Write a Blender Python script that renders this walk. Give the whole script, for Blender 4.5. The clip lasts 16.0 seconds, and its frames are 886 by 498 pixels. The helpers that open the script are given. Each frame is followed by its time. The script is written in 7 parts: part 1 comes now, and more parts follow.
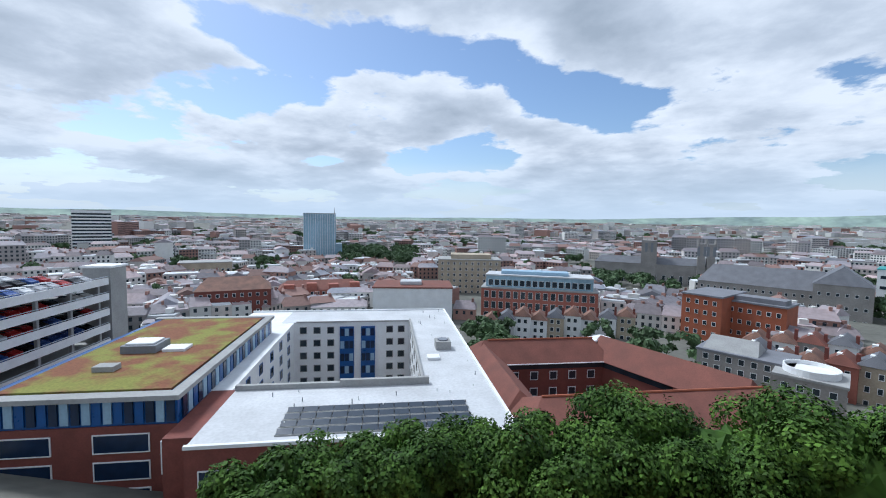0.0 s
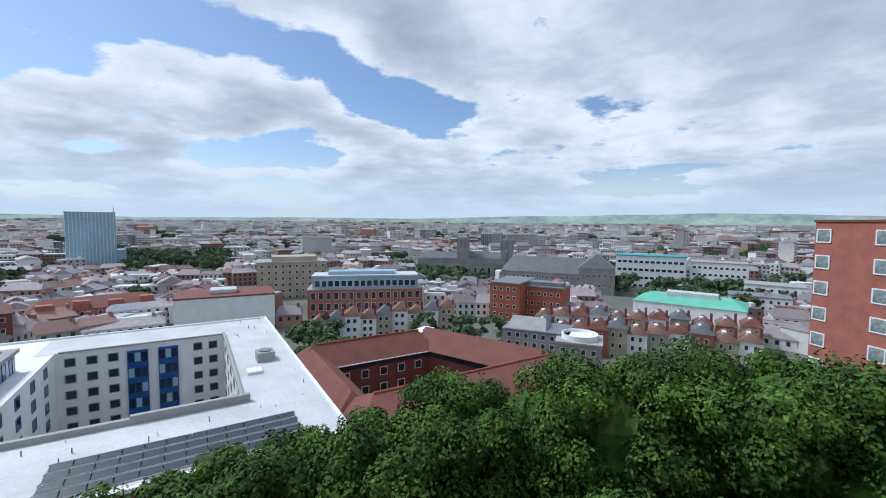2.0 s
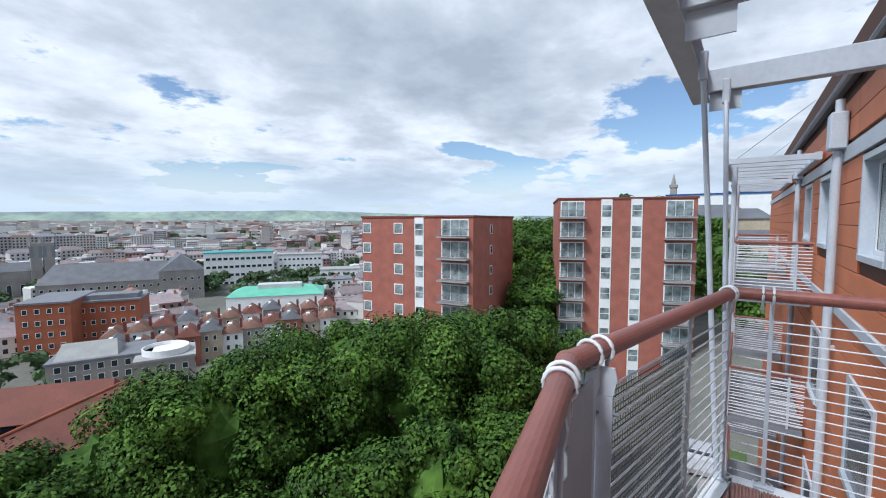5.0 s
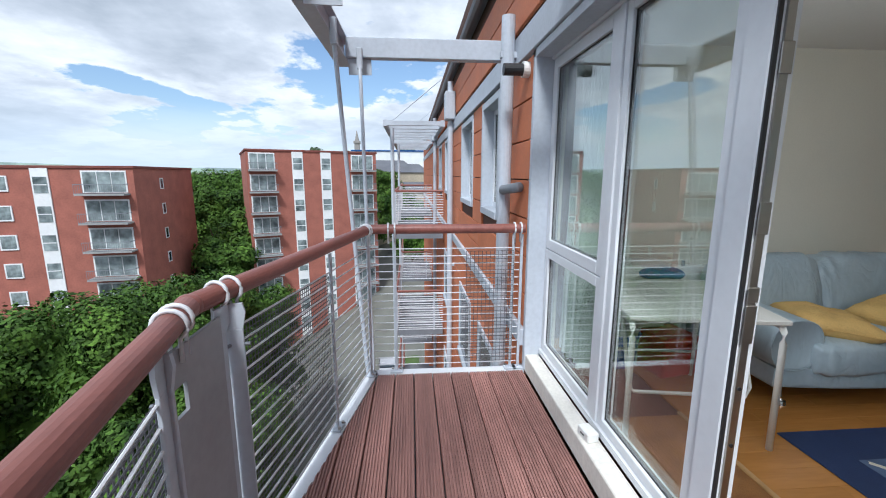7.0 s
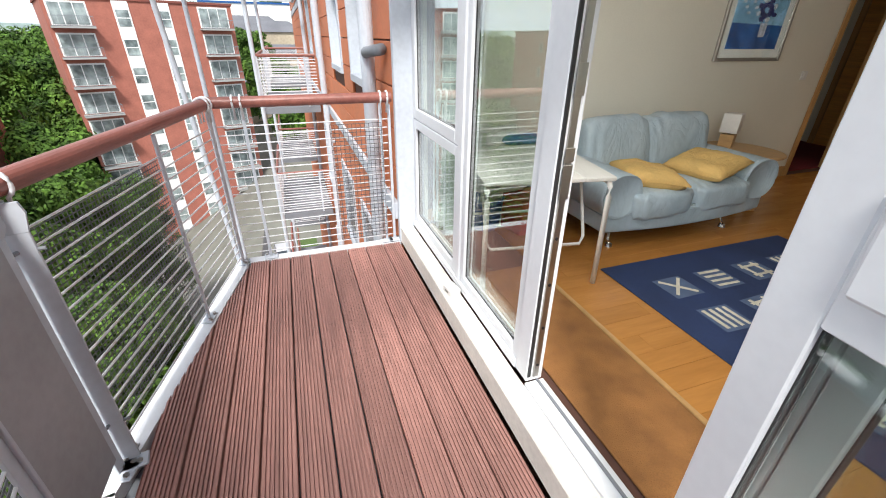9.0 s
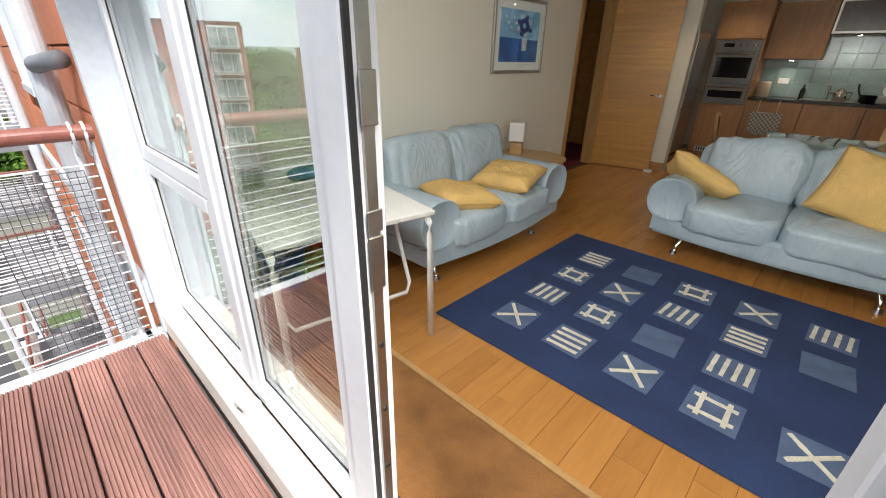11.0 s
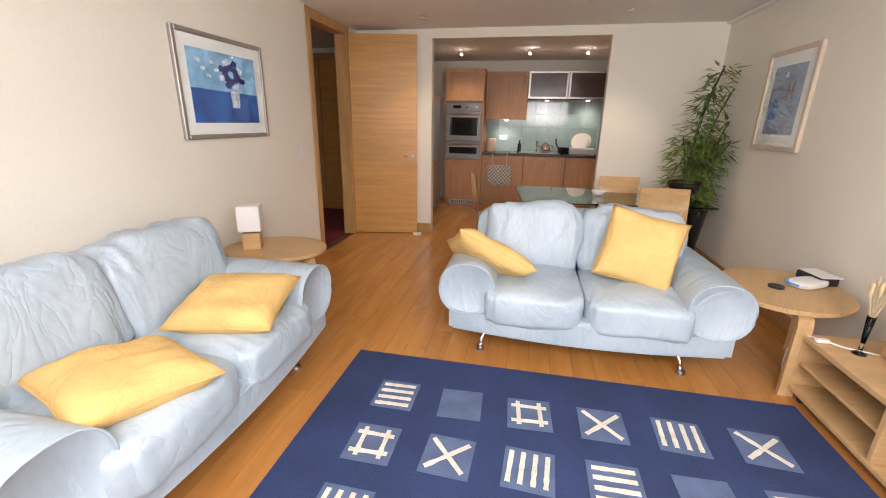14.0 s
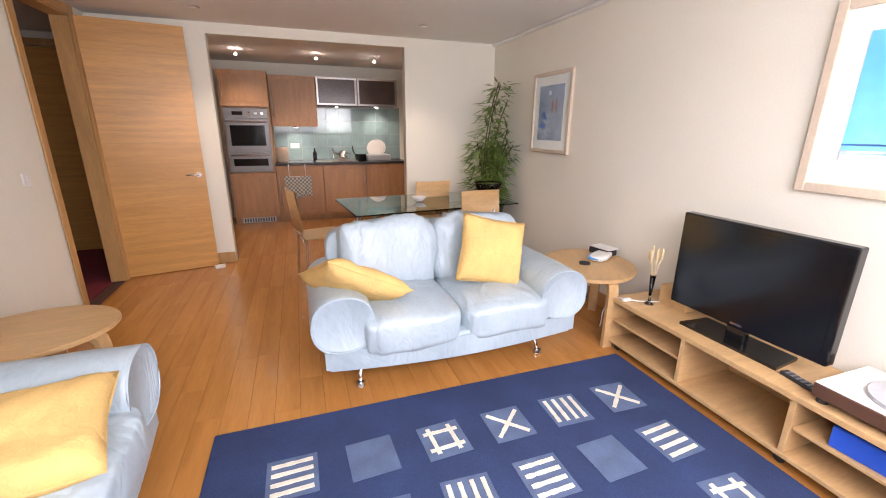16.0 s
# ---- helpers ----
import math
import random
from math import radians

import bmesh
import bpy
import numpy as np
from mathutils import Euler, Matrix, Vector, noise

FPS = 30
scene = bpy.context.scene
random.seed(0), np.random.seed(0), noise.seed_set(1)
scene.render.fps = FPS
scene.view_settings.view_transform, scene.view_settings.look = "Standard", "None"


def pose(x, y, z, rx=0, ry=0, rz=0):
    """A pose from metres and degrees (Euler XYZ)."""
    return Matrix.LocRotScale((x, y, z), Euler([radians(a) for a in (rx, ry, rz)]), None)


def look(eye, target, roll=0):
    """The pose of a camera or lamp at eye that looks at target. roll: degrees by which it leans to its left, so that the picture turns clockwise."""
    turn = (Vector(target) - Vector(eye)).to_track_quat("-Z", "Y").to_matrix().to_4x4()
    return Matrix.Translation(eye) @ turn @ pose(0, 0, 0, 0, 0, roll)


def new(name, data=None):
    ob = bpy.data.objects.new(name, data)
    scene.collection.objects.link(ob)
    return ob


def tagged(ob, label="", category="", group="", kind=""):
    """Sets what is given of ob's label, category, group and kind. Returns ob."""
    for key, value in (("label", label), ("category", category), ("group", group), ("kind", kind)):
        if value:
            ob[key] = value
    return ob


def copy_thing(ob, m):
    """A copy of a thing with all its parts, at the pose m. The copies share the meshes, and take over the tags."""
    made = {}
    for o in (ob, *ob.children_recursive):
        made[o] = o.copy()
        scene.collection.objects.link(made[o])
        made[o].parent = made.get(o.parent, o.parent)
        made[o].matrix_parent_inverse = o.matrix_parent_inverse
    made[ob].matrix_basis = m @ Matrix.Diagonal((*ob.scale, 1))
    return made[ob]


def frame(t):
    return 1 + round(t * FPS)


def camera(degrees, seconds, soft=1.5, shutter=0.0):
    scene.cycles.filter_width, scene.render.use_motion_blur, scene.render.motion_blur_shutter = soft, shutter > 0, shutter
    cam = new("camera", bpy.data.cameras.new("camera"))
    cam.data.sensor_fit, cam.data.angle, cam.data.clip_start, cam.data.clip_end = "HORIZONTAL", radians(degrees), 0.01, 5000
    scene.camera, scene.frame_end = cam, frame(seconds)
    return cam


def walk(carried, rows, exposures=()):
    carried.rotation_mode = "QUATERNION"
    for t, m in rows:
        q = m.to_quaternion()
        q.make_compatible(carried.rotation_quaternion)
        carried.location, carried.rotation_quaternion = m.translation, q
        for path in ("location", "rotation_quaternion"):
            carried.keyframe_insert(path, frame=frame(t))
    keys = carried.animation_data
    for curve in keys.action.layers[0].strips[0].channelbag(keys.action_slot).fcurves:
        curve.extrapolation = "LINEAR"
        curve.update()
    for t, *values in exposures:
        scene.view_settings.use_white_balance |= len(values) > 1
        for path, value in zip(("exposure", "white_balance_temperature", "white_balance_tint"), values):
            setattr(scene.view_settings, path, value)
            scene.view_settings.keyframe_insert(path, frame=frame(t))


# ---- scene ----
cam = camera(94.4, 16.0, 1.05)
# t, x, y, z, pitch, roll, yaw
PATH = [
    (0.0, 0.36, 0.1, 1.5, -3.82, -0.92, 23.4),
    (0.5, 0.36, 0.098, 1.5, -3.74, -0.64, 17.66),
    (1.0, 0.36, 0.096, 1.5, -3.66, -0.49, 11.45),
    (1.5, 0.36, 0.094, 1.5, -3.62, -0.48, 5.45),
    (2.0, 0.36, 0.092, 1.5, -3.6, -0.5, -0.51),
    (2.5, 0.36, 0.09, 1.5, -3.57, -0.49, -6.99),
    (3.0, 0.36, 0.088, 1.5, -3.52, -0.48, -14.08),
    (5.3, 0.381, -0.013, 1.479, -3.92, 0.25, -61.16),
    (5.5, 0.378, -0.049, 1.471, -3.97, 0.38, -66.19),
    (6, 0.338, -0.131, 1.49, -4.73, 0.41, -78.4),
    (6.5, 0.327, -0.237, 1.464, -6.09, 0.25, -88.49),
    (7, 0.304, -0.267, 1.461, -10.3, -0.15, -94.43),
    (7.5, 0.294, -0.263, 1.452, -17.17, -0.41, -98.12),
    (8, 0.273, -0.264, 1.456, -22.76, -0.64, -101.54),
    (8.2, 0.253, -0.297, 1.461, -24.38, -0.37, -102.76),
    (10.3, 0.586, -0.71, 1.417, -27.54, -0.79, -124.39),
    (10.5, 0.663, -0.756, 1.416, -26.96, -0.73, -127.56),
    (11, 0.823, -0.862, 1.402, -25.08, -1.06, -136.09),
    (11.5, 0.932, -1.03, 1.372, -22.29, -0.93, -144.35),
    (12, 1.049, -1.244, 1.35, -19.58, -1.1, -151.7),
    (12.5, 1.133, -1.396, 1.38, -17.92, -1.0, -157.4),
    (13, 1.225, -1.522, 1.406, -17.3, -0.88, -161.69),
    (13.5, 1.278, -1.659, 1.389, -17.16, -1.0, -165.06),
    (14, 1.323, -1.957, 1.404, -17.21, -1.03, -168.35),
    (14.5, 1.394, -2.148, 1.47, -17.16, -0.98, -173.16),
    (15, 1.563, -2.21, 1.46, -17.03, -0.76, -180.57),
    (15.5, 1.725, -2.192, 1.473, -16.75, -0.33, -190.05),
    (16, 1.779, -2.176, 1.467, -16.47, -0.4, -199.13),
]
CLOUD_SHIFT, WINDOW_W, DOOR_SWING = 5.0, 20.0, 174.0
walk(cam, [(t, pose(x, y, z, 90 + p, r, w)) for t, x, y, z, p, r, w in PATH],
     [(0, 0.15, 5550, 8), (2.0, 0.12, 5550, 8), (3.2, 0.06, 5550, 8), (5.5, 0.36, 5750, 8), (7.0, 0.45, 5750, 8), (8.0, 0.95, 6350, 9), (10.3, 1.15, 6450, 10), (11.0, 1.25, 6500, 10), (11.5, 1.52, 6700, 12), (12.0, 2.0, 6850, 16), (12.5, 2.22, 6900, 18), (13.5, 2.38, 6850, 19), (14.0, 2.45, 6500, 22), (14.5, 2.57, 6200, 24), (16.0, 2.66, 6250, 25)])

# ---- world and light ----
SUN_EL, SUN_AZ = 52.0, -72.0
world = bpy.data.worlds.new("sky")
scene.world = world
world.use_nodes = True
wn, wl = world.node_tree.nodes, world.node_tree.links
wn.clear()


def wnode(kind, **kw):
    n = wn.new(kind)
    for k, v in kw.items():
        if k == "operation":
            n.operation = v
        elif k == "blend":
            n.blend_type = v
    return n


w_out = wnode("ShaderNodeOutputWorld")
sky = wnode("ShaderNodeTexSky")
sky.sky_type = "NISHITA"
sky.sun_disc = False
sky.sun_elevation = radians(SUN_EL)
sky.sun_rotation = radians(SUN_AZ)
bg_sky = wnode("ShaderNodeBackground")
bg_sky.inputs[1].default_value = 0.11
wl.new(sky.outputs[0], bg_sky.inputs[0])
tc = wnode("ShaderNodeTexCoord")
sep = wnode("ShaderNodeSeparateXYZ")
wl.new(tc.outputs["Generated"], sep.inputs[0])
den = wnode("ShaderNodeMath", operation="MAXIMUM")
den.inputs[1].default_value = 0.0
wl.new(sep.outputs[2], den.inputs[0])
den2 = wnode("ShaderNodeMath", operation="ADD")
den2.inputs[1].default_value = 0.17
wl.new(den.outputs[0], den2.inputs[0])
comb = wnode("ShaderNodeCombineXYZ")
for axis in (0, 1):
    dv = wnode("ShaderNodeMath", operation="DIVIDE")
    wl.new(sep.outputs[axis], dv.inputs[0])
    wl.new(den2.outputs[0], dv.inputs[1])
    wl.new(dv.outputs[0], comb.inputs[axis])


def wnoise(scale, detail, rough, shift, pull=1.0):
    mp = wnode("ShaderNodeMapping")
    mp.inputs["Location"].default_value = (shift, shift * 0.7, shift * 0.3)
    mp.inputs["Scale"].default_value = (pull, pull, pull)
    wl.new(comb.outputs[0], mp.inputs[0])
    n = wnode("ShaderNodeTexNoise")
    n.inputs["Scale"].default_value = scale
    n.inputs["Detail"].default_value = detail
    n.inputs["Roughness"].default_value = rough
    n.inputs["Distortion"].default_value = 0.1
    wl.new(mp.outputs[0], n.inputs["Vector"])
    return n


def wramp(src, stops):
    r = wnode("ShaderNodeValToRGB")
    el = r.color_ramp.elements
    while len(el) < len(stops):
        el.new(0.5)
    for e, (p, c) in zip(el, stops):
        e.position = p
        e.color = c if len(c) == 4 else (*c, 1)
    wl.new(src, r.inputs[0])
    return r


mass = wnoise(1.05, 12, 0.57, CLOUD_SHIFT)
above = wnoise(1.05, 5, 0.5, CLOUD_SHIFT, 0.93)
billow = wnoise(2.6, 9, 0.58, 7.3)


def wmath(op, a, b, clamp=False):
    n = wnode("ShaderNodeMath", operation=op)
    n.use_clamp = clamp
    for i, v in enumerate((a, b)):
        if isinstance(v, (int, float)):
            n.inputs[i].default_value = v
        else:
            wl.new(v, n.inputs[i])
    return n.outputs[0]


# breaks of blue between the cloud masses: plan centre, half sizes, turn
clear = None
for cx, cy, sx, sy, turn in ((-0.40, 1.95, 1.15, 0.46, 54), (-1.25, 1.22, 0.42, 0.22, 60), (-2.05, 2.5, 0.30, 0.22, 0), (2.6, 1.5, 0.55, 0.22, -30), (2.2, -0.05, 1.2, 0.75, 0), (-2.6, -1.2, 1.2, 0.5, 20), (0.8, -2.2, 1.0, 0.6, 0)):
    mp = wnode("ShaderNodeMapping")
    mp.vector_type = "TEXTURE"
    mp.inputs["Location"].default_value = (cx, cy, 0)
    mp.inputs["Rotation"].default_value = (0, 0, radians(turn))
    mp.inputs["Scale"].default_value = (sx, sy, 1)
    wl.new(comb.outputs[0], mp.inputs[0])
    gr = wnode("ShaderNodeTexGradient")
    gr.gradient_type = "SPHERICAL"
    wl.new(mp.outputs[0], gr.inputs[0])
    clear = gr.outputs[1] if clear is None else wmath("MAXIMUM", clear, gr.outputs[1])
# one heavier bank of cloud
bank = wnode("ShaderNodeMapping")
bank.vector_type = "TEXTURE"
bank.inputs["Location"].default_value = (0.95, 1.55, 0)
bank.inputs["Rotation"].default_value = (0, 0, radians(-15))
bank.inputs["Scale"].default_value = (1.7, 1.0, 1)
wl.new(comb.outputs[0], bank.inputs[0])
bank_g = wnode("ShaderNodeTexGradient")
bank_g.gradient_type = "SPHERICAL"
wl.new(bank.outputs[0], bank_g.inputs[0])
thick0 = wmath("SUBTRACT", wmath("ADD", wmath("MULTIPLY", mass.outputs[0], 1.6), -0.205), wmath("MULTIPLY", clear, 0.40))
thick = wmath("ADD", thick0, wmath("MULTIPLY", bank_g.outputs[1], 0.27))
cover = wramp(thick, [(0.455, (0, 0, 0)), (0.505, (1, 1, 1))])
# sunlit upper rims, grey undersides
relief = wmath("SUBTRACT", above.outputs[0], mass.outputs[0])
body = wmath("ADD", wmath("MULTIPLY", thick, 0.55), wmath("MULTIPLY", billow.outputs[0], 0.45))
depth = wmath("ADD", body, wmath("MULTIPLY", relief, 0.55))
shade = wramp(depth, [(0.46, (0.99, 0.99, 0.995)), (0.515, (0.87, 0.885, 0.91)), (0.59, (0.67, 0.70, 0.745)), (0.72, (0.47, 0.51, 0.56))])
low = wramp(sep.outputs[2], [(0.0, (1, 1, 1)), (0.06, (0.6, 0.6, 0.6)), (0.14, (0, 0, 0))])
cov2 = wnode("ShaderNodeMath", operation="MAXIMUM")
wl.new(cover.outputs[0], cov2.inputs[0])
wl.new(low.outputs[0], cov2.inputs[1])
haze = wnode("ShaderNodeMix")
haze.data_type = "RGBA"
hz = wramp(sep.outputs[2], [(0.0, (1, 1, 1)), (0.16, (0, 0, 0))])
wl.new(hz.outputs[0], haze.inputs[0])
wl.new(shade.outputs[0], haze.inputs[6])
haze.inputs[7].default_value = (0.72, 0.81, 0.89, 1)
bg_cloud = wnode("ShaderNodeBackground")
bg_cloud.inputs[1].default_value = 0.80
wl.new(haze.outputs[2], bg_cloud.inputs[0])
mixs = wnode("ShaderNodeMixShader")
wl.new(cov2.outputs[0], mixs.inputs[0])
wl.new(bg_sky.outputs[0], mixs.inputs[1])
wl.new(bg_cloud.outputs[0], mixs.inputs[2])
wl.new(mixs.outputs[0], w_out.inputs[0])

sun_data = bpy.data.lights.new("sun", "SUN")
sun_data.energy, sun_data.angle, sun_data.color = 2.8, radians(12), (1.0, 0.96, 0.90)
sun = new("sun", sun_data)
_d = Vector((math.sin(radians(SUN_AZ)) * math.cos(radians(SUN_EL)), math.cos(radians(SUN_AZ)) * math.cos(radians(SUN_EL)), math.sin(radians(SUN_EL))))
sun.matrix_world = look(_d * 50, (0, 0, 0))

# daylight through the window wall
win_data = bpy.data.lights.new("window_daylight", "AREA")
win_data.shape, win_data.size, win_data.size_y, win_data.energy, win_data.color = "RECTANGLE", 2.9, 0.9, WINDOW_W, (1.0, 0.98, 0.94)
win_lamp = new("window_daylight", win_data)
win_lamp.matrix_world = look((0.98, -1.66, 1.78), (0.98, -4.0, 0.20))

# ---- materials ----
MATS = {}


def M(name, col, rough=0.6, metal=0.0, var=0.12, scale=3.0, fine=40.0, bump=0.08, tint=None, stretch=(1, 1, 1), coat=0.0, rand=0.0, island=0.0, spec=0.5, trans=0.0, edge=(0.3, 0.7), fold=0.0, fold_scale=7.0):
    """A procedural surface: two scales of colour variation, fine relief, uneven gloss."""
    m = bpy.data.materials.new(name)
    m.use_nodes = True
    nt = m.node_tree
    n, l = nt.nodes, nt.links
    b = n["Principled BSDF"]
    b.inputs["Metallic"].default_value = metal
    b.inputs["Specular IOR Level"].default_value = spec
    b.inputs["Coat Weight"].default_value = coat
    b.inputs["Coat Roughness"].default_value = 0.12
    b.inputs["Transmission Weight"].default_value = trans
    t = n.new("ShaderNodeTexCoord")
    mp = n.new("ShaderNodeMapping")
    mp.inputs["Scale"].default_value = stretch
    l.new(t.outputs["Object"], mp.inputs[0])
    vec = mp.outputs[0]
    info = None
    if rand:
        info = n.new("ShaderNodeObjectInfo")
        ad = n.new("ShaderNodeVectorMath")
        ad.operation = "MULTIPLY_ADD"
        ad.inputs[1].default_value = (37, 53, 29)
        l.new(info.outputs["Random"], ad.inputs[0])
        l.new(mp.outputs[0], ad.inputs[2])
        vec = ad.outputs[0]
    big = n.new("ShaderNodeTexNoise")
    big.inputs["Scale"].default_value = scale
    big.inputs["Detail"].default_value = 4
    small = n.new("ShaderNodeTexNoise")
    small.inputs["Scale"].default_value = fine
    small.inputs["Detail"].default_value = 3
    l.new(vec, big.inputs["Vector"])
    l.new(vec, small.inputs["Vector"])
    ramp = n.new("ShaderNodeValToRGB")
    t2 = tint or col
    e = ramp.color_ramp.elements
    e[0].position, e[1].position = edge
    e[0].color = (*[c * (1 - var) for c in col], 1)
    e[1].color = (*[min(1, c * (1 + var * 0.6)) for c in t2], 1)
    l.new(big.outputs[0], ramp.inputs[0])
    mul = n.new("ShaderNodeMix")
    mul.data_type, mul.blend_type = "RGBA", "MULTIPLY"
    mul.inputs[0].default_value = min(1, var * 3)
    l.new(ramp.outputs[0], mul.inputs[6])
    r2 = n.new("ShaderNodeValToRGB")
    r2.color_ramp.elements[0].color = (0.72, 0.72, 0.72, 1)
    r2.color_ramp.elements[0].position, r2.color_ramp.elements[1].position = 0.3, 0.62
    l.new(small.outputs[0], r2.inputs[0])
    l.new(r2.outputs[0], mul.inputs[7])
    colour = mul.outputs[2]
    if rand or island:
        hsv = n.new("ShaderNodeHueSaturation")
        mr = n.new("ShaderNodeMapRange")
        k = rand or island
        mr.inputs[3].default_value, mr.inputs[4].default_value = 1 - k, 1 + k
        if rand:
            l.new(info.outputs["Random"], mr.inputs[0])
        else:
            geo = n.new("ShaderNodeNewGeometry")
            l.new(geo.outputs["Random Per Island"], mr.inputs[0])
        l.new(mr.outputs[0], hsv.inputs["Value"])
        l.new(colour, hsv.inputs["Color"])
        colour = hsv.outputs[0]
    l.new(colour, b.inputs["Base Color"])
    rr = n.new("ShaderNodeMapRange")
    rr.inputs[3].default_value, rr.inputs[4].default_value = max(0.02, rough - 0.08), min(1, rough + 0.08)
    l.new(big.outputs[0], rr.inputs[0])
    l.new(rr.outputs[0], b.inputs["Roughness"])
    if bump:
        bp = n.new("ShaderNodeBump")
        bp.inputs["Strength"].default_value = bump
        bp.inputs["Distance"].default_value = 0.01
        l.new(small.outputs[0], bp.inputs["Height"])
        l.new(bp.outputs[0], b.inputs["Normal"])
        if fold:
            wr = n.new("ShaderNodeTexNoise")
            wr.inputs["Scale"].default_value = fold_scale
            wr.inputs["Detail"].default_value = 2.5
            wr.inputs["Distortion"].default_value = 1.6
            l.new(vec, wr.inputs["Vector"])
            sh_ = n.new("ShaderNodeMath")
            sh_.operation = "SUBTRACT"
            sh_.inputs[1].default_value = 0.5
            l.new(wr.outputs[0], sh_.inputs[0])
            ab = n.new("ShaderNodeMath")
            ab.operation = "ABSOLUTE"
            l.new(sh_.outputs[0], ab.inputs[0])
            sq_ = n.new("ShaderNodeMath")
            sq_.operation = "POWER"
            sq_.inputs[1].default_value = 0.6
            l.new(ab.outputs[0], sq_.inputs[0])
            b2 = n.new("ShaderNodeBump")
            b2.inputs["Strength"].default_value = fold
            b2.inputs["Distance"].default_value = 0.05
            l.new(sq_.outputs[0], b2.inputs["Height"])
            l.new(bp.outputs[0], b2.inputs["Normal"])
            l.new(b2.outputs[0], b.inputs["Normal"])
    MATS[name] = m
    return m


def glass(name, tint=(0.95, 1, 0.98), ior=1.45, rough=0.0):
    m = bpy.data.materials.new(name)
    m.use_nodes = True
    b = m.node_tree.nodes["Principled BSDF"]
    b.inputs["Base Color"].default_value = (*tint, 1)
    b.inputs["Transmission Weight"].default_value = 1
    b.inputs["Roughness"].default_value = rough
    b.inputs["IOR"].default_value = ior
    MATS[name] = m
    return m


def glow(name, col, power):
    m = bpy.data.materials.new(name)
    m.use_nodes = True
    b = m.node_tree.nodes["Principled BSDF"]
    b.inputs["Emission Color"].default_value = (*col, 1)
    b.inputs["Emission Strength"].default_value = power
    return m


wall_paint = M("cream wall paint", (0.80, 0.773, 0.668), 0.75, var=0.04, scale=1.2, fine=90, bump=0.05)
ceil_paint = M("white ceiling paint", (0.82, 0.81, 0.78), 0.8, var=0.03, scale=1.0, fine=80, bump=0.04)
floor_wood = M("honey oak floorboard", (0.49, 0.212, 0.05), 0.22, var=0.10, scale=2.0, fine=14, bump=0.02, tint=(0.53, 0.242, 0.062), stretch=(5, 0.6, 5), rand=0.045, coat=0.3)
door_wood = M("oak door veneer", (0.60, 0.315, 0.085), 0.38, var=0.16, scale=2.5, fine=20, bump=0.03, stretch=(0.5, 1, 9), rand=0.07)
trim_wood = M("oak trim", (0.50, 0.29, 0.11), 0.4, var=0.16, scale=3, fine=22, bump=0.03, stretch=(4, 4, 0.6))
beech = M("beech veneer", (0.58, 0.37, 0.17), 0.38, var=0.14, scale=3, fine=26, bump=0.03, stretch=(1, 6, 6))
cab_wood = M("cabinet beech", (0.45, 0.245, 0.11), 0.42, var=0.14, scale=3, fine=24, bump=0.03, stretch=(6, 6, 0.7), rand=0.06)
leather = M("pale blue leather", (0.40, 0.495, 0.555), 0.36, var=0.08, scale=4, fine=45, bump=0.10, tint=(0.44, 0.53, 0.585), fold=0.24, fold_scale=4.5, stretch=(1.0, 1.0, 0.55))
mustard = M("mustard velvet", (0.76, 0.50, 0.175), 0.85, var=0.12, scale=7, fine=120, bump=0.25, fold=0.25, fold_scale=4.0)
rug_navy = M("navy wool rug", (0.025, 0.046, 0.128), 0.95, var=0.25, scale=3, fine=160, bump=0.5)
rug_mid = M("slate blue wool", (0.10, 0.145, 0.25), 0.95, var=0.2, scale=8, fine=160, bump=0.5)
rug_cream = M("cream wool pile", (0.74, 0.70, 0.58), 0.95, var=0.16, scale=20, fine=160, bump=0.6)
chrome = M("chrome", (0.75, 0.75, 0.76), 0.12, 1.0, var=0.03, bump=0)
steel = M("brushed steel", (0.42, 0.40, 0.37), 0.34, 1.0, var=0.06, fine=60, bump=0.04, stretch=(1, 8, 8))
upvc = M("white window frame", (0.71, 0.73, 0.76), 0.35, var=0.04, scale=2, fine=30, bump=0.02)
grey_paint = M("pale grey steel paint", (0.52, 0.56, 0.62), 0.45, var=0.10, scale=2.5, fine=30, bump=0.04)
plate_grey = M("mid grey steel plate", (0.34, 0.35, 0.37), 0.5, var=0.10, scale=3, fine=30, bump=0.04)
# Painted steel; the same dark grey also fills shaded interiors.
dark_grey = M("dark grey steel and shade fill", (0.20, 0.215, 0.24), 0.5, var=0.10, scale=3, fine=30, bump=0.04)
wire_grey = M("dull mesh wire", (0.10, 0.10, 0.11), 0.5, 0.2, var=0.15, scale=8, fine=50, bump=0)
mesh_paint = M("white mesh wire", (0.74, 0.75, 0.78), 0.45, var=0.10, scale=8, fine=50, bump=0)
rail_wood = M("red-brown rail stain", (0.26, 0.092, 0.072), 0.42, var=0.18, scale=6, fine=40, bump=0.06, stretch=(0.6, 4, 4))
deck_wood = M("red-brown deck board", (0.33, 0.168, 0.142), 0.62, var=0.22, scale=4, fine=30, bump=0.12, stretch=(0.5, 5, 5), rand=0.14)
sill_stone = M("pale stone sill", (0.72, 0.69, 0.63), 0.7, var=0.12, scale=4, fine=50, bump=0.08)
terracotta = M("terracotta panel", (0.60, 0.185, 0.075), 0.65, var=0.12, scale=1.5, fine=30, bump=0.06, rand=0.06)
joint_dark = M("dark joint", (0.10, 0.045, 0.03), 0.9, var=0.1)
white_enamel = M("white enamel", (0.80, 0.80, 0.77), 0.35, var=0.04, bump=0.02)
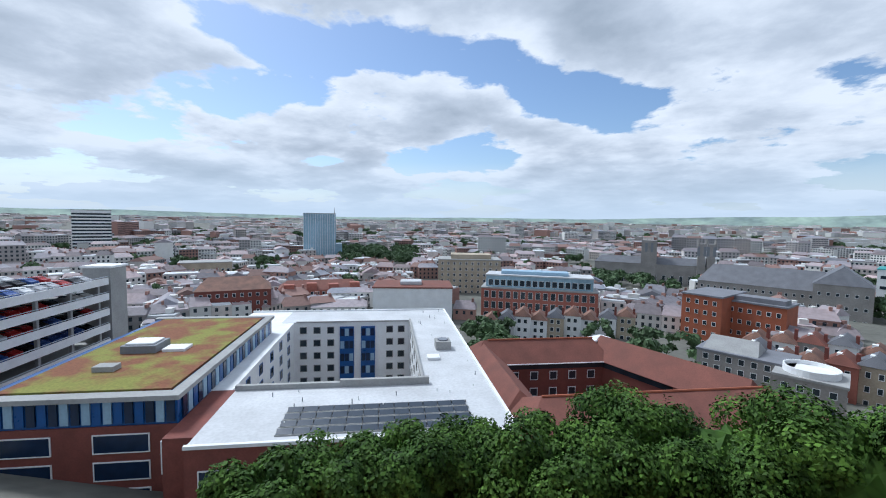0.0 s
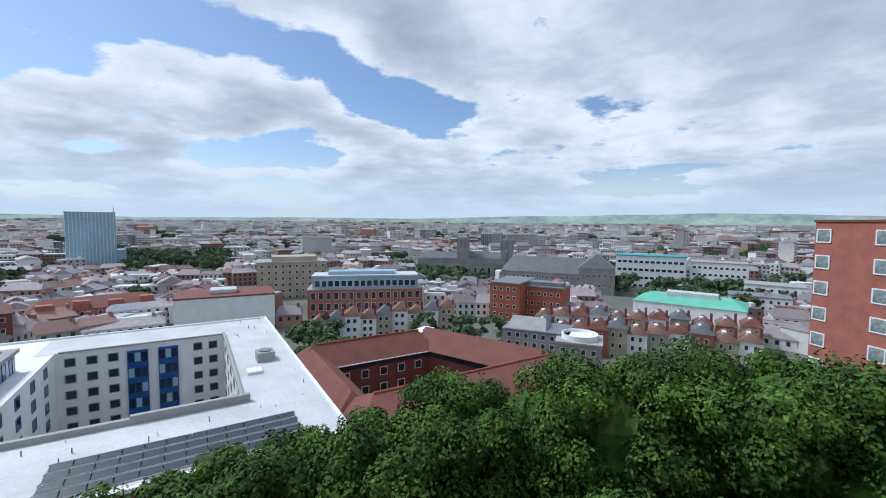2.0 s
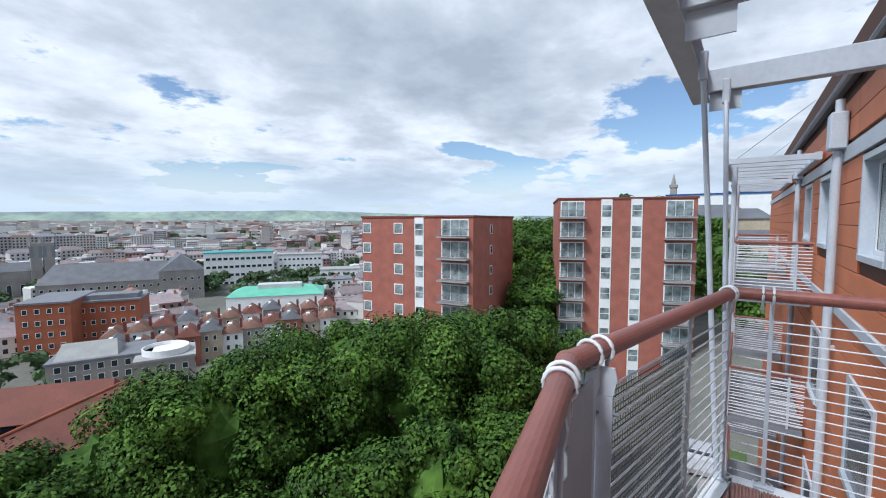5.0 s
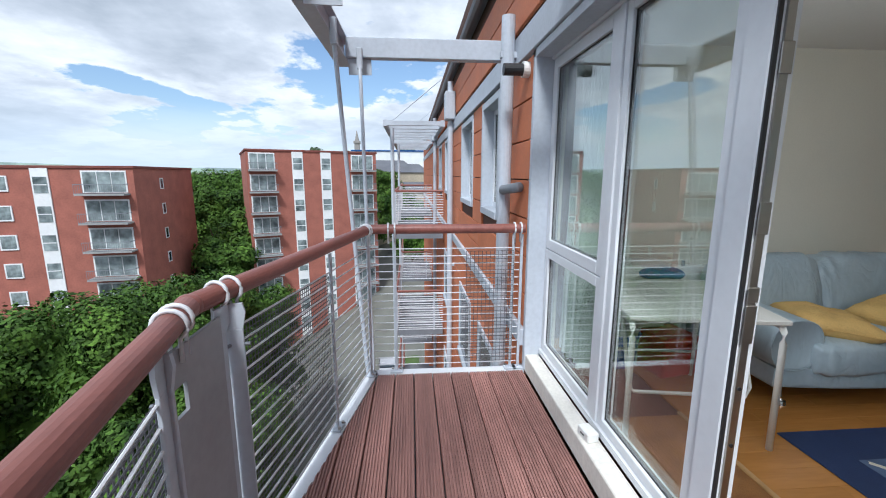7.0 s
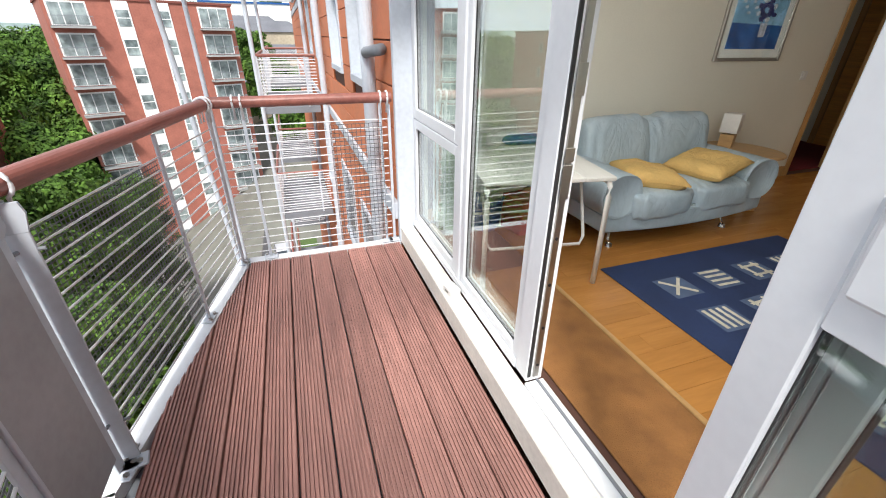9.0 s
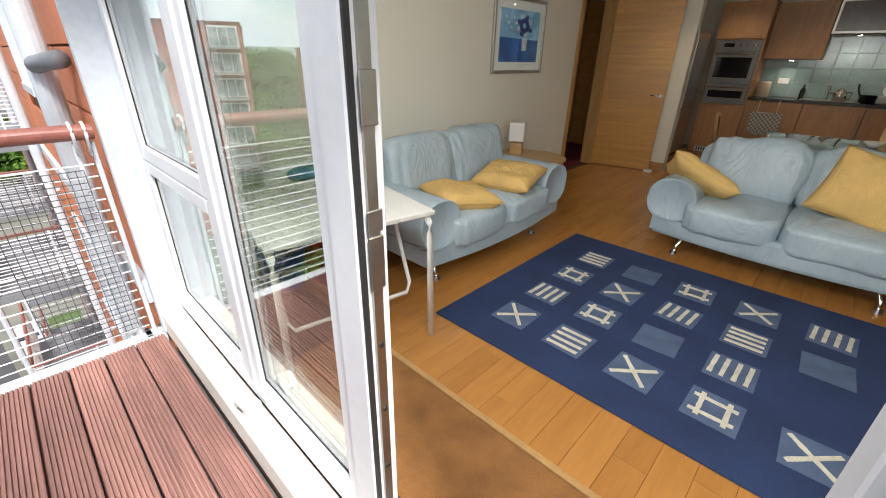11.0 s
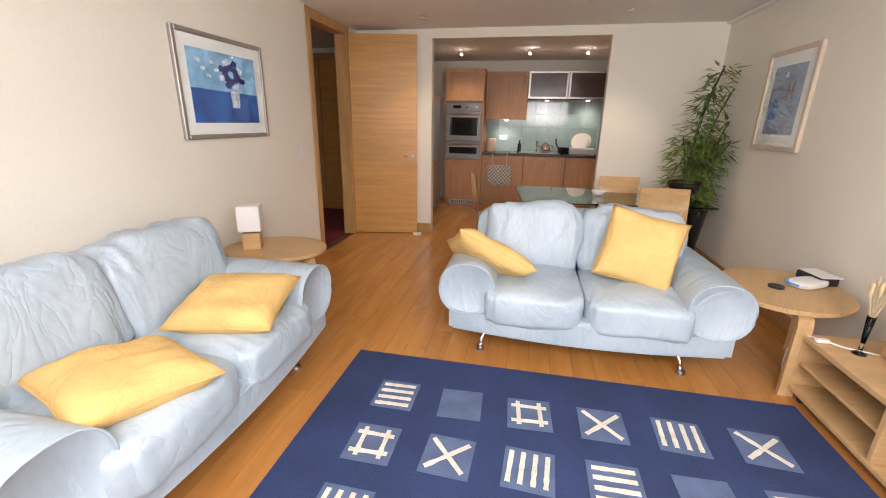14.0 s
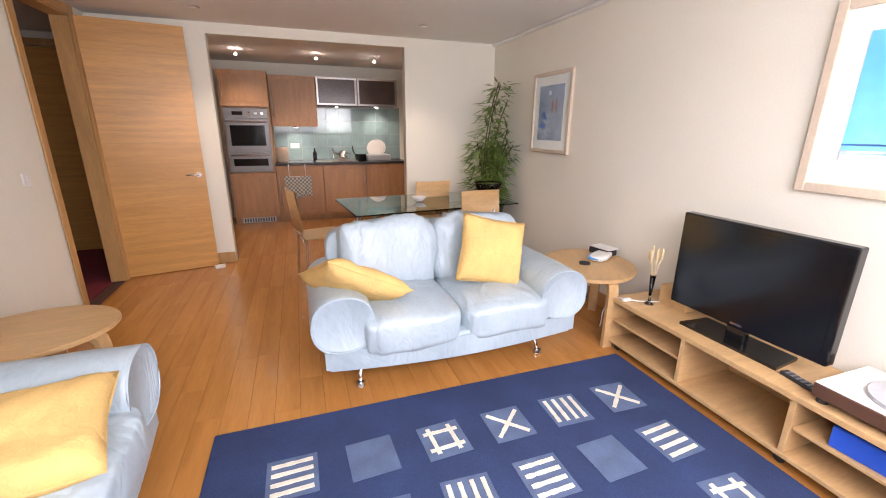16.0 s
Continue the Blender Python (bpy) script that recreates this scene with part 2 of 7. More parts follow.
white_boards = M("white painted boards", (0.68, 0.67, 0.63), 0.45, var=0.05, scale=4, fine=30, bump=0.05, stretch=(1, 5, 5))
doormat = M("brown coir mat", (0.36, 0.16, 0.048), 0.95, var=0.3, scale=6, fine=220, bump=0.8)
black_gloss = M("black gloss plastic", (0.008, 0.008, 0.009), 0.12, var=0.1, bump=0)
black_matt = M("black plastic", (0.02, 0.02, 0.022), 0.5, var=0.1)
blue_plastic = M("blue plastic", (0.02, 0.09, 0.55), 0.4, var=0.08)
red_plastic = M("red plastic", (0.62, 0.025, 0.03), 0.4, var=0.08)
curtain_cloth = M("pale curtain cloth", (0.82, 0.87, 0.84), 0.9, var=0.06, fine=120, bump=0.2)
worktop = M("dark worktop", (0.035, 0.032, 0.032), 0.25, var=0.3, scale=20, fine=90, bump=0)
tile_grey = M("pale glazed tile", (0.26, 0.37, 0.37), 0.09, var=0.08, scale=8, fine=40, bump=0.02, rand=0.05)
grout = M("grout", (0.42, 0.44, 0.42), 0.9, var=0.08)
dark_wood = M("dark hallway wood", (0.10, 0.045, 0.025), 0.5, var=0.15, stretch=(5, 5, 0.7))
red_carpet = M("dark red carpet", (0.20, 0.02, 0.03), 0.95, var=0.15, fine=150, bump=0.4)
pane_glass = glass("window glass", (0.93, 0.985, 0.965), 1.7)
table_glass = glass("table glass", (0.45, 0.60, 0.57))
clear_glass = glass("clear glass", (0.96, 0.98, 0.97))

brick_red = M("red brick", (0.38, 0.135, 0.098), 0.85, var=0.18, scale=0.8, fine=6, bump=0.1)
brick_dark = M("dark red brick", (0.21, 0.065, 0.05), 0.85, var=0.18, scale=0.6, fine=5, bump=0.1)
brick_orange = M("orange brick", (0.36, 0.11, 0.055), 0.85, var=0.16, scale=0.4, fine=4, bump=0.05)
white_render = M("white render", (0.82, 0.83, 0.83), 0.8, var=0.08, scale=0.3, fine=3, bump=0.03)
white_roof = M("white roof membrane", (0.58, 0.59, 0.60), 0.7, var=0.16, scale=0.18, fine=2.5, bump=0.03)
sedum = M("sedum roof", (0.34, 0.13, 0.06), 0.95, var=0.35, scale=0.22, fine=3.5, bump=0.5, tint=(0.20, 0.20, 0.04), edge=(0.44, 0.60))
clad_blue = M("blue cladding", (0.012, 0.09, 0.30), 0.3, var=0.15, scale=1)
clad_dark = M("dark blue glass", (0.012, 0.03, 0.075), 0.1, var=0.3, scale=0.5)
clad_pale = M("pale blue cladding", (0.32, 0.47, 0.60), 0.35, var=0.08)
solar = M("solar panel", (0.045, 0.06, 0.085), 0.3, var=0.12, scale=1)
roof_tile = M("red clay roof tile", (0.20, 0.075, 0.055), 0.85, var=0.2, scale=0.4, fine=5, bump=0.25)
old_tile = M("weathered brown roof tile", (0.20, 0.115, 0.09), 0.85, var=0.25, scale=0.3, fine=4, bump=0.2, tint=(0.26, 0.14, 0.10))
slate = M("slate roof", (0.16, 0.165, 0.185), 0.6, var=0.2, scale=0.3, fine=4, bump=0.15, island=0.3)
stone = M("bath stone", (0.46, 0.39, 0.29), 0.85, var=0.2, scale=0.2, fine=2, bump=0.1)
stone_grey = M("grey stone", (0.33, 0.31, 0.29), 0.85, var=0.2, scale=0.15, fine=1.5, bump=0.1)
concrete = M("concrete", (0.36, 0.36, 0.35), 0.85, var=0.15, scale=0.3, fine=3, bump=0.06)
glass_far = M("reflective glazing", (0.03, 0.045, 0.06), 0.06, var=0.3, scale=0.4, bump=0)
tower_glass = M("curtained tower glazing", (0.14, 0.18, 0.19), 0.1, var=0.5, scale=0.8, fine=3, bump=0, tint=(0.34, 0.40, 0.40))
glass_tower = M("blue-green curtain wall", (0.34, 0.50, 0.60), 0.15, var=0.25, scale=0.05, fine=0.6, bump=0)
copper = M("verdigris roof", (0.16, 0.50, 0.36), 0.7, var=0.12, scale=0.2, fine=2)
teal_roof = M("teal roof", (0.04, 0.33, 0.33), 0.6, var=0.12, scale=0.2)
asphalt = M("asphalt", (0.07, 0.07, 0.075), 0.9, var=0.2, scale=0.5, fine=10)
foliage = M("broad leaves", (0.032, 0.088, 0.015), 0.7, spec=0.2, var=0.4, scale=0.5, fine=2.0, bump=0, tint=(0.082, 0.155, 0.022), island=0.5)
# Far leaves are paler than near ones, with haze mixed into the green.
foliage_far = M("distant foliage with haze", (0.075, 0.13, 0.05), 0.8, var=0.35, scale=0.06, fine=0.7, bump=0.2, island=0.25)
bark = M("bark", (0.09, 0.06, 0.04), 0.9, var=0.3, scale=4, fine=20, bump=0.4)
oven_steel = M("dark stainless steel", (0.20, 0.19, 0.18), 0.38, 1.0, var=0.06, fine=60, bump=0.03)
city_white = M("town white walls", (0.70, 0.69, 0.66), 0.85, var=0.1, scale=0.02, fine=0.5, bump=0, island=0.15)
city_brick = M("town brick walls", (0.33, 0.19, 0.155), 0.85, var=0.2, scale=0.02, fine=0.5, bump=0, island=0.3)
city_tile = M("town tiled roofs", (0.27, 0.165, 0.14), 0.85, var=0.2, scale=0.02, fine=0.6, bump=0, island=0.35)
# The next three town colours are lightened to include distance haze.
city_pale = M("town pale flat roofs with haze", (0.60, 0.62, 0.64), 0.8, var=0.15, scale=0.02, fine=0.6, bump=0, island=0.3)
city_wall = M("town walls with haze", (0.46, 0.46, 0.47), 0.85, var=0.25, scale=0.02, fine=0.5, bump=0, tint=(0.60, 0.53, 0.48), island=0.4)
city_roof = M("town roofs with haze", (0.25, 0.275, 0.32), 0.8, var=0.25, scale=0.02, fine=0.6, bump=0, tint=(0.36, 0.27, 0.26), island=0.5)
# Ridge colour is paled and blued to imitate distance haze.
hill_mat = M("far hills with haze tint", (0.25, 0.33, 0.33), 0.95, var=0.3, scale=0.004, fine=0.02, bump=0, tint=(0.33, 0.42, 0.34))
ground_mat = M("town ground", (0.17, 0.17, 0.145), 0.95, var=0.3, scale=0.02, fine=0.4, bump=0)

# ---- mesh helpers ----


def part(name, bm, material, parent=None, label="", smooth=False, kind=""):
    """Link a bmesh as one mesh object under a thing or part."""
    me = bpy.data.meshes.new(name)
    bm.to_mesh(me)
    bm.free()
    for mt in material if isinstance(material, (list, tuple)) else [material]:
        me.materials.append(mt)
    if smooth:
        me.polygons.foreach_set("use_smooth", [True] * len(me.polygons))
    ob = new(name, me)
    if parent is not None:
        ob.parent = parent
    return tagged(ob, label, kind=kind)


def thing(name, label, category, x=0, y=0, z=0, rz=0, group="", kind=""):
    e = new(name)
    e.empty_display_size = 0.1
    e.matrix_basis = pose(x, y, z, 0, 0, rz)
    return tagged(e, label, category, group, kind)


def share(name, src, parent, m=None):
    """Another object on the mesh of src."""
    o = new(name, src.data)
    o.parent = parent
    if m is not None:
        o.matrix_basis = m
    return o


def box(bm, x0, x1, y0, y1, z0, z1, bev=0.0, seg=1, m=None):
    mat = Matrix.Translation(((x0 + x1) / 2, (y0 + y1) / 2, (z0 + z1) / 2)) @ Matrix.Diagonal((abs(x1 - x0), abs(y1 - y0), abs(z1 - z0), 1))
    vs = bmesh.ops.create_cube(bm, size=1, matrix=(m @ mat) if m is not None else mat)["verts"]
    if bev:
        es = list({e for v in vs for e in v.link_edges})
        bmesh.ops.bevel(bm, geom=es, offset=bev, segments=seg, profile=0.5, affect="EDGES")
    return bm


def B(*a, **k):
    return box(bmesh.new(), *a, **k)


def cyl(bm, p0, p1, r0, r1=None, seg=12, caps=True):
    p0, p1 = Vector(p0), Vector(p1)
    d = p1 - p0
    m = Matrix.Translation((p0 + p1) / 2) @ d.to_track_quat("Z", "Y").to_matrix().to_4x4()
    bmesh.ops.create_cone(bm, cap_ends=caps, segments=seg, radius1=r0, radius2=r0 if r1 is None else r1, depth=d.length, matrix=m)
    return bm


def C(*a, **k):
    return cyl(bmesh.new(), *a, **k)


def tube(bm, pts, r, seg=8):
    """A round bar swept along points."""
    pts = [Vector(p) for p in pts]
    rings = []
    up = Vector((0.0137, 0.021, 1)).normalized()
    for i, p in enumerate(pts):
        d = (pts[min(i + 1, len(pts) - 1)] - pts[max(i - 1, 0)]).normalized()
        a = d.cross(up)
        if a.length < 0.1:
            a = d.cross(Vector((1, 0.02, 0)))
        a.normalize()
        b = d.cross(a)
        rings.append([bm.verts.new(p + (a * math.cos(2 * math.pi * k / seg) + b * math.sin(2 * math.pi * k / seg)) * r) for k in range(seg)])
    for q, s in zip(rings, rings[1:]):
        for k in range(seg):
            bm.faces.new((q[k], q[(k + 1) % seg], s[(k + 1) % seg], s[k]))
    bm.faces.new(rings[0][::-1])
    bm.faces.new(rings[-1])
    bmesh.ops.recalc_face_normals(bm, faces=bm.faces[:])
    return bm


def lathe(bm, prof, seg=24, at=(0, 0, 0)):
    rings = [[bm.verts.new((at[0] + r * math.cos(2 * math.pi * k / seg), at[1] + r * math.sin(2 * math.pi * k / seg), at[2] + z)) for k in range(seg)] for r, z in prof]
    for q, s in zip(rings, rings[1:]):
        for k in range(seg):
            bm.faces.new((q[k], q[(k + 1) % seg], s[(k + 1) % seg], s[k]))
    bm.faces.new(rings[0][::-1])
    bm.faces.new(rings[-1])
    bmesh.ops.recalc_face_normals(bm, faces=bm.faces[:])
    return bm


def prism(bm, pts, z0, z1):
    lo = [bm.verts.new((x, y, z0)) for x, y in pts]
    hi = [bm.verts.new((x, y, z1)) for x, y in pts]
    bm.faces.new(lo[::-1])
    bm.faces.new(hi)
    for i in range(len(pts)):
        j = (i + 1) % len(pts)
        bm.faces.new((lo[i], lo[j], hi[j], hi[i]))
    bmesh.ops.recalc_face_normals(bm, faces=bm.faces[:])
    return bm


def soft(bm, c, s, n=3.5, wob=0.0, m=None, nu=28, nv=18, seed=0):
    """A stuffed block: a rounded super-ellipsoid about c with half sizes s."""
    def pw(v, e):
        return math.copysign(abs(v) ** e, v)
    rows = []
    for j in range(nv + 1):
        ph = -math.pi / 2 + math.pi * j / nv
        row = []
        for i in range(nu):
            th = 2 * math.pi * i / nu
            p = Vector((pw(math.cos(ph), 2 / n) * pw(math.cos(th), 2 / n), pw(math.cos(ph), 2 / n) * pw(math.sin(th), 2 / n), pw(math.sin(ph), 2 / n)))
            q = Vector((p.x * s[0], p.y * s[1], p.z * s[2]))
            if wob:
                q *= 1 + wob * noise.noise(q * 5 + Vector((seed * 3.1, 0, 0))) + wob * 0.5 * noise.noise(q * 14 + Vector((0, seed, 0)))
            q += Vector(c)
            row.append(bm.verts.new(m @ q if m is not None else q))
        rows.append(row)
    for a, b in zip(rows, rows[1:]):
        for i in range(nu):
            bm.faces.new((a[i], a[(i + 1) % nu], b[(i + 1) % nu], b[i]))
    bmesh.ops.remove_doubles(bm, verts=[v for v in rows[0] + rows[-1]], dist=1e-5)
    return bm


def pillow(bm, w, h, t, seed=0, n=18):
    """A scatter cushion in the xz plane, thick along y, with pinched corners."""
    for side in (-1, 1):
        g = []
        for j in range(n + 1):
            v = -1 + 2 * j / n
            row = []
            for i in range(n + 1):
                u = -1 + 2 * i / n
                k = (1 - u ** 4) * (1 - v ** 4)
                pin = 1 - 0.07 * (1 - u * u) * abs(v) ** 3
                pin2 = 1 - 0.07 * (1 - v * v) * abs(u) ** 3
                th = t / 2 * k ** 0.55 * (1 + 0.25 * noise.noise((u * 1.8 + seed, v * 1.8, side))) + 0.012 * k * noise.noise((u * 5, v * 5, seed))
                row.append(bm.verts.new((u * w / 2 * pin2, side * max(th, 0.004), v * h / 2 * pin)))
            g.append(row)
        for a, b in zip(g, g[1:]):
            for i in range(n):
                f = (a[i], a[i + 1], b[i + 1], b[i])
                bm.faces.new(f if side < 0 else f[::-1])
    bmesh.ops.remove_doubles(bm, verts=bm.verts[:], dist=0.009)
    return bm


def structure(name, bm, material, label, category):
    ob = part(name, bm, material, None, label)
    return tagged(ob, label, category, kind="structure")


def polar(bearing, dist):
    """Plan place by bearing (degrees clockwise from +y) and distance from the balcony."""
    return 0.36 + dist * math.sin(radians(bearing)), 0.16 + dist * math.cos(radians(bearing))

# ================= structure of the flat =================
XW, XE, YS, YF, HC = -0.59, 3.475, -7.10, -1.45, 2.43   # walls of the living room, ceiling height
OPX0, OPX1, OPZ = 0.537, 2.527, 2.33                    # kitchen opening
DY0, DY1, DZ = -6.80, -5.96, 2.36                       # hall doorway in the east wall

bm = bmesh.new()
box(bm, XE, XE + 0.12, DY1, YF, 0, HC)
box(bm, XE, XE + 0.12, YS - 0.12, DY0, 0, HC)
box(bm, XE, XE + 0.12, DY0, DY1, DZ, HC)
structure("wall_east", bm, wall_paint, "cream painted plaster wall with a doorway", "wall")
structure("wall_west", B(XW - 0.12, XW, YS - 0.12, YF, 0, HC), wall_paint, "cream painted plaster wall", "wall")
bm = bmesh.new()
box(bm, XW, OPX0, YS - 0.12, YS, 0, HC)
box(bm, OPX1, XE, YS - 0.12, YS, 0, HC)
box(bm, OPX0, OPX1, YS - 0.12, YS, OPZ, HC)
structure("wall_south", bm, wall_paint, "cream plaster wall with a wide kitchen opening", "wall")
structure("ceiling", B(XW - 0.12, XE + 0.12, YS - 0.12, YF + 0.25, HC, HC + 0.15), ceil_paint, "white painted plaster ceiling", "ceiling")
bm = bmesh.new()
box(bm, XW - 0.12, XE + 0.12, YF, YF + 0.095, 2.31, HC)
box(bm, XW - 0.12, XW + 0.02, YF, YF + 0.26, 0, 2.30)
box(bm, XE - 0.03, XE + 0.12, YF, YF + 0.24, 0, 2.30)
structure("wall_north", bm, wall_paint, "plaster lintel and returns round the window", "wall")
floor = structure("floor", B(XW - 0.12, XE + 0.12, -9.9, YF + 0.05, -0.2, -0.012), joint_dark, "honey oak board floor", "floor")

# kitchen shell and hall
structure("kitchen_wall_back", B(-0.2, 3.6, -9.82, -9.70, 0, HC), wall_paint, "kitchen back wall", "wall")
structure("kitchen_wall_west", B(-0.32, -0.2, -9.82, YS - 0.12, 0, HC), wall_paint, "kitchen side wall", "wall")
structure("kitchen_wall_east", B(3.48, 3.60, -9.82, YS - 0.12, 0, HC), wall_paint, "kitchen side wall", "wall")
structure("kitchen_ceiling", B(-0.32, 3.6, -9.82, YS - 0.12, HC, HC + 0.15), ceil_paint, "kitchen ceiling", "ceiling")
structure("hall_floor", B(XE + 0.12, 5.2, -8.2, -4.8, -0.2, 0.004), red_carpet, "dark red hall carpet", "floor")
bm = bmesh.new()
box(bm, 5.08, 5.2, -8.2, -4.8, 0, HC)
box(bm, XE + 0.12, 5.2, -4.8, -4.7, 0, HC)
box(bm, XE + 0.12, 5.2, -8.3, -8.2, 0, HC)
structure("hall_wall", bm, wall_paint, "hall wall in shade", "wall")
structure("hall_ceiling", B(XE + 0.12, 5.2, -8.2, -4.8, HC, HC + 0.1), ceil_paint, "hall ceiling", "ceiling")

# door lining and architrave
bm = bmesh.new()
for a, b in ((DY0, DY0 + 0.03), (DY1 - 0.03, DY1)):
    box(bm, XE - 0.004, XE + 0.124, a, b, 0, DZ, 0.003)
box(bm, XE - 0.004, XE + 0.124, DY0 + 0.03, DY1 - 0.03, DZ - 0.03, DZ, 0.003)
box(bm, XE - 0.018, XE - 0.005, DY1 - 0.02, DY1 + 0.06, 0, DZ + 0.06, 0.004)
box(bm, XE - 0.018, XE - 0.005, DY0 - 0.06, DY0 + 0.02, 0, DZ + 0.06, 0.004)
box(bm, XE - 0.018, XE - 0.005, DY0 + 0.02, DY1 - 0.02, DZ - 0.02, DZ + 0.06, 0.004)
structure("door_frame", bm, trim_wood, "oak door lining and architrave", "door frame")

# skirting
bm = bmesh.new()
box(bm, XE - 0.016, XE, DY1 + 0.062, YF, 0, 0.12, 0.004)
box(bm, XW, XW + 0.016, YS, YF, 0, 0.12, 0.004)
box(bm, OPX1, XE, YS, YS + 0.016, 0, 0.12, 0.004)
box(bm, XW + 0.016, OPX0, YS, YS + 0.016, 0, 0.12, 0.004)
box(bm, OPX1, OPX1 + 0.016, YS - 0.12, YS, 0, 0.12, 0.004)
structure("baseboard", bm, trim_wood, "oak skirting board", "skirting")

# coving line at the head of the west wall
structure("trim", B(XW, XW + 0.05, YS, YF, HC - 0.03, HC, 0.012), ceil_paint, "plaster coving", "trim")

# hall door leaf, standing open
hd = thing("hall_door", "open flush oak door with horizontal veneer bands", "door", 3.465, -6.86, 0.0, 192.0)
hw = 0.79
for i in range(9):
    z0, z1 = 0.008 + i * 0.261, 0.008 + (i + 1) * 0.261
    part("veneer_band", B(0, hw, -0.022, 0.022, z0, z1 - 0.0008), door_wood, hd)
for sy in (-1, 1):
    hnd = part("handle", tube(bmesh.new(), [(hw - 0.06, sy * 0.022, 0.99), (hw - 0.06, sy * 0.065, 0.99), (hw - 0.075, sy * 0.07, 0.99), (hw - 0.17, sy * 0.07, 0.995)], 0.009), chrome, hd, "chrome lever handle", True)
    part("rose", C((hw - 0.06, sy * 0.022, 0.99), (hw - 0.06, sy * 0.03, 0.99), 0.026, seg=20), chrome, hnd)
for z in (0.25, 1.15, 2.1):
    part("hinge", C((0.0, 0.026, z - 0.05), (0.0, 0.026, z + 0.05), 0.008), steel, hd)

ds = thing("door_wedge", "white folded paper wedge at the door foot", "door wedge", 2.66, -6.93, 0.0, 15)
part("wedge", prism(bmesh.new(), [(-0.05, -0.03), (0.06, -0.02), (0.05, 0.03), (-0.04, 0.02)], 0, 0.03), white_enamel, ds)

hd2 = thing("hall_far_door", "dark wooden door in the hall wall", "door", 4.12, -8.165, 0.0, 180)
part("leaf", B(-0.4, 0.4, -0.02, 0.02, 0.005, 2.27, 0.003), door_wood, hd2)
part("lining", box(box(box(bmesh.new(), -0.48, -0.41, -0.03, 0.03, 0, 2.35), 0.41, 0.48, -0.03, 0.03, 0, 2.35), -0.41, 0.41, -0.03, 0.03, 2.28, 2.35), trim_wood, hd2)
part("handle", tube(bmesh.new(), [(-0.32, 0.02, 1.0), (-0.32, 0.06, 1.0), (-0.2, 0.065, 1.0)], 0.009), chrome, hd2, "chrome lever handle", True)

sw = thing("light_switch", "white plastic rocker switch plate", "light switch", XE, -5.63, 1.12, 0)
part("plate", B(-0.01, 0, -0.043, 0.043, -0.043, 0.043, 0.003), white_enamel, sw)
part("rocker", B(-0.015, -0.009, -0.012, 0.012, -0.018, 0.018, 0.002), white_enamel, sw)

# ceiling downlights
lit = glow("lit lamp glass", (1.0, 0.88, 0.7), 12)
for i, (x, y) in enumerate([(2.49, -6.52), (0.50, -6.48), (2.49, -4.4), (0.50, -4.4), (2.49, -2.4), (0.50, -2.4)]):
    dl = thing("downlight", "small recessed ceiling spotlight, switched on", "ceiling light", x, y, HC, 0, "ceiling downlights")
    part("rim", lathe(bmesh.new(), [(0.032, -0.001), (0.045, -0.002), (0.045, -0.008), (0.034, -0.010)], 20), chrome, dl, smooth=True)
    part("lamp", C((0, 0, -0.001), (0, 0, -0.005), 0.028, seg=16), lit, dl, "glowing lamp face")
    if i < 2:
        d = bpy.data.lights.new("downlight_beam", "SPOT")
        d.energy, d.spot_size, d.spot_blend, d.color, d.shadow_soft_size = 7, radians(95), 0.8, (1, 0.80, 0.56), 0.03
        new("downlight_beam", d).matrix_world = look((x, y, HC - 0.03), (x, y, 0))

# ================= window wall =================
FY = -1.35   # frame plane
wn_ob = thing("window_1", "white glazed window wall beside the balcony door", "window", 0, FY, 0, kind="structure")


def framed(parent, x0, x1, z0, z1, w=0.06, d=0.07, y=0.0, pane=True):
    """Four frame bars with a sunk pane and black gaskets."""
    bm = bmesh.new()
    box(bm, x0, x0 + w, y - d / 2, y + d / 2, z0, z1, 0.004)
    box(bm, x1 - w, x1, y - d / 2, y + d / 2, z0, z1, 0.004)
    box(bm, x0 + w, x1 - w, y - d / 2, y + d / 2, z0, z0 + w, 0.004)
    box(bm, x0 + w, x1 - w, y - d / 2, y + d / 2, z1 - w, z1, 0.004)
    fr = part("window_frame", bm, upvc, parent)
    if pane:
        bm = bmesh.new()
        g = 0.003
        for a, b, c, e in ((x0 + w, x0 + w + g, z0 + w, z1 - w), (x1 - w - g, x1 - w, z0 + w, z1 - w), (x0 + w + g, x1 - w - g, z0 + w, z0 + w + g), (x0 + w + g, x1 - w - g, z1 - w - g, z1 - w)):
            box(bm, a, b, y - 0.018, y + 0.018, c, e)
        part("gasket", bm, black_matt, fr, "black rubber gasket")
        for ya in (-0.014, 0.010):
            p = part("pane", B(x0 + w + g, x1 - w - g, y + ya, y + ya + 0.005, z0 + w + g, z1 - w - g), pane_glass, fr, "clear glass pane")
            p.visible_shadow = False
    return fr


WZ = 2.30
framed(wn_ob, 2.44, 3.40, 0.90, WZ - 0.02, 0.075)      # upper opening light
framed(wn_ob, 2.44, 3.40, 0.06, 0.895, 0.065)          # lower fixed light
framed(wn_ob, 1.60, 2.37, 0.06, WZ - 0.02, 0.055)      # tall fixed light
part("mullion", B(2.373, 2.437, -0.045, 0.045, 0.06, WZ - 0.02, 0.004), upvc, wn_ob)
post = part("jamb_post", B(1.495, 1.597, -0.04, 0.045, 0.02, WZ - 0.02, 0.004), upvc, wn_ob, "white door jamb post")
part("lock_strip", B(1.486, 1.495, -0.013, 0.013, 0.05, WZ - 0.05), steel, post, "steel lock keep strip")
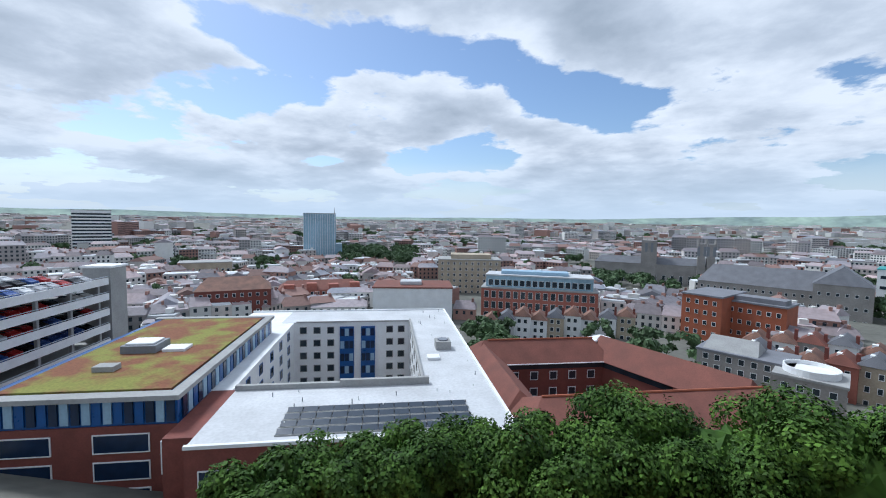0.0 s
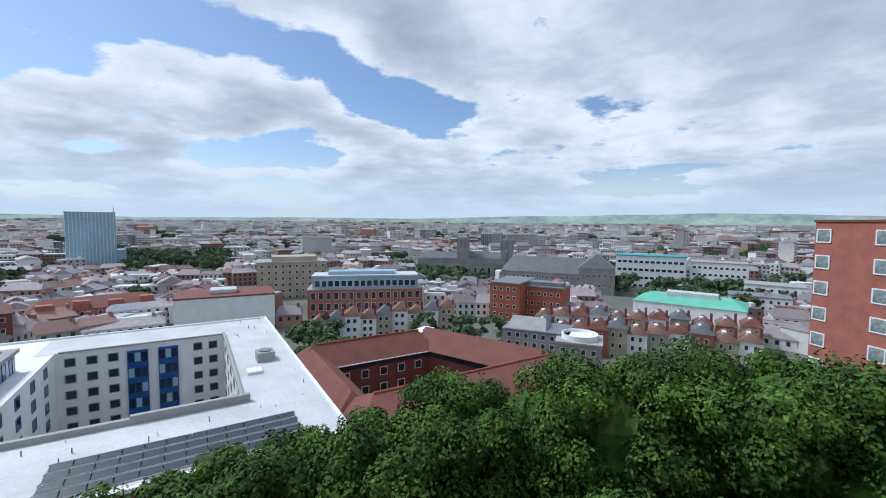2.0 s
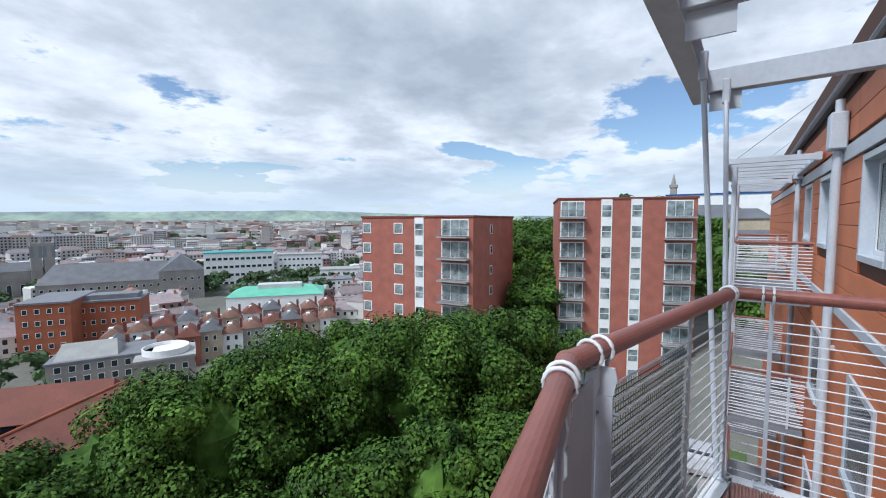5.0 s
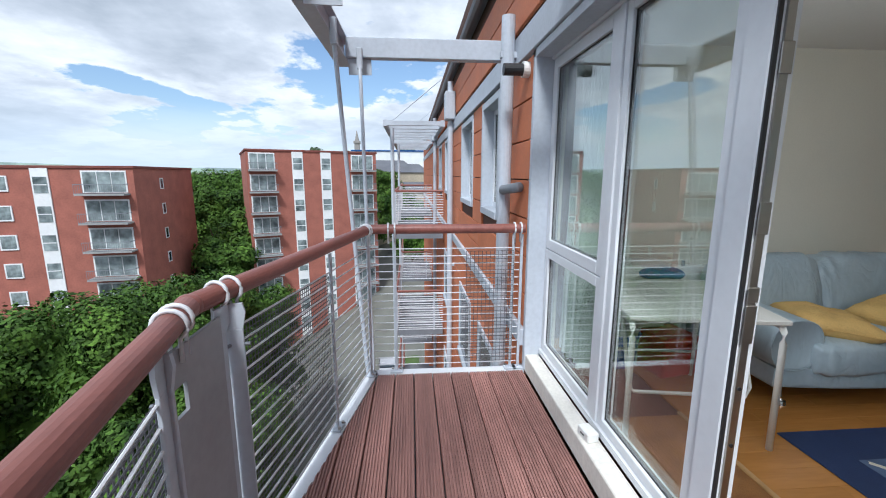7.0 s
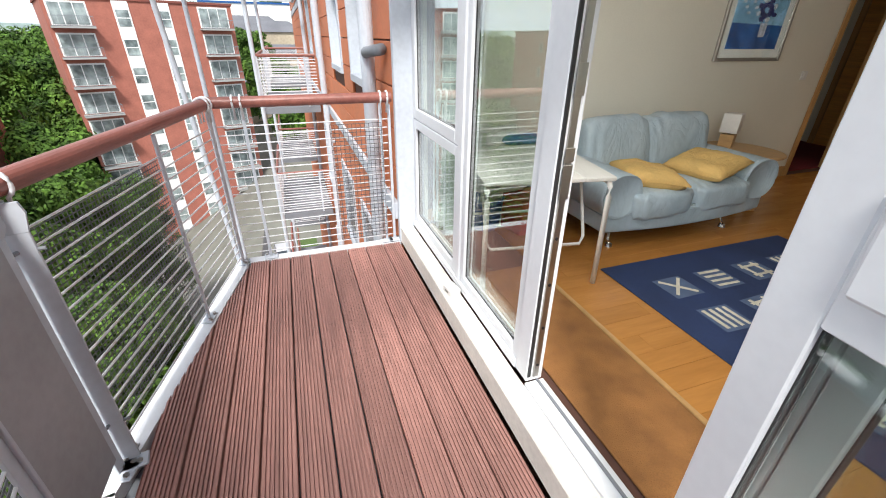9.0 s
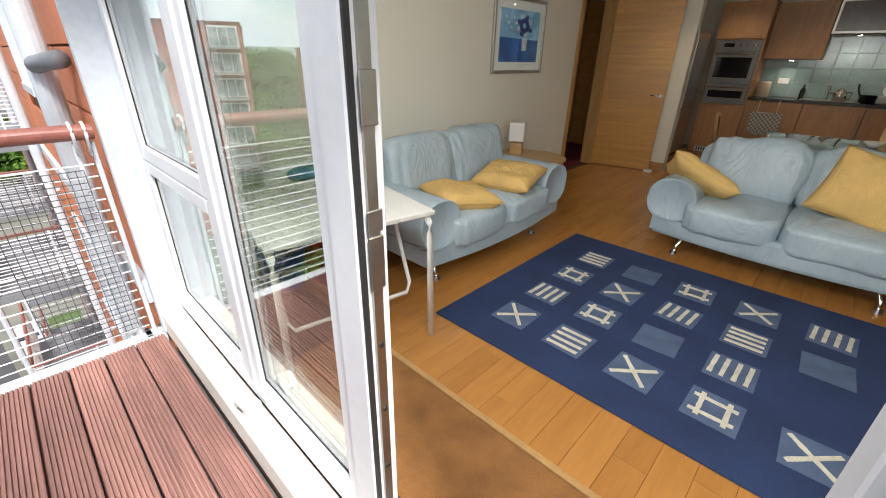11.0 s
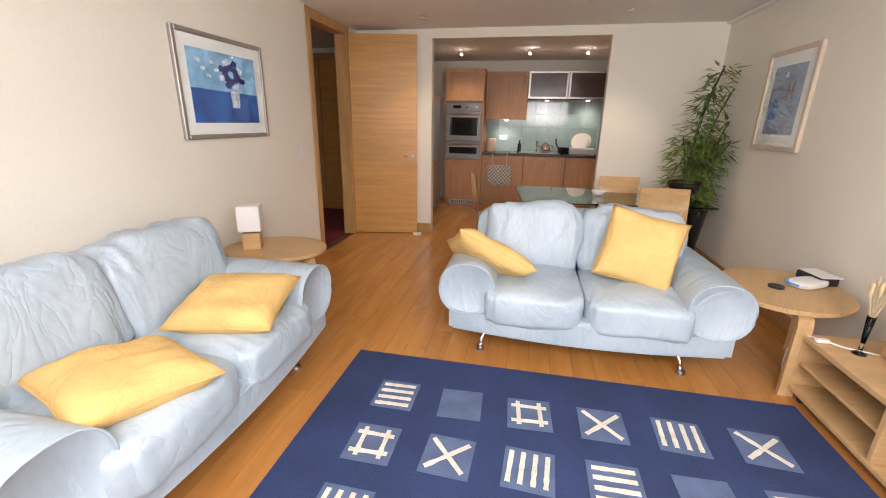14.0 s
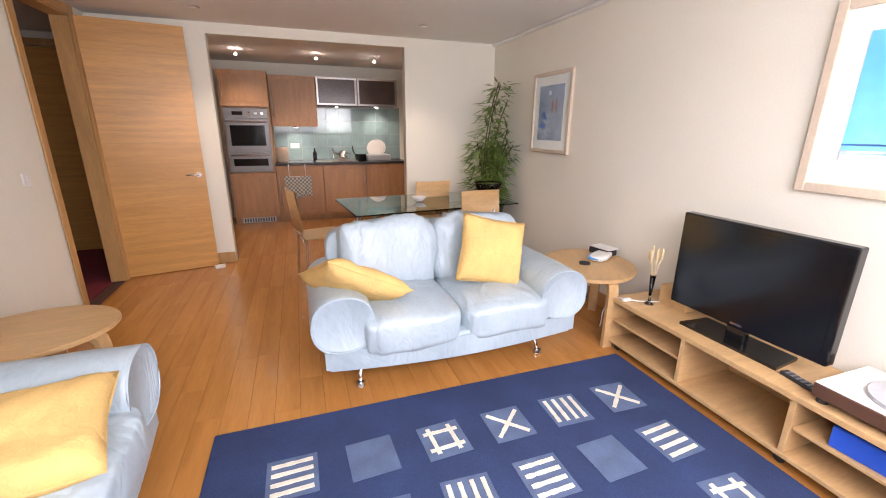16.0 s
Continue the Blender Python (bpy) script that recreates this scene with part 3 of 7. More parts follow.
for z, h in ((0.92, 0.13), (1.06, 0.05), (1.28, 0.10), (1.75, 0.09), (2.05, 0.07)):
    part("lock_keep", B(1.481, 1.487, -0.02, 0.02, z, z + h, 0.002), steel, post, "steel lock keep")
for z in (0.12, 0.33, 0.55, 0.76):
    part("screw", C((1.4825, 0, z), (1.4865, 0, z), 0.007, seg=8), black_matt, post)
part("door_gasket", B(1.488, 1.495, 0.026, 0.040, 0.05, WZ - 0.05), black_matt, post, "black rubber door gasket")
part("head_frame", B(-0.58, 3.44, -0.05, 0.05, WZ - 0.018, WZ + 0.06, 0.004), upvc, wn_ob)
framed(wn_ob, -0.55, 0.58, 0.06, WZ - 0.02, 0.07)
part("hinge_post", B(0.585, 0.712, -0.05, 0.03, 0.02, WZ - 0.02, 0.004), upvc, wn_ob)
part("bottom_frame", box(B(1.60, 3.40, -0.05, 0.05, 0.02, 0.058), -0.55, 0.58, -0.05, 0.05, 0.02, 0.058), upvc, wn_ob)
sill_ = part("threshold", B(0.714, 1.495, -0.05, 0.05, -0.005, 0.018, 0.004), upvc, wn_ob, "white door threshold")
part("threshold_strip", B(0.714, 1.495, -0.022, -0.008, 0.018, 0.026, 0.002), dark_grey, sill_, "dark weather strip")

bd = thing("balcony_door", "white glazed balcony door standing wide open", "door", 0.69, FY + 0.085, 0.03, DOOR_SWING)
fr = framed(bd, 0.0, 0.80, 0.0, 2.22, 0.10, 0.065)
part("mid_rail", B(0.10, 0.70, -0.0325, 0.0325, 1.00, 1.30, 0.004), upvc, bd)
part("rail_panel", B(0.11, 0.66, -0.045, 0.045, 1.07, 1.25, 0.008), upvc, bd)
part("handle", tube(bmesh.new(), [(0.75, 0.03, 1.0), (0.75, 0.075, 1.0), (0.63, 0.08, 1.0)], 0.01), chrome, bd, "lever handle", True)

# curtain behind the narrow lights
cu = thing("curtain", "pale sheer curtain hanging in folds", "curtain", 3.02, -1.50, 0.0)
bm = bmesh.new()
cols, rowsn = 90, 14
grid = []
for j in range(rowsn + 1):
    z = 0.06 + 2.2 * j / rowsn
    r = []
    for i in range(cols + 1):
        u = i / cols
        amp = 0.03 * (1 - 0.35 * z / 2.3)
        sq = 1 + 0.12 * math.cos(2.4 * z)
        x = (-0.36 + 0.72 * u) * sq
        r.append(bm.verts.new((x, amp * math.sin(u * 52 + 0.5 * math.sin(z * 2)) + 0.012 * math.sin(u * 17 + z * 3), z)))
    grid.append(r)
for a, b in zip(grid, grid[1:]):
    for i in range(cols):
        bm.faces.new((a[i], a[i + 1], b[i + 1], b[i]))
part("cloth", bm, curtain_cloth, cu, smooth=True)
part("curtain_rail", C((-0.5, 0, 2.27), (0.42, 0, 2.27), 0.012), white_enamel, cu)

structure("window_sill", B(-0.6, 3.44, -1.30, -1.19, -0.14, 0.005, 0.006), sill_stone, "pale stone sill along the window wall", "sill")
sc = thing("sill_block", "small white plastic box on the sill", "box", 2.32, -1.245, 0.005, 8)
part("body", B(-0.055, 0.055, -0.035, 0.035, 0, 0.055, 0.006), white_enamel, sc)
part("slot", B(-0.02, 0.02, 0.036, 0.038, 0.025, 0.032), black_matt, sc)

# ================= facade =================
FAC = -1.19
fac = thing("facade", "terracotta panel facade of the apartment block", "facade", 0, FAC, 0, kind="structure")
WINS = [(4.62, 5.64), (6.46, 7.80), (10.2, 11.4), (12.6, 13.8)]
part("backing", box(box(B(3.46, 30, -0.5, -0.03, -17, 0.98), 3.46, 30, -0.5, -0.03, 2.32, 4.2), -12, -0.62, -0.5, -0.03, -17, 4.2), joint_dark, fac)
bm = bmesh.new()
edges = [3.46] + [v for w in WINS for v in w] + [30]
for a, b in zip(edges[::2], edges[1::2]):
    box(bm, a, b, -0.5, -0.03, 0.98, 2.32)
box(bm, -0.62, 3.46, -0.5, -0.03, -17, -0.3)
box(bm, -0.62, 3.46, -0.24, -0.03, 2.36, 4.2)
part("pier", bm, joint_dark, fac)
for wx0, wx1 in WINS:
    wob_ = thing("facade_window", "white framed window in the terracotta facade", "window", 0, FAC - 0.16, 0, kind="structure")
    framed(wob_, wx0 + 0.06, wx1 - 0.06, 1.06, 2.24, 0.06)
    bm = bmesh.new()
    box(bm, wx0 - 0.02, wx0 + 0.06, -0.1, 0.175, 0.98, 2.32, 0.004)
    box(bm, wx1 - 0.06, wx1 + 0.02, -0.1, 0.175, 0.98, 2.32, 0.004)
    box(bm, wx0 + 0.06, wx1 - 0.06, -0.1, 0.175, 2.24, 2.32, 0.004)
    box(bm, wx0 + 0.06, wx1 - 0.06, -0.1, 0.19, 0.98, 1.06, 0.004)
    part("reveal", bm, grey_paint, wob_)
    # Dark sheet behind the pane imitates an unlit room.
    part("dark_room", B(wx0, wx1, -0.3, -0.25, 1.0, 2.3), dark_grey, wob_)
for k in range(1, 5):
    for wx0, wx1 in WINS[:3]:
        lw = thing("facade_window", "lower storey window with a pale metal surround", "window", 0, FAC, -2.85 * k, kind="structure")
        bm = bmesh.new()
        box(bm, wx0 - 0.02, wx0 + 0.05, -0.05, 0.03, 0.98, 2.32)
        box(bm, wx1 - 0.05, wx1 + 0.02, -0.05, 0.03, 0.98, 2.32)
        box(bm, wx0 + 0.05, wx1 - 0.05, -0.05, 0.03, 2.25, 2.32)
        box(bm, wx0 + 0.05, wx1 - 0.05, -0.05, 0.06, 0.98, 1.05)
        part("surround", bm, grey_paint, lw)
        part("pane", B(wx0 + 0.05, wx1 - 0.05, -0.02, 0.008, 1.05, 2.25), glass_far, lw)
# grey flashing bands and jamb
bm = bmesh.new()
box(bm, 3.405, 3.46, -0.16, 0.012, -0.13, 2.36, 0.004)
box(bm, -0.62, 3.46, -0.12, 0.012, 2.30, 2.36, 0.003)
box(bm, -0.62, 30, -0.03, 0.03, 2.362, 2.58, 0.004)
box(bm, 3.462, 30, -0.03, 0.035, 0.06, 0.20, 0.004)
part("flashing", bm, grey_paint, fac, "pale grey metal flashing")
# tilted terracotta fascia above, gutter
part("gutter", tube(bmesh.new(), [(-6, 0.10, 3.50), (30, 0.10, 3.50)], 0.06), dark_grey, fac, "dark grey gutter")
part("eaves", prism(bmesh.new(), [(-6, -0.5), (30, -0.5), (30, 0.06), (-6, 0.06)], 3.52, 3.6), dark_grey, fac)

# drainpipes
for i, (px, top) in enumerate(((3.93, 2.75), (9.0, 3.3), (14.5, 3.3))):
    dp = thing("drainpipe", "pale grey round downpipe on wall brackets", "drainpipe", px, FAC + 0.10, 0, group="facade pipes")
    part("pipe", C((0, 0, -16.9), (0, 0, top), 0.058, seg=16), grey_paint, dp, smooth=False)
    for z in (2.42, -0.5, -3.0):
        part("bracket", B(-0.03, 0.03, -0.10, 0.064, z, z + 0.05, 0.003), grey_paint, dp)
    if i == 0:
        part("overflow_stub", tube(bmesh.new(), [(0.0, 0.0, 1.335), (-0.07, 0.02, 1.33), (-0.17, -0.015, 1.345), (-0.30, -0.06, 1.36)], 0.042, 12), dark_grey, dp, "dark grey overflow stub", True)
    else:
        part("hopper", B(-0.16, 0.16, -0.09, 0.12, 2.55, 3.1, 0.02), grey_paint, dp)
cam_ob = thing("wall_lamp", "small black and white outdoor wall lamp", "wall lamp", 3.62, FAC, 2.26)
part("base", C((0, 0.0, 0), (0, 0.05, 0), 0.06, seg=16), white_enamel, cam_ob)
part("head", C((0, 0.05, 0), (0.0, 0.20, 0.0), 0.045, seg=16), black_matt, cam_ob)

# ================= balcony =================
DZK = -0.13
APEX = (1.62, 0.445)
EEND, WEND = (3.46, 0.06), (-0.10, 0.06)
slab = thing("balcony_slab", "steel framed balcony floor with pale edge trim", "balcony", 0, 0, DZK - 0.05, kind="structure")
outl = [(WEND[0], FAC), (EEND[0], FAC), EEND, APEX, WEND]
part("tray", prism(bmesh.new(), outl, -0.12, -0.02), dark_grey, slab)


def edge_bar(bm, a, b, w, z0, z1):
    a, b = Vector((*a, 0)), Vector((*b, 0))
    d = (b - a)
    n = Vector((-d.y, d.x, 0)).normalized() * w
    q = [a - n, b - n, b + n, a + n]
    lo = [bm.verts.new((p.x, p.y, z0)) for p in q]
    hi = [bm.verts.new((p.x, p.y, z1)) for p in q]
    bm.faces.new(lo[::-1])
    bm.faces.new(hi)
    for i in range(4):
        bm.faces.new((lo[i], lo[(i + 1) % 4], hi[(i + 1) % 4], hi[i]))


for a, b in ((EEND, APEX), (APEX, WEND), (EEND, (EEND[0], FAC + 0.002)), (WEND, (WEND[0], FAC + 0.002))):
    bm = bmesh.new()
    edge_bar(bm, a, b, 0.045, -0.14, 0.045)
    part("edge_trim", bm, upvc, slab, "pale painted edge channel")

def along(a, b, s):
    return (a[0] + (b[0] - a[0]) * s, a[1] + (b[1] - a[1]) * s)


# handrail
rail = thing("handrail", "red-brown stained round timber handrail on white brackets", "handrail", 0, 0, 1.045, kind="structure")
segs = [(EEND, APEX), (APEX, along(APEX, WEND, 0.5)), (along(APEX, WEND, 0.5), WEND), ((EEND[0], EEND[1] + 0.02), (EEND[0], -1.16)), ((WEND[0], WEND[1] + 0.02), (WEND[0], -1.16))]
for a, b in segs:
    part("rail", C((*a, 0), (*b, 0), 0.037, seg=20), rail_wood, rail, smooth=False)
for p in (APEX, EEND, WEND):
    part("rail_joint", soft(bmesh.new(), (*p, 0), (0.042, 0.042, 0.039), 2.2, nu=16, nv=10), rail_wood, rail, smooth=True)


def ring(at, along):
    d = Vector((*along, 0)).normalized()
    side = Vector((-d.y, d.x, 0))
    pts = []
    for k in range(15):
        an = radians(-60 + 300 * k / 14)
        pts.append(Vector((*at, 0)) + side * 0.045 * math.cos(an) + Vector((0, 0, 0.045 * math.sin(an))))
    pts.insert(0, pts[0] + Vector((0, 0, -0.07)))
    pts.append(pts[-1] + Vector((0, 0, -0.07)))
    return tube(bmesh.new(), pts, 0.007, 8)


def dirv(a, b):
    return (b[0] - a[0], b[1] - a[1])


for (a, b), ss in (((EEND, APEX), (0.03, 0.055, 0.89, 0.93)), ((APEX, WEND), (0.075, 0.105, 0.94)), ((EEND, (EEND[0], FAC)), (0.12, 0.16, 0.91, 0.95)), ((WEND, (WEND[0], FAC)), (0.1, 0.92))):
    for s in ss:
        part("rail_strap", ring(along(a, b, s), dirv(a, b)), mesh_paint, rail, "white rail strap", True)

# balustrade: posts, plates, welded mesh
bal = thing("balustrade", "pale grey steel balustrade with welded wire mesh panels", "balustrade", 0, 0, DZK, kind="structure")
H = 1.13


def flat_post(a, b, s, w=0.05, d=0.012, h=H, mat=grey_paint, name="post"):
    p = along(a, b, s)
    ang = math.degrees(math.atan2(b[1] - a[1], b[0] - a[0]))
    bm = B(-w / 2, w / 2, -d / 2, d / 2, -0.06, h, 0.003)
    o = part(name, bm, mat, bal)
    o.matrix_basis = pose(p[0], p[1], 0, 0, 0, ang)
    ft = part("foot_plate", B(-0.05, 0.05, -0.035, 0.035, 0.0, 0.012, 0.003), grey_paint, o)
    for bx in (-0.032, 0.032):
        part("bolt", C((bx, 0.022, 0.012), (bx, 0.022, 0.024), 0.011, seg=6), steel, o)
    return o


def mesh_panel(a, b, s0, s1, z0=0.08, z1=1.0, hstep=0.022, vstep=0.022, r=0.0019, off=-0.02, paint=wire_grey):
    """Horizontal and upright wires, each a part of the panel."""
    p0, p1 = Vector((*along(a, b, s0), 0)), Vector((*along(a, b, s1), 0))
    d = p1 - p0
    n = Vector((-d.y, d.x, 0)).normalized() * off
    bm = bmesh.new()
    nz = int((z1 - z0) / hstep)
    for i in range(nz + 1):
        z = Vector((0, 0, z0 + (z1 - z0) * i / nz))
        cyl(bm, p0 + n + z, p1 + n + z, r * 1.25, seg=5, caps=False)
    nv = max(1, int(d.length / vstep))
    for i in range(nv + 1):
        q = p0 + d * (i / nv) + n * 1.3
        cyl(bm, q + Vector((0, 0, z0)), q + Vector((0, 0, z1)), r, seg=5, caps=False)
    return part("wire_mesh", bm, paint, bal, "dull fine woven wire mesh", kind="stuff")


def bars(a, b, s0, s1, z0=0.06, z1=1.02, step=0.062, r=0.005):
    p0, p1 = Vector((*along(a, b, s0), 0)), Vector((*along(a, b, s1), 0))
    k = int((z1 - z0) / step)
    for i in range(k + 1):
        z = Vector((0, 0, z0 + (z1 - z0) * i / k))
        part("bar", C(p0 + z, p1 + z, r, seg=6, caps=False), mesh_paint, bal)


bars(EEND, APEX, 0.03, 0.90)
mesh_panel(EEND, APEX, 0.40, 0.90)
flat_post(EEND, APEX, 0.02)
flat_post(EEND, APEX, 0.40, 0.03)
flat_post(EEND, APEX, 0.905, 0.06)
# grey plate across the apex with a small square hole, between slotted uprights
bm = bmesh.new()
for q in ((1.355, 1.70, 0.09, 0.91), (1.355, 1.385, 0.91, 1.0), (1.465, 1.70, 0.91, 1.0), (1.355, 1.70, 1.0, 1.11)):
    box(bm, q[0], q[1], 0.389, 0.401, q[2], q[3])
part("apex_plate", bm, plate_grey, bal, "mid grey steel plate with a square hole")


def upright(x, y, ang, w, tip):
    """A flat steel upright with a flared head and a bolted foot."""
    bm = bmesh.new()
    box(bm, -w / 2, w / 2, -0.006, 0.006, -0.06, 1.04, 0.002)
    pts = [(-w / 2, 1.04), (w / 2, 1.04), (w / 2 + 0.012 + tip, 1.10), (w / 2 + 0.004 + tip, 1.135), (-w / 2 - 0.006, 1.135), (-w / 2 - 0.012, 1.10)]
    f = [bm.verts.new((px, -0.006, pz)) for px, pz in pts]
    r = [bm.verts.new((px, 0.006, pz)) for px, pz in pts]
    bm.faces.new(f)
    bm.faces.new(r[::-1])
    for i in range(len(pts)):
        j = (i + 1) % len(pts)
        bm.faces.new((f[j], f[i], r[i], r[j]))
    o = part("post", bm, grey_paint, bal)
    o.matrix_basis = pose(x, y, 0, 0, 0, ang)
    ft = part("foot_plate", B(-w / 2 - 0.03, w / 2 + 0.03, -0.06, 0.01, 0.0, 0.012, 0.003), grey_paint, o)
    for bx in (-0.03, 0.03):
        part("bolt", C((bx, -0.035, 0.012), (bx, -0.035, 0.02), 0.012, seg=6), steel, o)
    for z in (0.22, 0.98):
        part("pin", C((w / 2, 0, z), (w / 2 + 0.02, 0, z), 0.007, seg=8), dark_grey, o)
    return o


upright(1.325, 0.375, 12, 0.065, 0.0)
upright(1.352, 0.385, 80, 0.05, 0.0)
upright(1.715, 0.40, -12, 0.045, 0.03)
upright(1.765, 0.375, -80, 0.06, 0.0)
bars(APEX, WEND, 0.13, 0.95)
mesh_panel(APEX, WEND, 0.13, 0.95, hstep=0.024, vstep=0.024, r=0.003)
flat_post(APEX, WEND, 0.5, 0.03)
flat_post(APEX, WEND, 0.96)
EE2, WW2 = (EEND[0], FAC + 0.03), (WEND[0], FAC + 0.03)
for a, b in ((EEND, EE2), (WEND, WW2)):
    bars(a, b, 0.02, 0.97, step=0.058, r=0.004)
    mesh_panel(a, b, 0.62, 0.93, hstep=0.03, vstep=0.03)
    for s in (0.16, 0.93, 0.985):
        flat_post(a, b, s, 0.022)

# deck boards with ridged tops
deck = thing("balcony_deck", "red-brown ridged timber decking boards, weathered", "deck", 0, 0, DZK - 0.02, kind="structure")
NB = 10
for i in range(NB):
    y0 = FAC + 0.02 + i * 0.150
    y1 = y0 + 0.142
    def xr(y):
        k = 0.2247
        lim = APEX[1] - 0.05
        if y <= EEND[1] - 0.05:
            return WEND[0] + 0.05, EEND[0] - 0.05
        dx = (y - (EEND[1] - 0.05)) / k
        return WEND[0] + 0.05 + dx, EEND[0] - 0.05 - dx
    xa, xb = xr(y1)
    if xb - xa < 0.02:
        continue
    bm = bmesh.new()
    prof = [(y0, -0.022), (y0, 0.016)]
    for k in range(8):
        c = y0 + 0.005 + k * 0.0170
        prof += [(c, 0.02), (c + 0.0085, 0.02), (c + 0.0095, 0.010), (c + 0.0155, 0.010)]
    prof += [(y1, 0.016), (y1, -0.022)]
    a = [bm.verts.new((xr(y)[0], y, z)) for y, z in prof]
    b = [bm.verts.new((xr(y)[1], y, z)) for y, z in prof]
    for k in range(len(prof) - 1):
        bm.faces.new((a[k], b[k], b[k + 1], a[k + 1]))
    bm.faces.new(a[::-1])
    bm.faces.new(b)
    bmesh.ops.recalc_face_normals(bm, faces=bm.faces[:])
    part("deck_board", bm, deck_wood, deck)

# steel canopy frame over the balcony
can = thing("canopy_frame", "pale grey steel canopy beams with tie rods", "canopy", 0, 0, 0, kind="structure")


def ibeam(bm, a, b, h=0.16, w=0.09, t=0.012):
    a, b = Vector(a), Vector(b)
    d = (b - a).normalized()
    s = Vector((-d.y, d.x, 0)).normalized()
    for lo, hi, half in ((-h / 2, -h / 2 + t, w / 2), (h / 2 - t, h / 2, w / 2), (-h / 2 + t, h / 2 - t, t / 2)):
        q = [a - s * half, a + s * half, b + s * half, b - s * half]
        l = [bm.verts.new(p + Vector((0, 0, lo))) for p in q]
        u = [bm.verts.new(p + Vector((0, 0, hi))) for p in q]
        bm.faces.new(l)
        bm.faces.new(u[::-1])
        for i in range(4):
            bm.faces.new((l[i], u[i], u[(i + 1) % 4], l[(i + 1) % 4]))
    bmesh.ops.recalc_face_normals(bm, faces=bm.faces[:])
    return bm


CZ = 2.55
CE, CA, CWW = (4.45, 0.34), (1.68, 0.36), (-1.10, 0.34)
part("edge_beam", ibeam(bmesh.new(), (*CE, CZ), (*CA, CZ), 0.20, 0.12), grey_paint, can)
part("edge_beam", ibeam(bmesh.new(), (*CA, CZ), (*CWW, CZ), 0.20, 0.12), grey_paint, can)
for x, yb in ((4.22, 0.29), (2.68, 0.30), (0.68, 0.30), (-0.85, 0.29)):
    bmx = part("cross_beam", B(x - 0.045, x + 0.045, FAC + 0.03, yb, CZ - 0.085, CZ + 0.085, 0.006), grey_paint, can)
    part("end_plate", B(x - 0.07, x + 0.07, FAC + 0.03, FAC + 0.05, CZ - 0.12, CZ + 0.12, 0.003), grey_paint, bmx)
    part("gusset", B(x - 0.006, x + 0.006, yb - 0.22, yb - 0.02, CZ - 0.22, CZ - 0.086), grey_paint, bmx)
for x, y, tx, ty in ((3.46, 0.10, 3.44, 0.26), (3.50, 0.06, 4.12, 0.16), (-0.1, 0.10, -0.05, 0.26), (-0.14, 0.06, -0.75, 0.16)):
    rd = part("tie_rod", C((x, y, DZK), (tx, ty, CZ - 0.14), 0.016, seg=10), grey_paint, can)
    part("fork_end", box(bmesh.new(), tx - 0.025, tx + 0.025, ty - 0.025, ty + 0.025, CZ - 0.20, CZ - 0.02, 0.008), grey_paint, rd)

# ================= living room =================
# rug
rug = thing("rug", "navy blue wool rug with cream motif squares", "rug", 1.055, -3.23, 0.0)
part("ground_weave", B(-1.205, 1.225, -0.89, 0.885, 0.0, 0.010, 0.004), rug_navy, rug)
GRID = ["sphxvx", "hxvsps", "vhpv h", "xsxhxs"]
for r, rowc in enumerate(GRID):
    for c, ch in enumerate(rowc):
        if ch == " ":
            continue
        sx, sy = 1.918 - c * 0.3475 - 1.055, -3.735 + r * 0.354 + 3.23
        sq = part("motif_square", B(-0.108, 0.108, -0.112, 0.112, 0.0095, 0.0125, 0.001), rug_mid, rug, "slate blue square")
        sq.matrix_basis = pose(sx, sy, 0, 0, 0, 3 * math.sin(r * 3.1 + c))
        strokes = []
        if ch == "s":
            strokes = [((-0.088, y), (0.088, y + 0.006)) for y in (-0.078, -0.027, 0.026, 0.077)]
        elif ch == "v":
            strokes = [((x, -0.088), (x + 0.006, 0.088)) for x in (-0.078, -0.027, 0.026, 0.077)]
        elif ch == "x":
            strokes = [((-0.085, -0.08), (0.085, 0.082)), ((-0.08, 0.085), (0.082, -0.085))]
        elif ch == "h":
            strokes = [((-0.088, -0.052), (0.088, -0.056)), ((-0.088, 0.052), (0.088, 0.056)), ((-0.052, -0.088), (-0.056, 0.088)), ((0.055, -0.088), (0.05, 0.088))]
        for k, (p, q) in enumerate(strokes):
            bm = bmesh.new()
            n = 7
            d = Vector((q[0] - p[0], q[1] - p[1], 0))
            nn = Vector((-d.y, d.x, 0)).normalized()
            top, bot = [], []
            for i in range(n + 1):
                o = Vector((p[0], p[1], 0)) + d * i / n
                w = 0.0095 + 0.003 * noise.noise((i * 0.9, r * 5 + c, k))
                top.append((bm.verts.new(o + nn * w + Vector((0, 0, 0.016 + 0.0004 * k))), bm.verts.new(o - nn * w + Vector((0, 0, 0.016 + 0.0004 * k)))))
                bot.append((bm.verts.new(o + nn * w * 1.15 + Vector((0, 0, 0.0115))), bm.verts.new(o - nn * w * 1.15 + Vector((0, 0, 0.0115)))))
            for i in range(n):
                bm.faces.new((top[i][0], top[i][1], top[i + 1][1], top[i + 1][0]))
                bm.faces.new((top[i][0], top[i + 1][0], bot[i + 1][0], bot[i][0]))
                bm.faces.new((top[i][1], bot[i][1], bot[i + 1][1], top[i + 1][1]))
            part("motif_stroke", bm, rug_cream, sq, "cream tufted stroke")


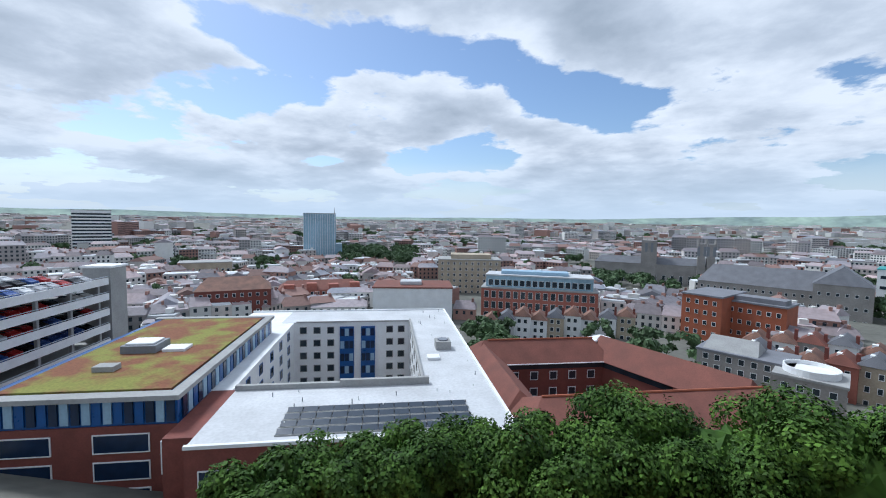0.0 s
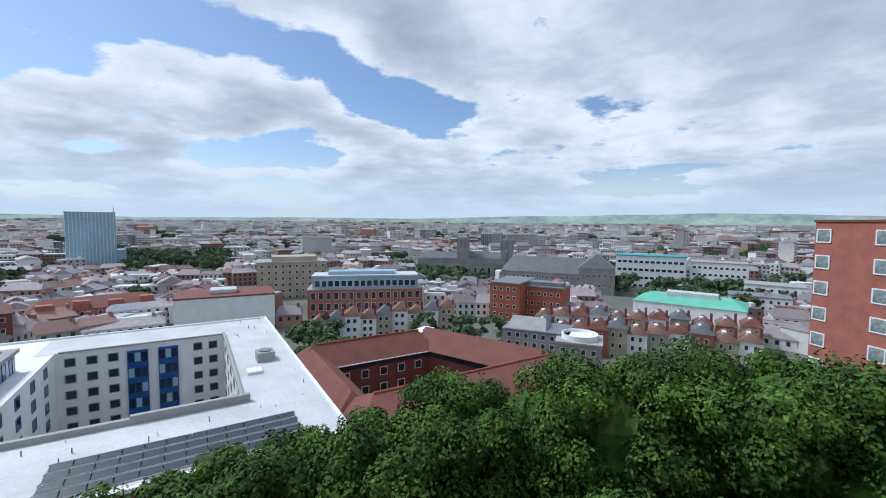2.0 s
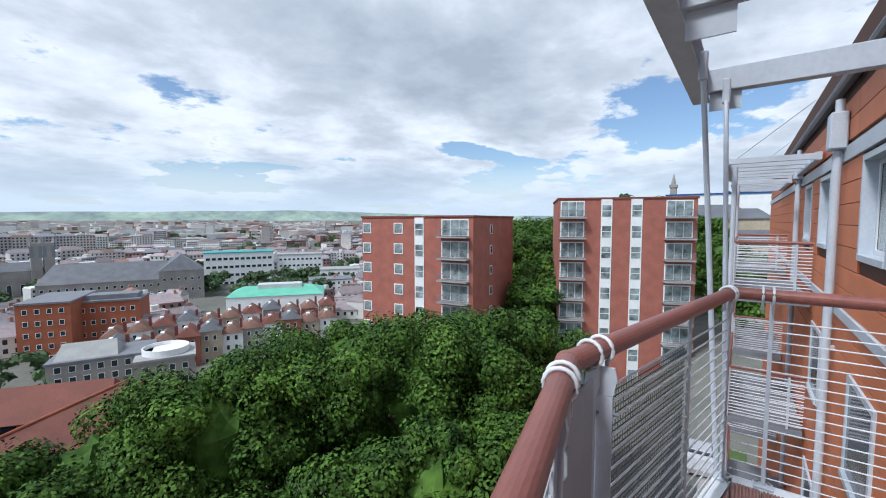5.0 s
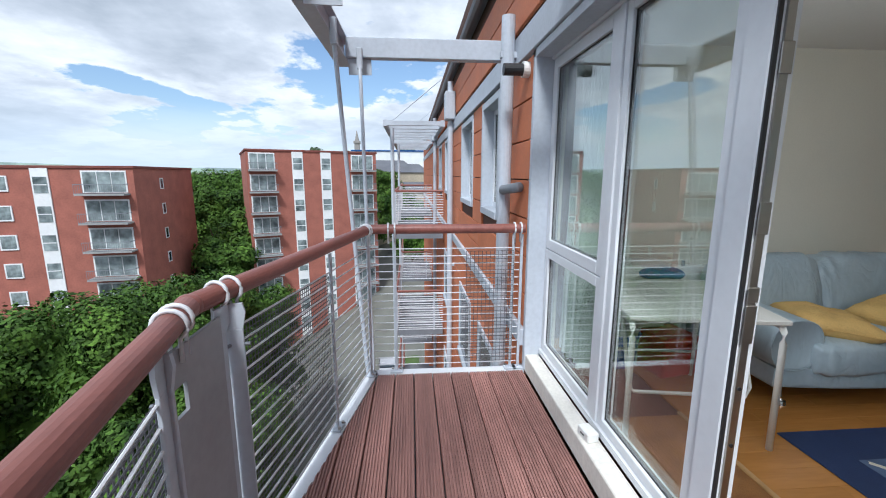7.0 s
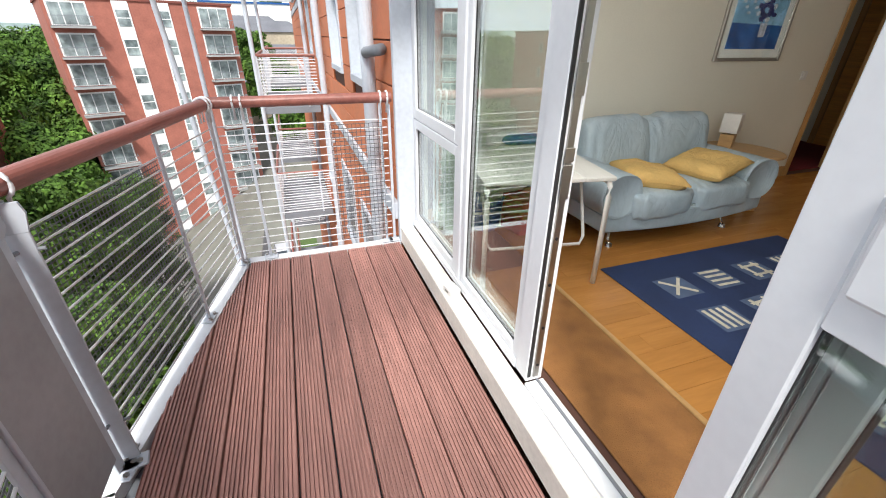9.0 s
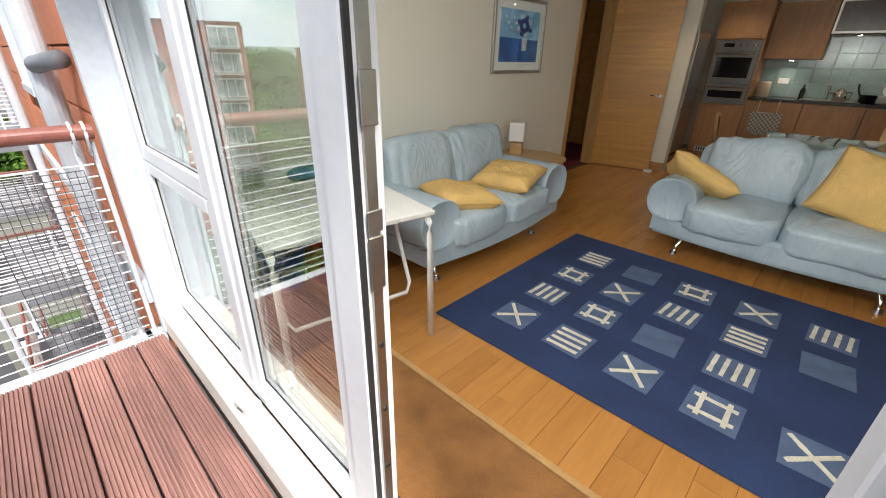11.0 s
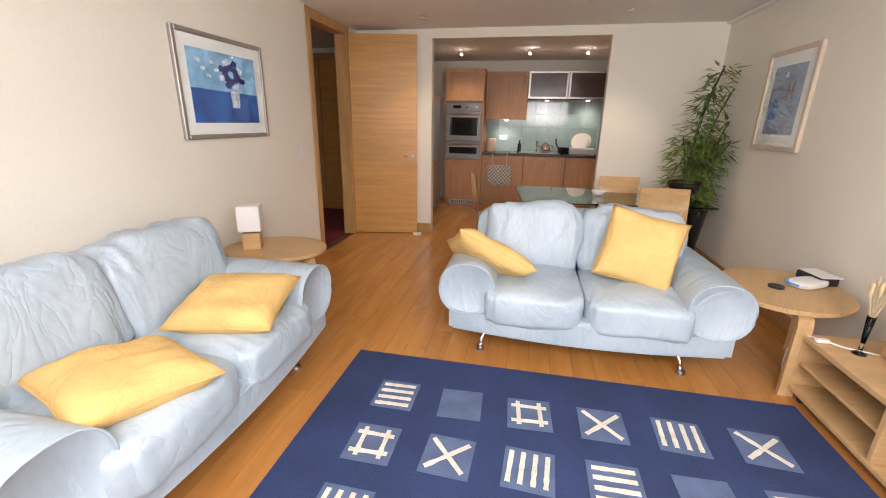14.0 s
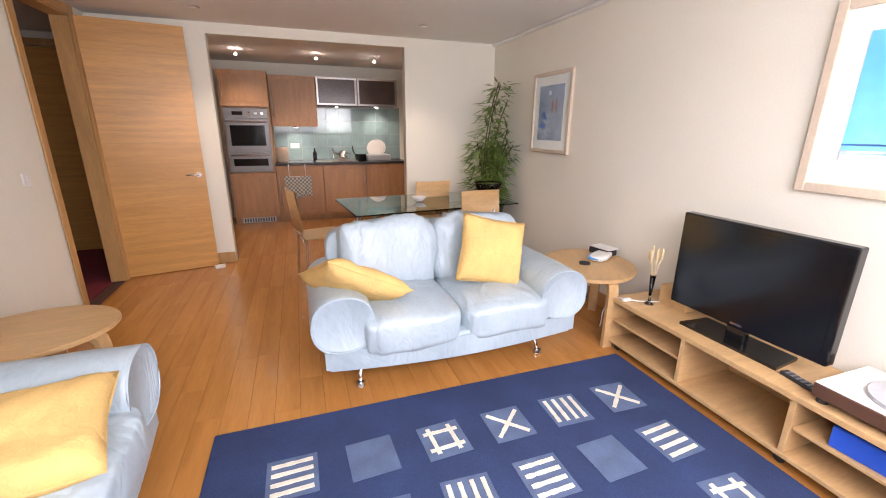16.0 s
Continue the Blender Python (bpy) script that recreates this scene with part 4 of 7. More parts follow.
def stuffed(bm, c, s, n=6.0, crease=0.008, m=None, nu=64, nv=40, seed=0, along_=(3.0, 9.0, 16.0), puff=0.0):
    """A leather cushion: a rounded block with soft folds pulled across it."""
    k0 = len(bm.verts)
    soft(bm, (0, 0, 0), s, n, 0.0, nu=nu, nv=nv)
    bm.verts.ensure_lookup_table()
    for v in bm.verts[k0:]:
        p = v.co
        u = Vector((p.x / s[0], p.y / s[1], p.z / s[2]))
        q = Vector((p.x * along_[0] + seed * 5.3, p.y * along_[1], p.z * along_[2] + 3.0 * p.x))
        f = noise.noise(q)
        w = noise.noise(Vector((p.x * 3 + seed, p.y * 3, p.z * 3)))
        d = crease * (1 - 2 * abs(f)) * (0.4 + 0.9 * max(0, w + 0.25)) + crease * 0.7 * noise.noise(p * 4 + Vector((seed, 2, 0)))
        g = u.normalized()
        v.co = p + Vector((g.x, g.y, g.z)) * d
        if puff:
            v.co += Vector((0, 0, puff * (1 - u.x * u.x) * (1 - u.y * u.y))) * (1 if p.z > 0 else 0)
        v.co = (m @ v.co if m is not None else v.co) + Vector(c)
    return bm


def sofa(x, y, rz, label, w=1.75):
    s = thing("sofa", label, "sofa", x, y, 0, rz, "leather sofas")
    hw = w / 2
    # plinth, bowed to the front and sagging at its middle
    bm = bmesh.new()
    n = 24
    fx = [(-hw + 0.06 + (w - 0.12) * i / n) for i in range(n + 1)]
    fy = [-0.405 - 0.055 * math.sin(math.pi * i / n) for i in range(n + 1)]
    outl = list(zip(fx, fy)) + [(hw - 0.06, 0.40), (-hw + 0.06, 0.40)]
    prism(bm, outl, 0.165, 0.33)
    for v in bm.verts:
        if v.co.z < 0.2 and v.co.y < 0:
            v.co.z -= 0.012 * (1 - (v.co.x / hw) ** 2) - 0.012
    bmesh.ops.bevel(bm, geom=[e for e in bm.edges if abs(e.verts[0].co.z - e.verts[1].co.z) < 0.02], offset=0.022, segments=3, affect="EDGES")
    part("base", bm, leather, s)
    for sx in (-1, 1):
        # roll arm: a D-shaped section run front to back
        sec = []
        cx, cz, R = sx * (hw - 0.165), 0.455, 0.165
        for k in range(28):
            a = 2 * math.pi * k / 28
            sec.append((cx + R * 1.03 * math.copysign(abs(math.cos(a)) ** 0.85, math.cos(a)), cz + R * 0.98 * math.copysign(abs(math.sin(a)) ** 0.9, math.sin(a))))
        bm = bmesh.new()
        rows_ = []
        ys = [(-0.415, 0.90), (-0.425, 0.955), (-0.418, 0.99), (-0.40, 1.0)] + [(-0.40 + 0.78 * q / 16, 1.0) for q in range(1, 17)] + [(0.395, 0.96), (0.40, 0.9)]
        for yy, sc_ in ys:
            rows_.append([bm.verts.new((cx + (px - cx) * sc_, yy, cz + (pz - cz) * sc_ - 0.02 * max(0, yy) + 0.005 * noise.noise((px * 5, yy * 7, pz * 5 + sx)))) for px, pz in sec])
        for p_, q_ in zip(rows_, rows_[1:]):
            for k in range(28):
                bm.faces.new((p_[k], p_[(k + 1) % 28], q_[(k + 1) % 28], q_[k]))
        bm.faces.new(rows_[0])
        bm.faces.new(rows_[-1][::-1])
        bmesh.ops.recalc_face_normals(bm, faces=bm.faces[:])
        arm = part("arm", bm, leather, s, "rounded roll arm", True)
        part("piping", tube(bmesh.new(), [(cx + (px - cx) * 0.975, -0.424, cz + (pz - cz) * 0.975) for px, pz in sec + sec[:1]], 0.0045, 6), leather, arm, "pale piped seam", True)
        bm = bmesh.new()
        stuffed(bm, (sx * (hw - 0.557), -0.10, 0.365), (hw - 0.559, 0.375, 0.105), 6.5, 0.016, seed=sx + 8, puff=0.022, along_=(20.0, 5.0, 8.0))
        part("seat_cushion", bm, leather, s, "plump creased seat cushion", True)
        bm = bmesh.new()
        m = Matrix.Rotation(radians(-13), 4, "X")
        stuffed(bm, (sx * (hw - 0.53), 0.215, 0.64), (hw - 0.532, 0.125, 0.235), 5.0, 0.031, m=m, seed=sx * 3 + 17 + x, along_=(14.0, 5.0, 5.0))
        part("back_cushion", bm, leather, s, "creased back cushion", True)
    bm = bmesh.new()
    soft(bm, (0, 0.345, 0.50), (hw - 0.13, 0.085, 0.33), 7, 0.0, nu=48, nv=24)
    part("back_frame", bm, leather, s, smooth=True)
    for sx in (-1, 1):
        for sy, yy in ((-1, -0.22), (1, 0.28)):
            bm = tube(bmesh.new(), [(sx * (hw - 0.32), yy, 0.175), (sx * (hw - 0.29), yy + sy * 0.015, 0.14), (sx * (hw - 0.255), yy + sy * 0.05, 0.06), (sx * (hw - 0.25), yy + sy * 0.075, 0.018)], 0.013, 10)
            leg = part("leg", bm, chrome, s, "curved chrome leg", True)
            part("foot", C((sx * (hw - 0.25), yy + sy * 0.078, 0.0), (sx * (hw - 0.25), yy + sy * 0.078, 0.022), 0.03, 0.024, 14), chrome, leg)
    return s


sofa(0.94, -4.62, 180, "pale blue leather two-seat sofa facing the window", 1.70)
sofa(2.87, -3.25, -90, "pale blue leather two-seat sofa along the wall", 1.70)


def cushion(x, y, z, w, rx, ry, rz, seed):
    c = thing("scatter_cushion", "mustard yellow velvet scatter cushion on a sofa", "cushion", x, y, z, 0, "mustard cushions")
    c.matrix_basis = pose(x, y, z, rx, ry, rz)
    part("cover", pillow(bmesh.new(), w, w * 0.97, 0.15, seed), mustard, c, smooth=True)
    pts = [(-w / 2, 0, -w / 2), (0, 0, -w / 2 * 0.93), (w / 2, 0, -w / 2), (w / 2 * 0.93, 0, 0), (w / 2, 0, w / 2), (0, 0, w / 2 * 0.93), (-w / 2, 0, w / 2), (-w / 2 * 0.93, 0, 0), (-w / 2, 0, -w / 2)]
    part("seam", tube(bmesh.new(), [(a * 0.985, b, d * 0.955) for a, b, d in pts], 0.004, 5), mustard, c)
    return c


cushion(0.62, -4.52, 0.69, 0.46, -20, 13, 176, 1)
cushion(1.53, -4.46, 0.60, 0.52, -64, -27, 8, 5)
cushion(2.66, -2.96, 0.525, 0.47, -84, 0, -20, 9)
cushion(2.65, -3.54, 0.56, 0.48, -99, 0, 13, 13)


def side_table(x, y, rz, label, rx_=0.36, ry_=0.30):
    t = thing("side_table", label, "side table", x, y, 0, rz, "oval side tables")
    bm = bmesh.new()
    n = 40
    prism(bm, [(rx_ * math.cos(2 * math.pi * i / n), ry_ * math.sin(2 * math.pi * i / n)) for i in range(n)], 0.485, 0.51)
    bmesh.ops.bevel(bm, geom=[e for e in bm.edges if abs(e.verts[0].co.z - e.verts[1].co.z) < 1e-4], offset=0.006, segments=2, affect="EDGES")
    part("tabletop", bm, beech, t)
    for an in (25, 155, 270):
        cx, cy = 0.78 * rx_ * math.cos(radians(an)), 0.78 * ry_ * math.sin(radians(an))
        bm = bmesh.new()
        # bent plywood leg
        prof = [(0.03, 0.0), (0.03, 0.40), (0.02, 0.455), (-0.02, 0.484), (-0.10, 0.484)]
        t_ = 0.026
        pr = [(0.03 + t_, 0.0), (0.03 + t_, 0.405), (0.042, 0.47), (0.0, 0.505 - 0.0215), (-0.10, 0.484)]
        outer = [(0.055, 0.0), (0.055, 0.41), (0.045, 0.455), (0.02, 0.48), (-0.10, 0.4845)]
        inner = [(0.027, 0.0), (0.027, 0.40), (0.02, 0.435), (0.0, 0.452), (-0.10, 0.456)]
        wv = 0.035
        rows_ = [[bm.verts.new((px, s_ * wv, pz)) for px, pz in o] for s_ in (-1, 1) for o in (outer, inner)]
        for q, r in ((0, 2), (3, 1)):
            for i in range(4):
                bm.faces.new((rows_[q][i], rows_[q][i + 1], rows_[r][i + 1], rows_[r][i]))
        for q, r in ((0, 1), (2, 3)):
            for i in range(4):
                bm.faces.new((rows_[q][i], rows_[q][i + 1], rows_[r][i + 1], rows_[r][i]))
        for i in (0, 4):
            bm.faces.new((rows_[0][i], rows_[1][i], rows_[3][i], rows_[2][i]))
        bmesh.ops.recalc_face_normals(bm, faces=bm.faces[:])
        o = part("leg", bm, beech, t, "bent plywood leg")
        o.matrix_basis = pose(cx, cy, 0, 0, 0, an)
    return t


side_table(-0.20, -4.56, 60, "oval beech side table beside the sofa arm", 0.38, 0.33)
side_table(3.08, -4.52, 10, "oval beech side table holding a small lamp", 0.36, 0.30)

lamp = thing("table_lamp", "small lamp with white cube shade on a wood block", "lamp", 3.22, -4.46, 0.51, 25)
part("base", B(-0.06, 0.06, -0.05, 0.05, 0, 0.12, 0.004), beech, lamp)
part("shade", B(-0.075, 0.075, -0.07, 0.07, 0.135, 0.315, 0.006), M("opal shade", (0.82, 0.80, 0.76), 0.6, var=0.03), lamp, "white fabric shade")
part("neck", C((0, 0, 0.12), (0, 0, 0.135), 0.015), chrome, lamp)

# folding table by the window
tb = thing("folding_table", "white painted slatted table with round white legs", "table", 2.636, -1.886, 0.0, -9.7)
for i in range(4):
    part("tabletop_board", B(-0.42, 0.42, -0.40 + i * 0.2005, -0.40 + i * 0.2005 + 0.199, 0.70, 0.725, 0.004), white_boards, tb)
part("apron", box(box(bmesh.new(), -0.40, 0.40, -0.385, -0.365, 0.67, 0.70), -0.40, 0.40, 0.365, 0.385, 0.67, 0.70), white_enamel, tb)
for sx in (-1, 1):
    for sy in (-1, 1):
        part("leg", tube(bmesh.new(), [(sx * 0.33, sy * 0.375, 0.688), (sx * 0.385, sy * 0.375, 0.685), (sx * 0.403, sy * 0.375, 0.66), (sx * 0.41, sy * 0.375, 0.60), (sx * 0.425, sy * 0.375, 0.0)], 0.0165, 10), white_enamel, tb, smooth=True)
for sx in (-1, 1):
    part("brace", tube(bmesh.new(), [(sx * 0.10, -0.33, 0.69), (sx * 0.28, -0.33, 0.28), (sx * 0.30, -0.30, 0.235), (sx * 0.30, 0.30, 0.235), (sx * 0.28, 0.33, 0.28), (sx * 0.10, 0.33, 0.69)], 0.011, 8), white_enamel, tb, smooth=True)

# things under and behind the table
rb = thing("red_box", "red plastic storage crate on the floor", "crate", 3.10, -2.20, 0, 12)
part("crate", B(-0.14, 0.14, -0.16, 0.16, 0, 0.30, 0.015, 2), red_plastic, rb)
bb = thing("blue_tub", "blue plastic tub on the floor", "tub", 3.22, -1.88, 0, 0)
part("tub", lathe(bmesh.new(), [(0.11, 0.0), (0.125, 0.02), (0.15, 0.26), (0.16, 0.27), (0.15, 0.275), (0.14, 0.262), (0.11, 0.03)], 28), blue_plastic, bb, smooth=True)
wb_ = thing("white_box", "white cardboard carton with blue cloth on top", "box", 3.30, -2.02, 0.0, 5)
part("carton", B(-0.12, 0.12, -0.20, 0.20, 0.30, 0.80, 0.006), white_enamel, wb_)
part("stand", B(-0.12, 0.12, -0.10, 0.12, 0.0, 0.30), white_enamel, wb_)
cl = thing("blue_cloth", "crumpled blue cloth lying on a box", "cloth", 3.14, -2.16, 0.74, 10)
part("cloth", soft(bmesh.new(), (0, 0, 0), (0.09, 0.13, 0.035), 2.4, 0.9, seed=4), M("faded blue cloth", (0.05, 0.17, 0.36), 0.9, var=0.2, fine=90, bump=0.3), cl, smooth=True)
rd_ = thing("radiator", "white panel radiator on the wall", "radiator", 3.40, -2.95, 0.12)
part("panel", B(-0.02, 0.05, -0.80, 0.55, 0.0, 0.62, 0.01, 2), white_enamel, rd_)
part("valve", C((-0.03, 0.50, 0.62), (-0.03, 0.50, 0.67), 0.014), chrome, rd_)

# low media unit on castors
tv_unit = thing("media_unit", "long low beech media unit on castors, open shelves", "media unit", -0.365, -3.12, 0.0)
part("top", B(-0.21, 0.21, -1.12, 1.12, 0.345, 0.375, 0.003), beech, tv_unit)
part("bottom", B(-0.21, 0.21, -1.12, 1.12, 0.055, 0.08, 0.003), beech, tv_unit)
for y in (-1.12, -0.56, 0.0, 0.56, 1.095):
    part("upright", B(-0.205, 0.205, y, y + 0.025, 0.08, 0.345, 0.002), beech, tv_unit)
part("back_panel", B(-0.21, -0.20, -1.09, 1.09, 0.08, 0.345), beech, tv_unit)
for a, b in ((-1.09, -0.565), (0.03, 0.555), (0.59, 1.09)):
    part("shelf", B(-0.195, 0.195, a, b, 0.205, 0.222, 0.002), beech, tv_unit)
for y in (-1.05, 0.0, 1.05):
    for x in (-0.16, 0.16):
        part("castor", C((x - 0.012, y, 0.027), (x + 0.012, y, 0.027), 0.027, seg=16), black_matt, tv_unit)
for y, z in ((-2.88, 0.222), (-2.62, 0.222), (-2.52, 0.08)):
    b_ = thing("blue_folder_box", "bright blue storage box on a shelf", "box", -0.30, y, z, 4, "blue boxes")
    part("body", B(-0.11, 0.11, -0.10, 0.10, 0, 0.095, 0.004), blue_plastic, b_)

tv = thing("television", "black flat-screen television on a swivel stand", "television", -0.36, -3.525, 0.375, 92)
part("stand", prism(bmesh.new(), [(-0.26, -0.10), (0.26, -0.10), (0.24, 0.10), (-0.24, 0.10)], 0, 0.016), black_gloss, tv)
part("neck", B(-0.05, 0.05, -0.02, 0.02, 0.018, 0.10, 0.004), black_gloss, tv)
cas = part("casing", B(-0.402, 0.402, -0.028, 0.035, 0.085, 0.635, 0.008, 2), black_gloss, tv, "glossy black casing")
part("screen", B(-0.372, 0.372, -0.031, -0.0285, 0.13, 0.605), M("tv screen", (0.006, 0.007, 0.009), 0.16, var=0.1, bump=0), cas, "dark switched-off screen")
part("badge", B(-0.03, 0.03, -0.0295, -0.0283, 0.10, 0.112), chrome, cas)

rm = thing("remote_control", "black remote control on the media unit", "remote control", -0.27, -3.15, 0.375, 80)
part("body", B(-0.09, 0.09, -0.024, 0.024, 0, 0.018, 0.005, 2), black_matt, rm)
for i in range(6):
    for j in (-1, 0, 1):
        part("button", B(-0.07 + i * 0.024, -0.058 + i * 0.024, j * 0.013 - 0.004, j * 0.013 + 0.004, 0.018, 0.0205), dark_grey, rm)

tt = thing("record_player", "wooden record player with clear lid and headphones", "record player", -0.36, -2.84, 0.375, 0)
part("plinth", B(-0.18, 0.18, -0.23, 0.23, 0.025, 0.085, 0.004), dark_wood, tt)
part("deck_plate", B(-0.178, 0.178, -0.228, 0.228, 0.085, 0.091, 0.002), white_enamel, tt)
part("platter", C((0, 0.02, 0.091), (0, 0.02, 0.108), 0.15, seg=36), M("grey slipmat", (0.45, 0.46, 0.48), 0.6), tt)
for x in (-0.15, 0.15):
    for y in (-0.2, 0.2):
        part("foot", C((x, y, 0), (x, y, 0.025), 0.02, seg=12), black_matt, tt)
hp = thing("headphones", "black headphones lying on the record player", "headphones", -0.40, -2.80, 0.483, 0)
part("ear_pad", soft(bmesh.new(), (-0.02, -0.09, 0.03), (0.05, 0.04, 0.03), 2.4), black_matt, hp, smooth=True)
part("ear_pad", soft(bmesh.new(), (-0.02, 0.09, 0.03), (0.05, 0.04, 0.03), 2.4), black_matt, hp, smooth=True)
part("band", tube(bmesh.new(), [(-0.02 + 0.12 * math.sin(a), 0.09 * math.cos(a), 0.035) for a in [math.pi * i / 12 for i in range(13)]], 0.008), black_matt, hp, smooth=True)

sp = thing("wooden_box", "small pale wooden box behind the television", "box", -0.48, -3.98, 0.375, 0)
part("body", B(-0.08, 0.08, -0.10, 0.10, 0, 0.12, 0.004), beech, sp)
wb2 = thing("router", "white upright router box against the wall", "router", -0.535, -4.00, 0.495, 0)
part("body", B(-0.025, 0.025, -0.09, 0.09, 0, 0.13, 0.006), white_enamel, wb2)

va = thing("bud_vase", "slim glass vase with dried pale grass stems", "vase", -0.30, -4.06, 0.375)
part("glass", lathe(bmesh.new(), [(0.028, 0), (0.03, 0.006), (0.008, 0.02), (0.009, 0.06), (0.018, 0.20), (0.016, 0.20), (0.007, 0.06)], 16), clear_glass, va, smooth=True)
straw = M("dried straw", (0.70, 0.55, 0.30), 0.9, var=0.2)
for i in range(7):
    a = i * 0.9
    tx, ty = 0.035 * math.cos(a), 0.035 * math.sin(a)
    st = part("stem", tube(bmesh.new(), [(0, 0, 0.03), (tx * 0.3, ty * 0.3, 0.2), (tx, ty, 0.31 + 0.012 * (i % 3))], 0.0025, 5), straw, va)
    part("seed_head", soft(bmesh.new(), (tx * 1.05, ty * 1.05, 0.33 + 0.012 * (i % 3)), (0.009, 0.009, 0.035), 2, 0.3, nu=8, nv=8, seed=i), straw, st)

cb = thing("white_cable", "white mains lead trailing off the unit", "cable", -0.16, -4.1, 0.0)
part("lead", tube(bmesh.new(), [(-0.22, 0.05, 0.385), (-0.10, 0.0, 0.383), (-0.02, -0.08, 0.384), (0.0, -0.15, 0.36), (0.015, -0.19, 0.24), (0.01, -0.2, 0.15), (-0.02, -0.24, 0.10)], 0.004, 6), white_enamel, cb, smooth=True)
part("inline_switch", B(-0.06, 0.0, -0.055, -0.025, 0.378, 0.398, 0.005), white_enamel, cb)

# papers on the side table
pk = thing("tissue_pack", "blue and white packet of tissues", "packet", -0.36, -4.62, 0.51, 30)
part("packet", soft(bmesh.new(), (0, 0, 0.022), (0.12, 0.065, 0.022), 3.5, 0.08), white_enamel, pk, smooth=True)
part("band", soft(bmesh.new(), (0.01, -0.005, 0.0225), (0.112, 0.069, 0.016), 3.5, 0.05), M("sky blue wrap", (0.10, 0.36, 0.75), 0.4), pk, smooth=True)
pk2 = thing("black_case", "small black case with papers on top", "case", -0.46, -4.72, 0.51, 10)
part("case", B(-0.06, 0.06, -0.09, 0.09, 0, 0.05, 0.008), black_matt, pk2)
part("paper", B(-0.065, 0.055, -0.085, 0.1, 0.052, 0.058, 0.001), white_enamel, pk2)
co = thing("coaster", "small round dark coaster", "coaster", -0.16, -4.55, 0.51)
part("disc", C((0, 0, 0), (0, 0, 0.012), 0.04, seg=20), black_matt, co)

# plant and pot in the corner
leafm = M("bamboo leaf", (0.14, 0.24, 0.035), 0.5, var=0.35, scale=6, fine=20, bump=0, tint=(0.16, 0.25, 0.05), island=0.35)
pl = thing("bamboo_plant", "tall artificial bamboo plant in a black tapered pot", "plant", -0.31, -6.60, 0.0)
part("pot", lathe(bmesh.new(), [(0.13, 0.0), (0.14, 0.01), (0.21, 0.58), (0.215, 0.60), (0.195, 0.60), (0.19, 0.55)], 4 * 8), black_gloss, pl, "black glossy pot", True)
rng = random.Random(5)
bm = bmesh.new()
for k in range(9):
    a0 = rng.uniform(0, 6.28)
    ln = rng.uniform(1.30, 1.48) if k < 3 else rng.uniform(0.75, 1.15)
    lean = rng.uniform(0.03, 0.20)
    pts = [Vector((0.05 * math.cos(a0) + lean * math.cos(a0) * s * s - (0.22 * s ** 3 if k < 3 else 0.04 * s), 0.05 * math.sin(a0) + lean * math.sin(a0) * s * s, 0.5 + ln * s)) for s in [i / 8 for i in range(9)]]
    part("stem", tube(bmesh.new(), pts, 0.006, 6), bark, pl)
    for i in range(190):
        s = rng.uniform(0.12, 1.0)
        j = min(int(s * 8), 7)
        p = pts[j].lerp(pts[j + 1], s * 8 - j)
        a = rng.uniform(0, 6.28)
        out = rng.uniform(0.02, 0.17) * (1.15 - 0.5 * s)
        o = p + Vector((math.cos(a) * out, math.sin(a) * out, rng.uniform(-0.03, 0.04)))
        d = Vector((math.cos(a + rng.uniform(-0.8, 0.8)), math.sin(a + rng.uniform(-0.8, 0.8)), rng.uniform(-0.75, 0.35))).normalized()
        L, W = rng.uniform(0.11, 0.20), rng.uniform(0.011, 0.017)
        sd = d.cross(Vector((0, 0, 1))).normalized() * W
        up = Vector((0, 0, 0.006))
        if o.x + d.x * L < -0.26:
            continue
        v = [bm.verts.new(o), bm.verts.new(o + d * L * 0.35 + sd), bm.verts.new(o + d * L - up), bm.verts.new(o + d * L * 0.35 - sd), bm.verts.new(o + d * L * 0.4 + up)]
        bm.faces.new((v[0], v[1], v[4]))
        bm.faces.new((v[1], v[2], v[4]))
        bm.faces.new((v[2], v[3], v[4]))
        bm.faces.new((v[3], v[0], v[4]))
part("foliage", bm, leafm, pl, "slender green bamboo leaves", kind="stuff")


# pictures
def picture(x, y, z, w, h, rz, label, frame_mat, mount, art, fw=0.035):
    p = thing("framed_picture", label, "picture", x, y, z, rz, "wall pictures")
    bm = bmesh.new()
    box(bm, -w / 2, -w / 2 + fw, -0.028, 0, -h / 2, h / 2, 0.004)
    box(bm, w / 2 - fw, w / 2, -0.028, 0, -h / 2, h / 2, 0.004)
    box(bm, -w / 2 + fw, w / 2 - fw, -0.028, 0, -h / 2, -h / 2 + fw, 0.004)
    box(bm, -w / 2 + fw, w / 2 - fw, -0.028, 0, h / 2 - fw, h / 2, 0.004)
    part("frame", bm, frame_mat, p)
    part("mount", B(-w / 2 + fw, w / 2 - fw, -0.012, -0.004, -h / 2 + fw, h / 2 - fw), mount, p, "pale card mount")
    iw, ih = w / 2 - fw - art["m"], h / 2 - fw - art["m"] * art.get("k", 1)
    part("print", B(-iw, iw, -0.0145, -0.0125, -ih, ih), art["ground"], p, "printed artwork")
    for name_, m_, pts in art["shapes"]:
        bm = bmesh.new()
        n = len(pts)
        f = [bm.verts.new((px * iw, -0.0152 - 0.0004 * art["shapes"].index((name_, m_, pts)), pz * ih)) for px, pz in pts]
        bm.faces.new(f)
        part("print_shape", bm, m_, p)
    g = part("glazing", B(-w / 2 + fw, w / 2 - fw, -0.0235, -0.0215, -h / 2 + fw, h / 2 - fw), clear_glass, p, "clear picture glass")
    g.visible_shadow = False
    return p


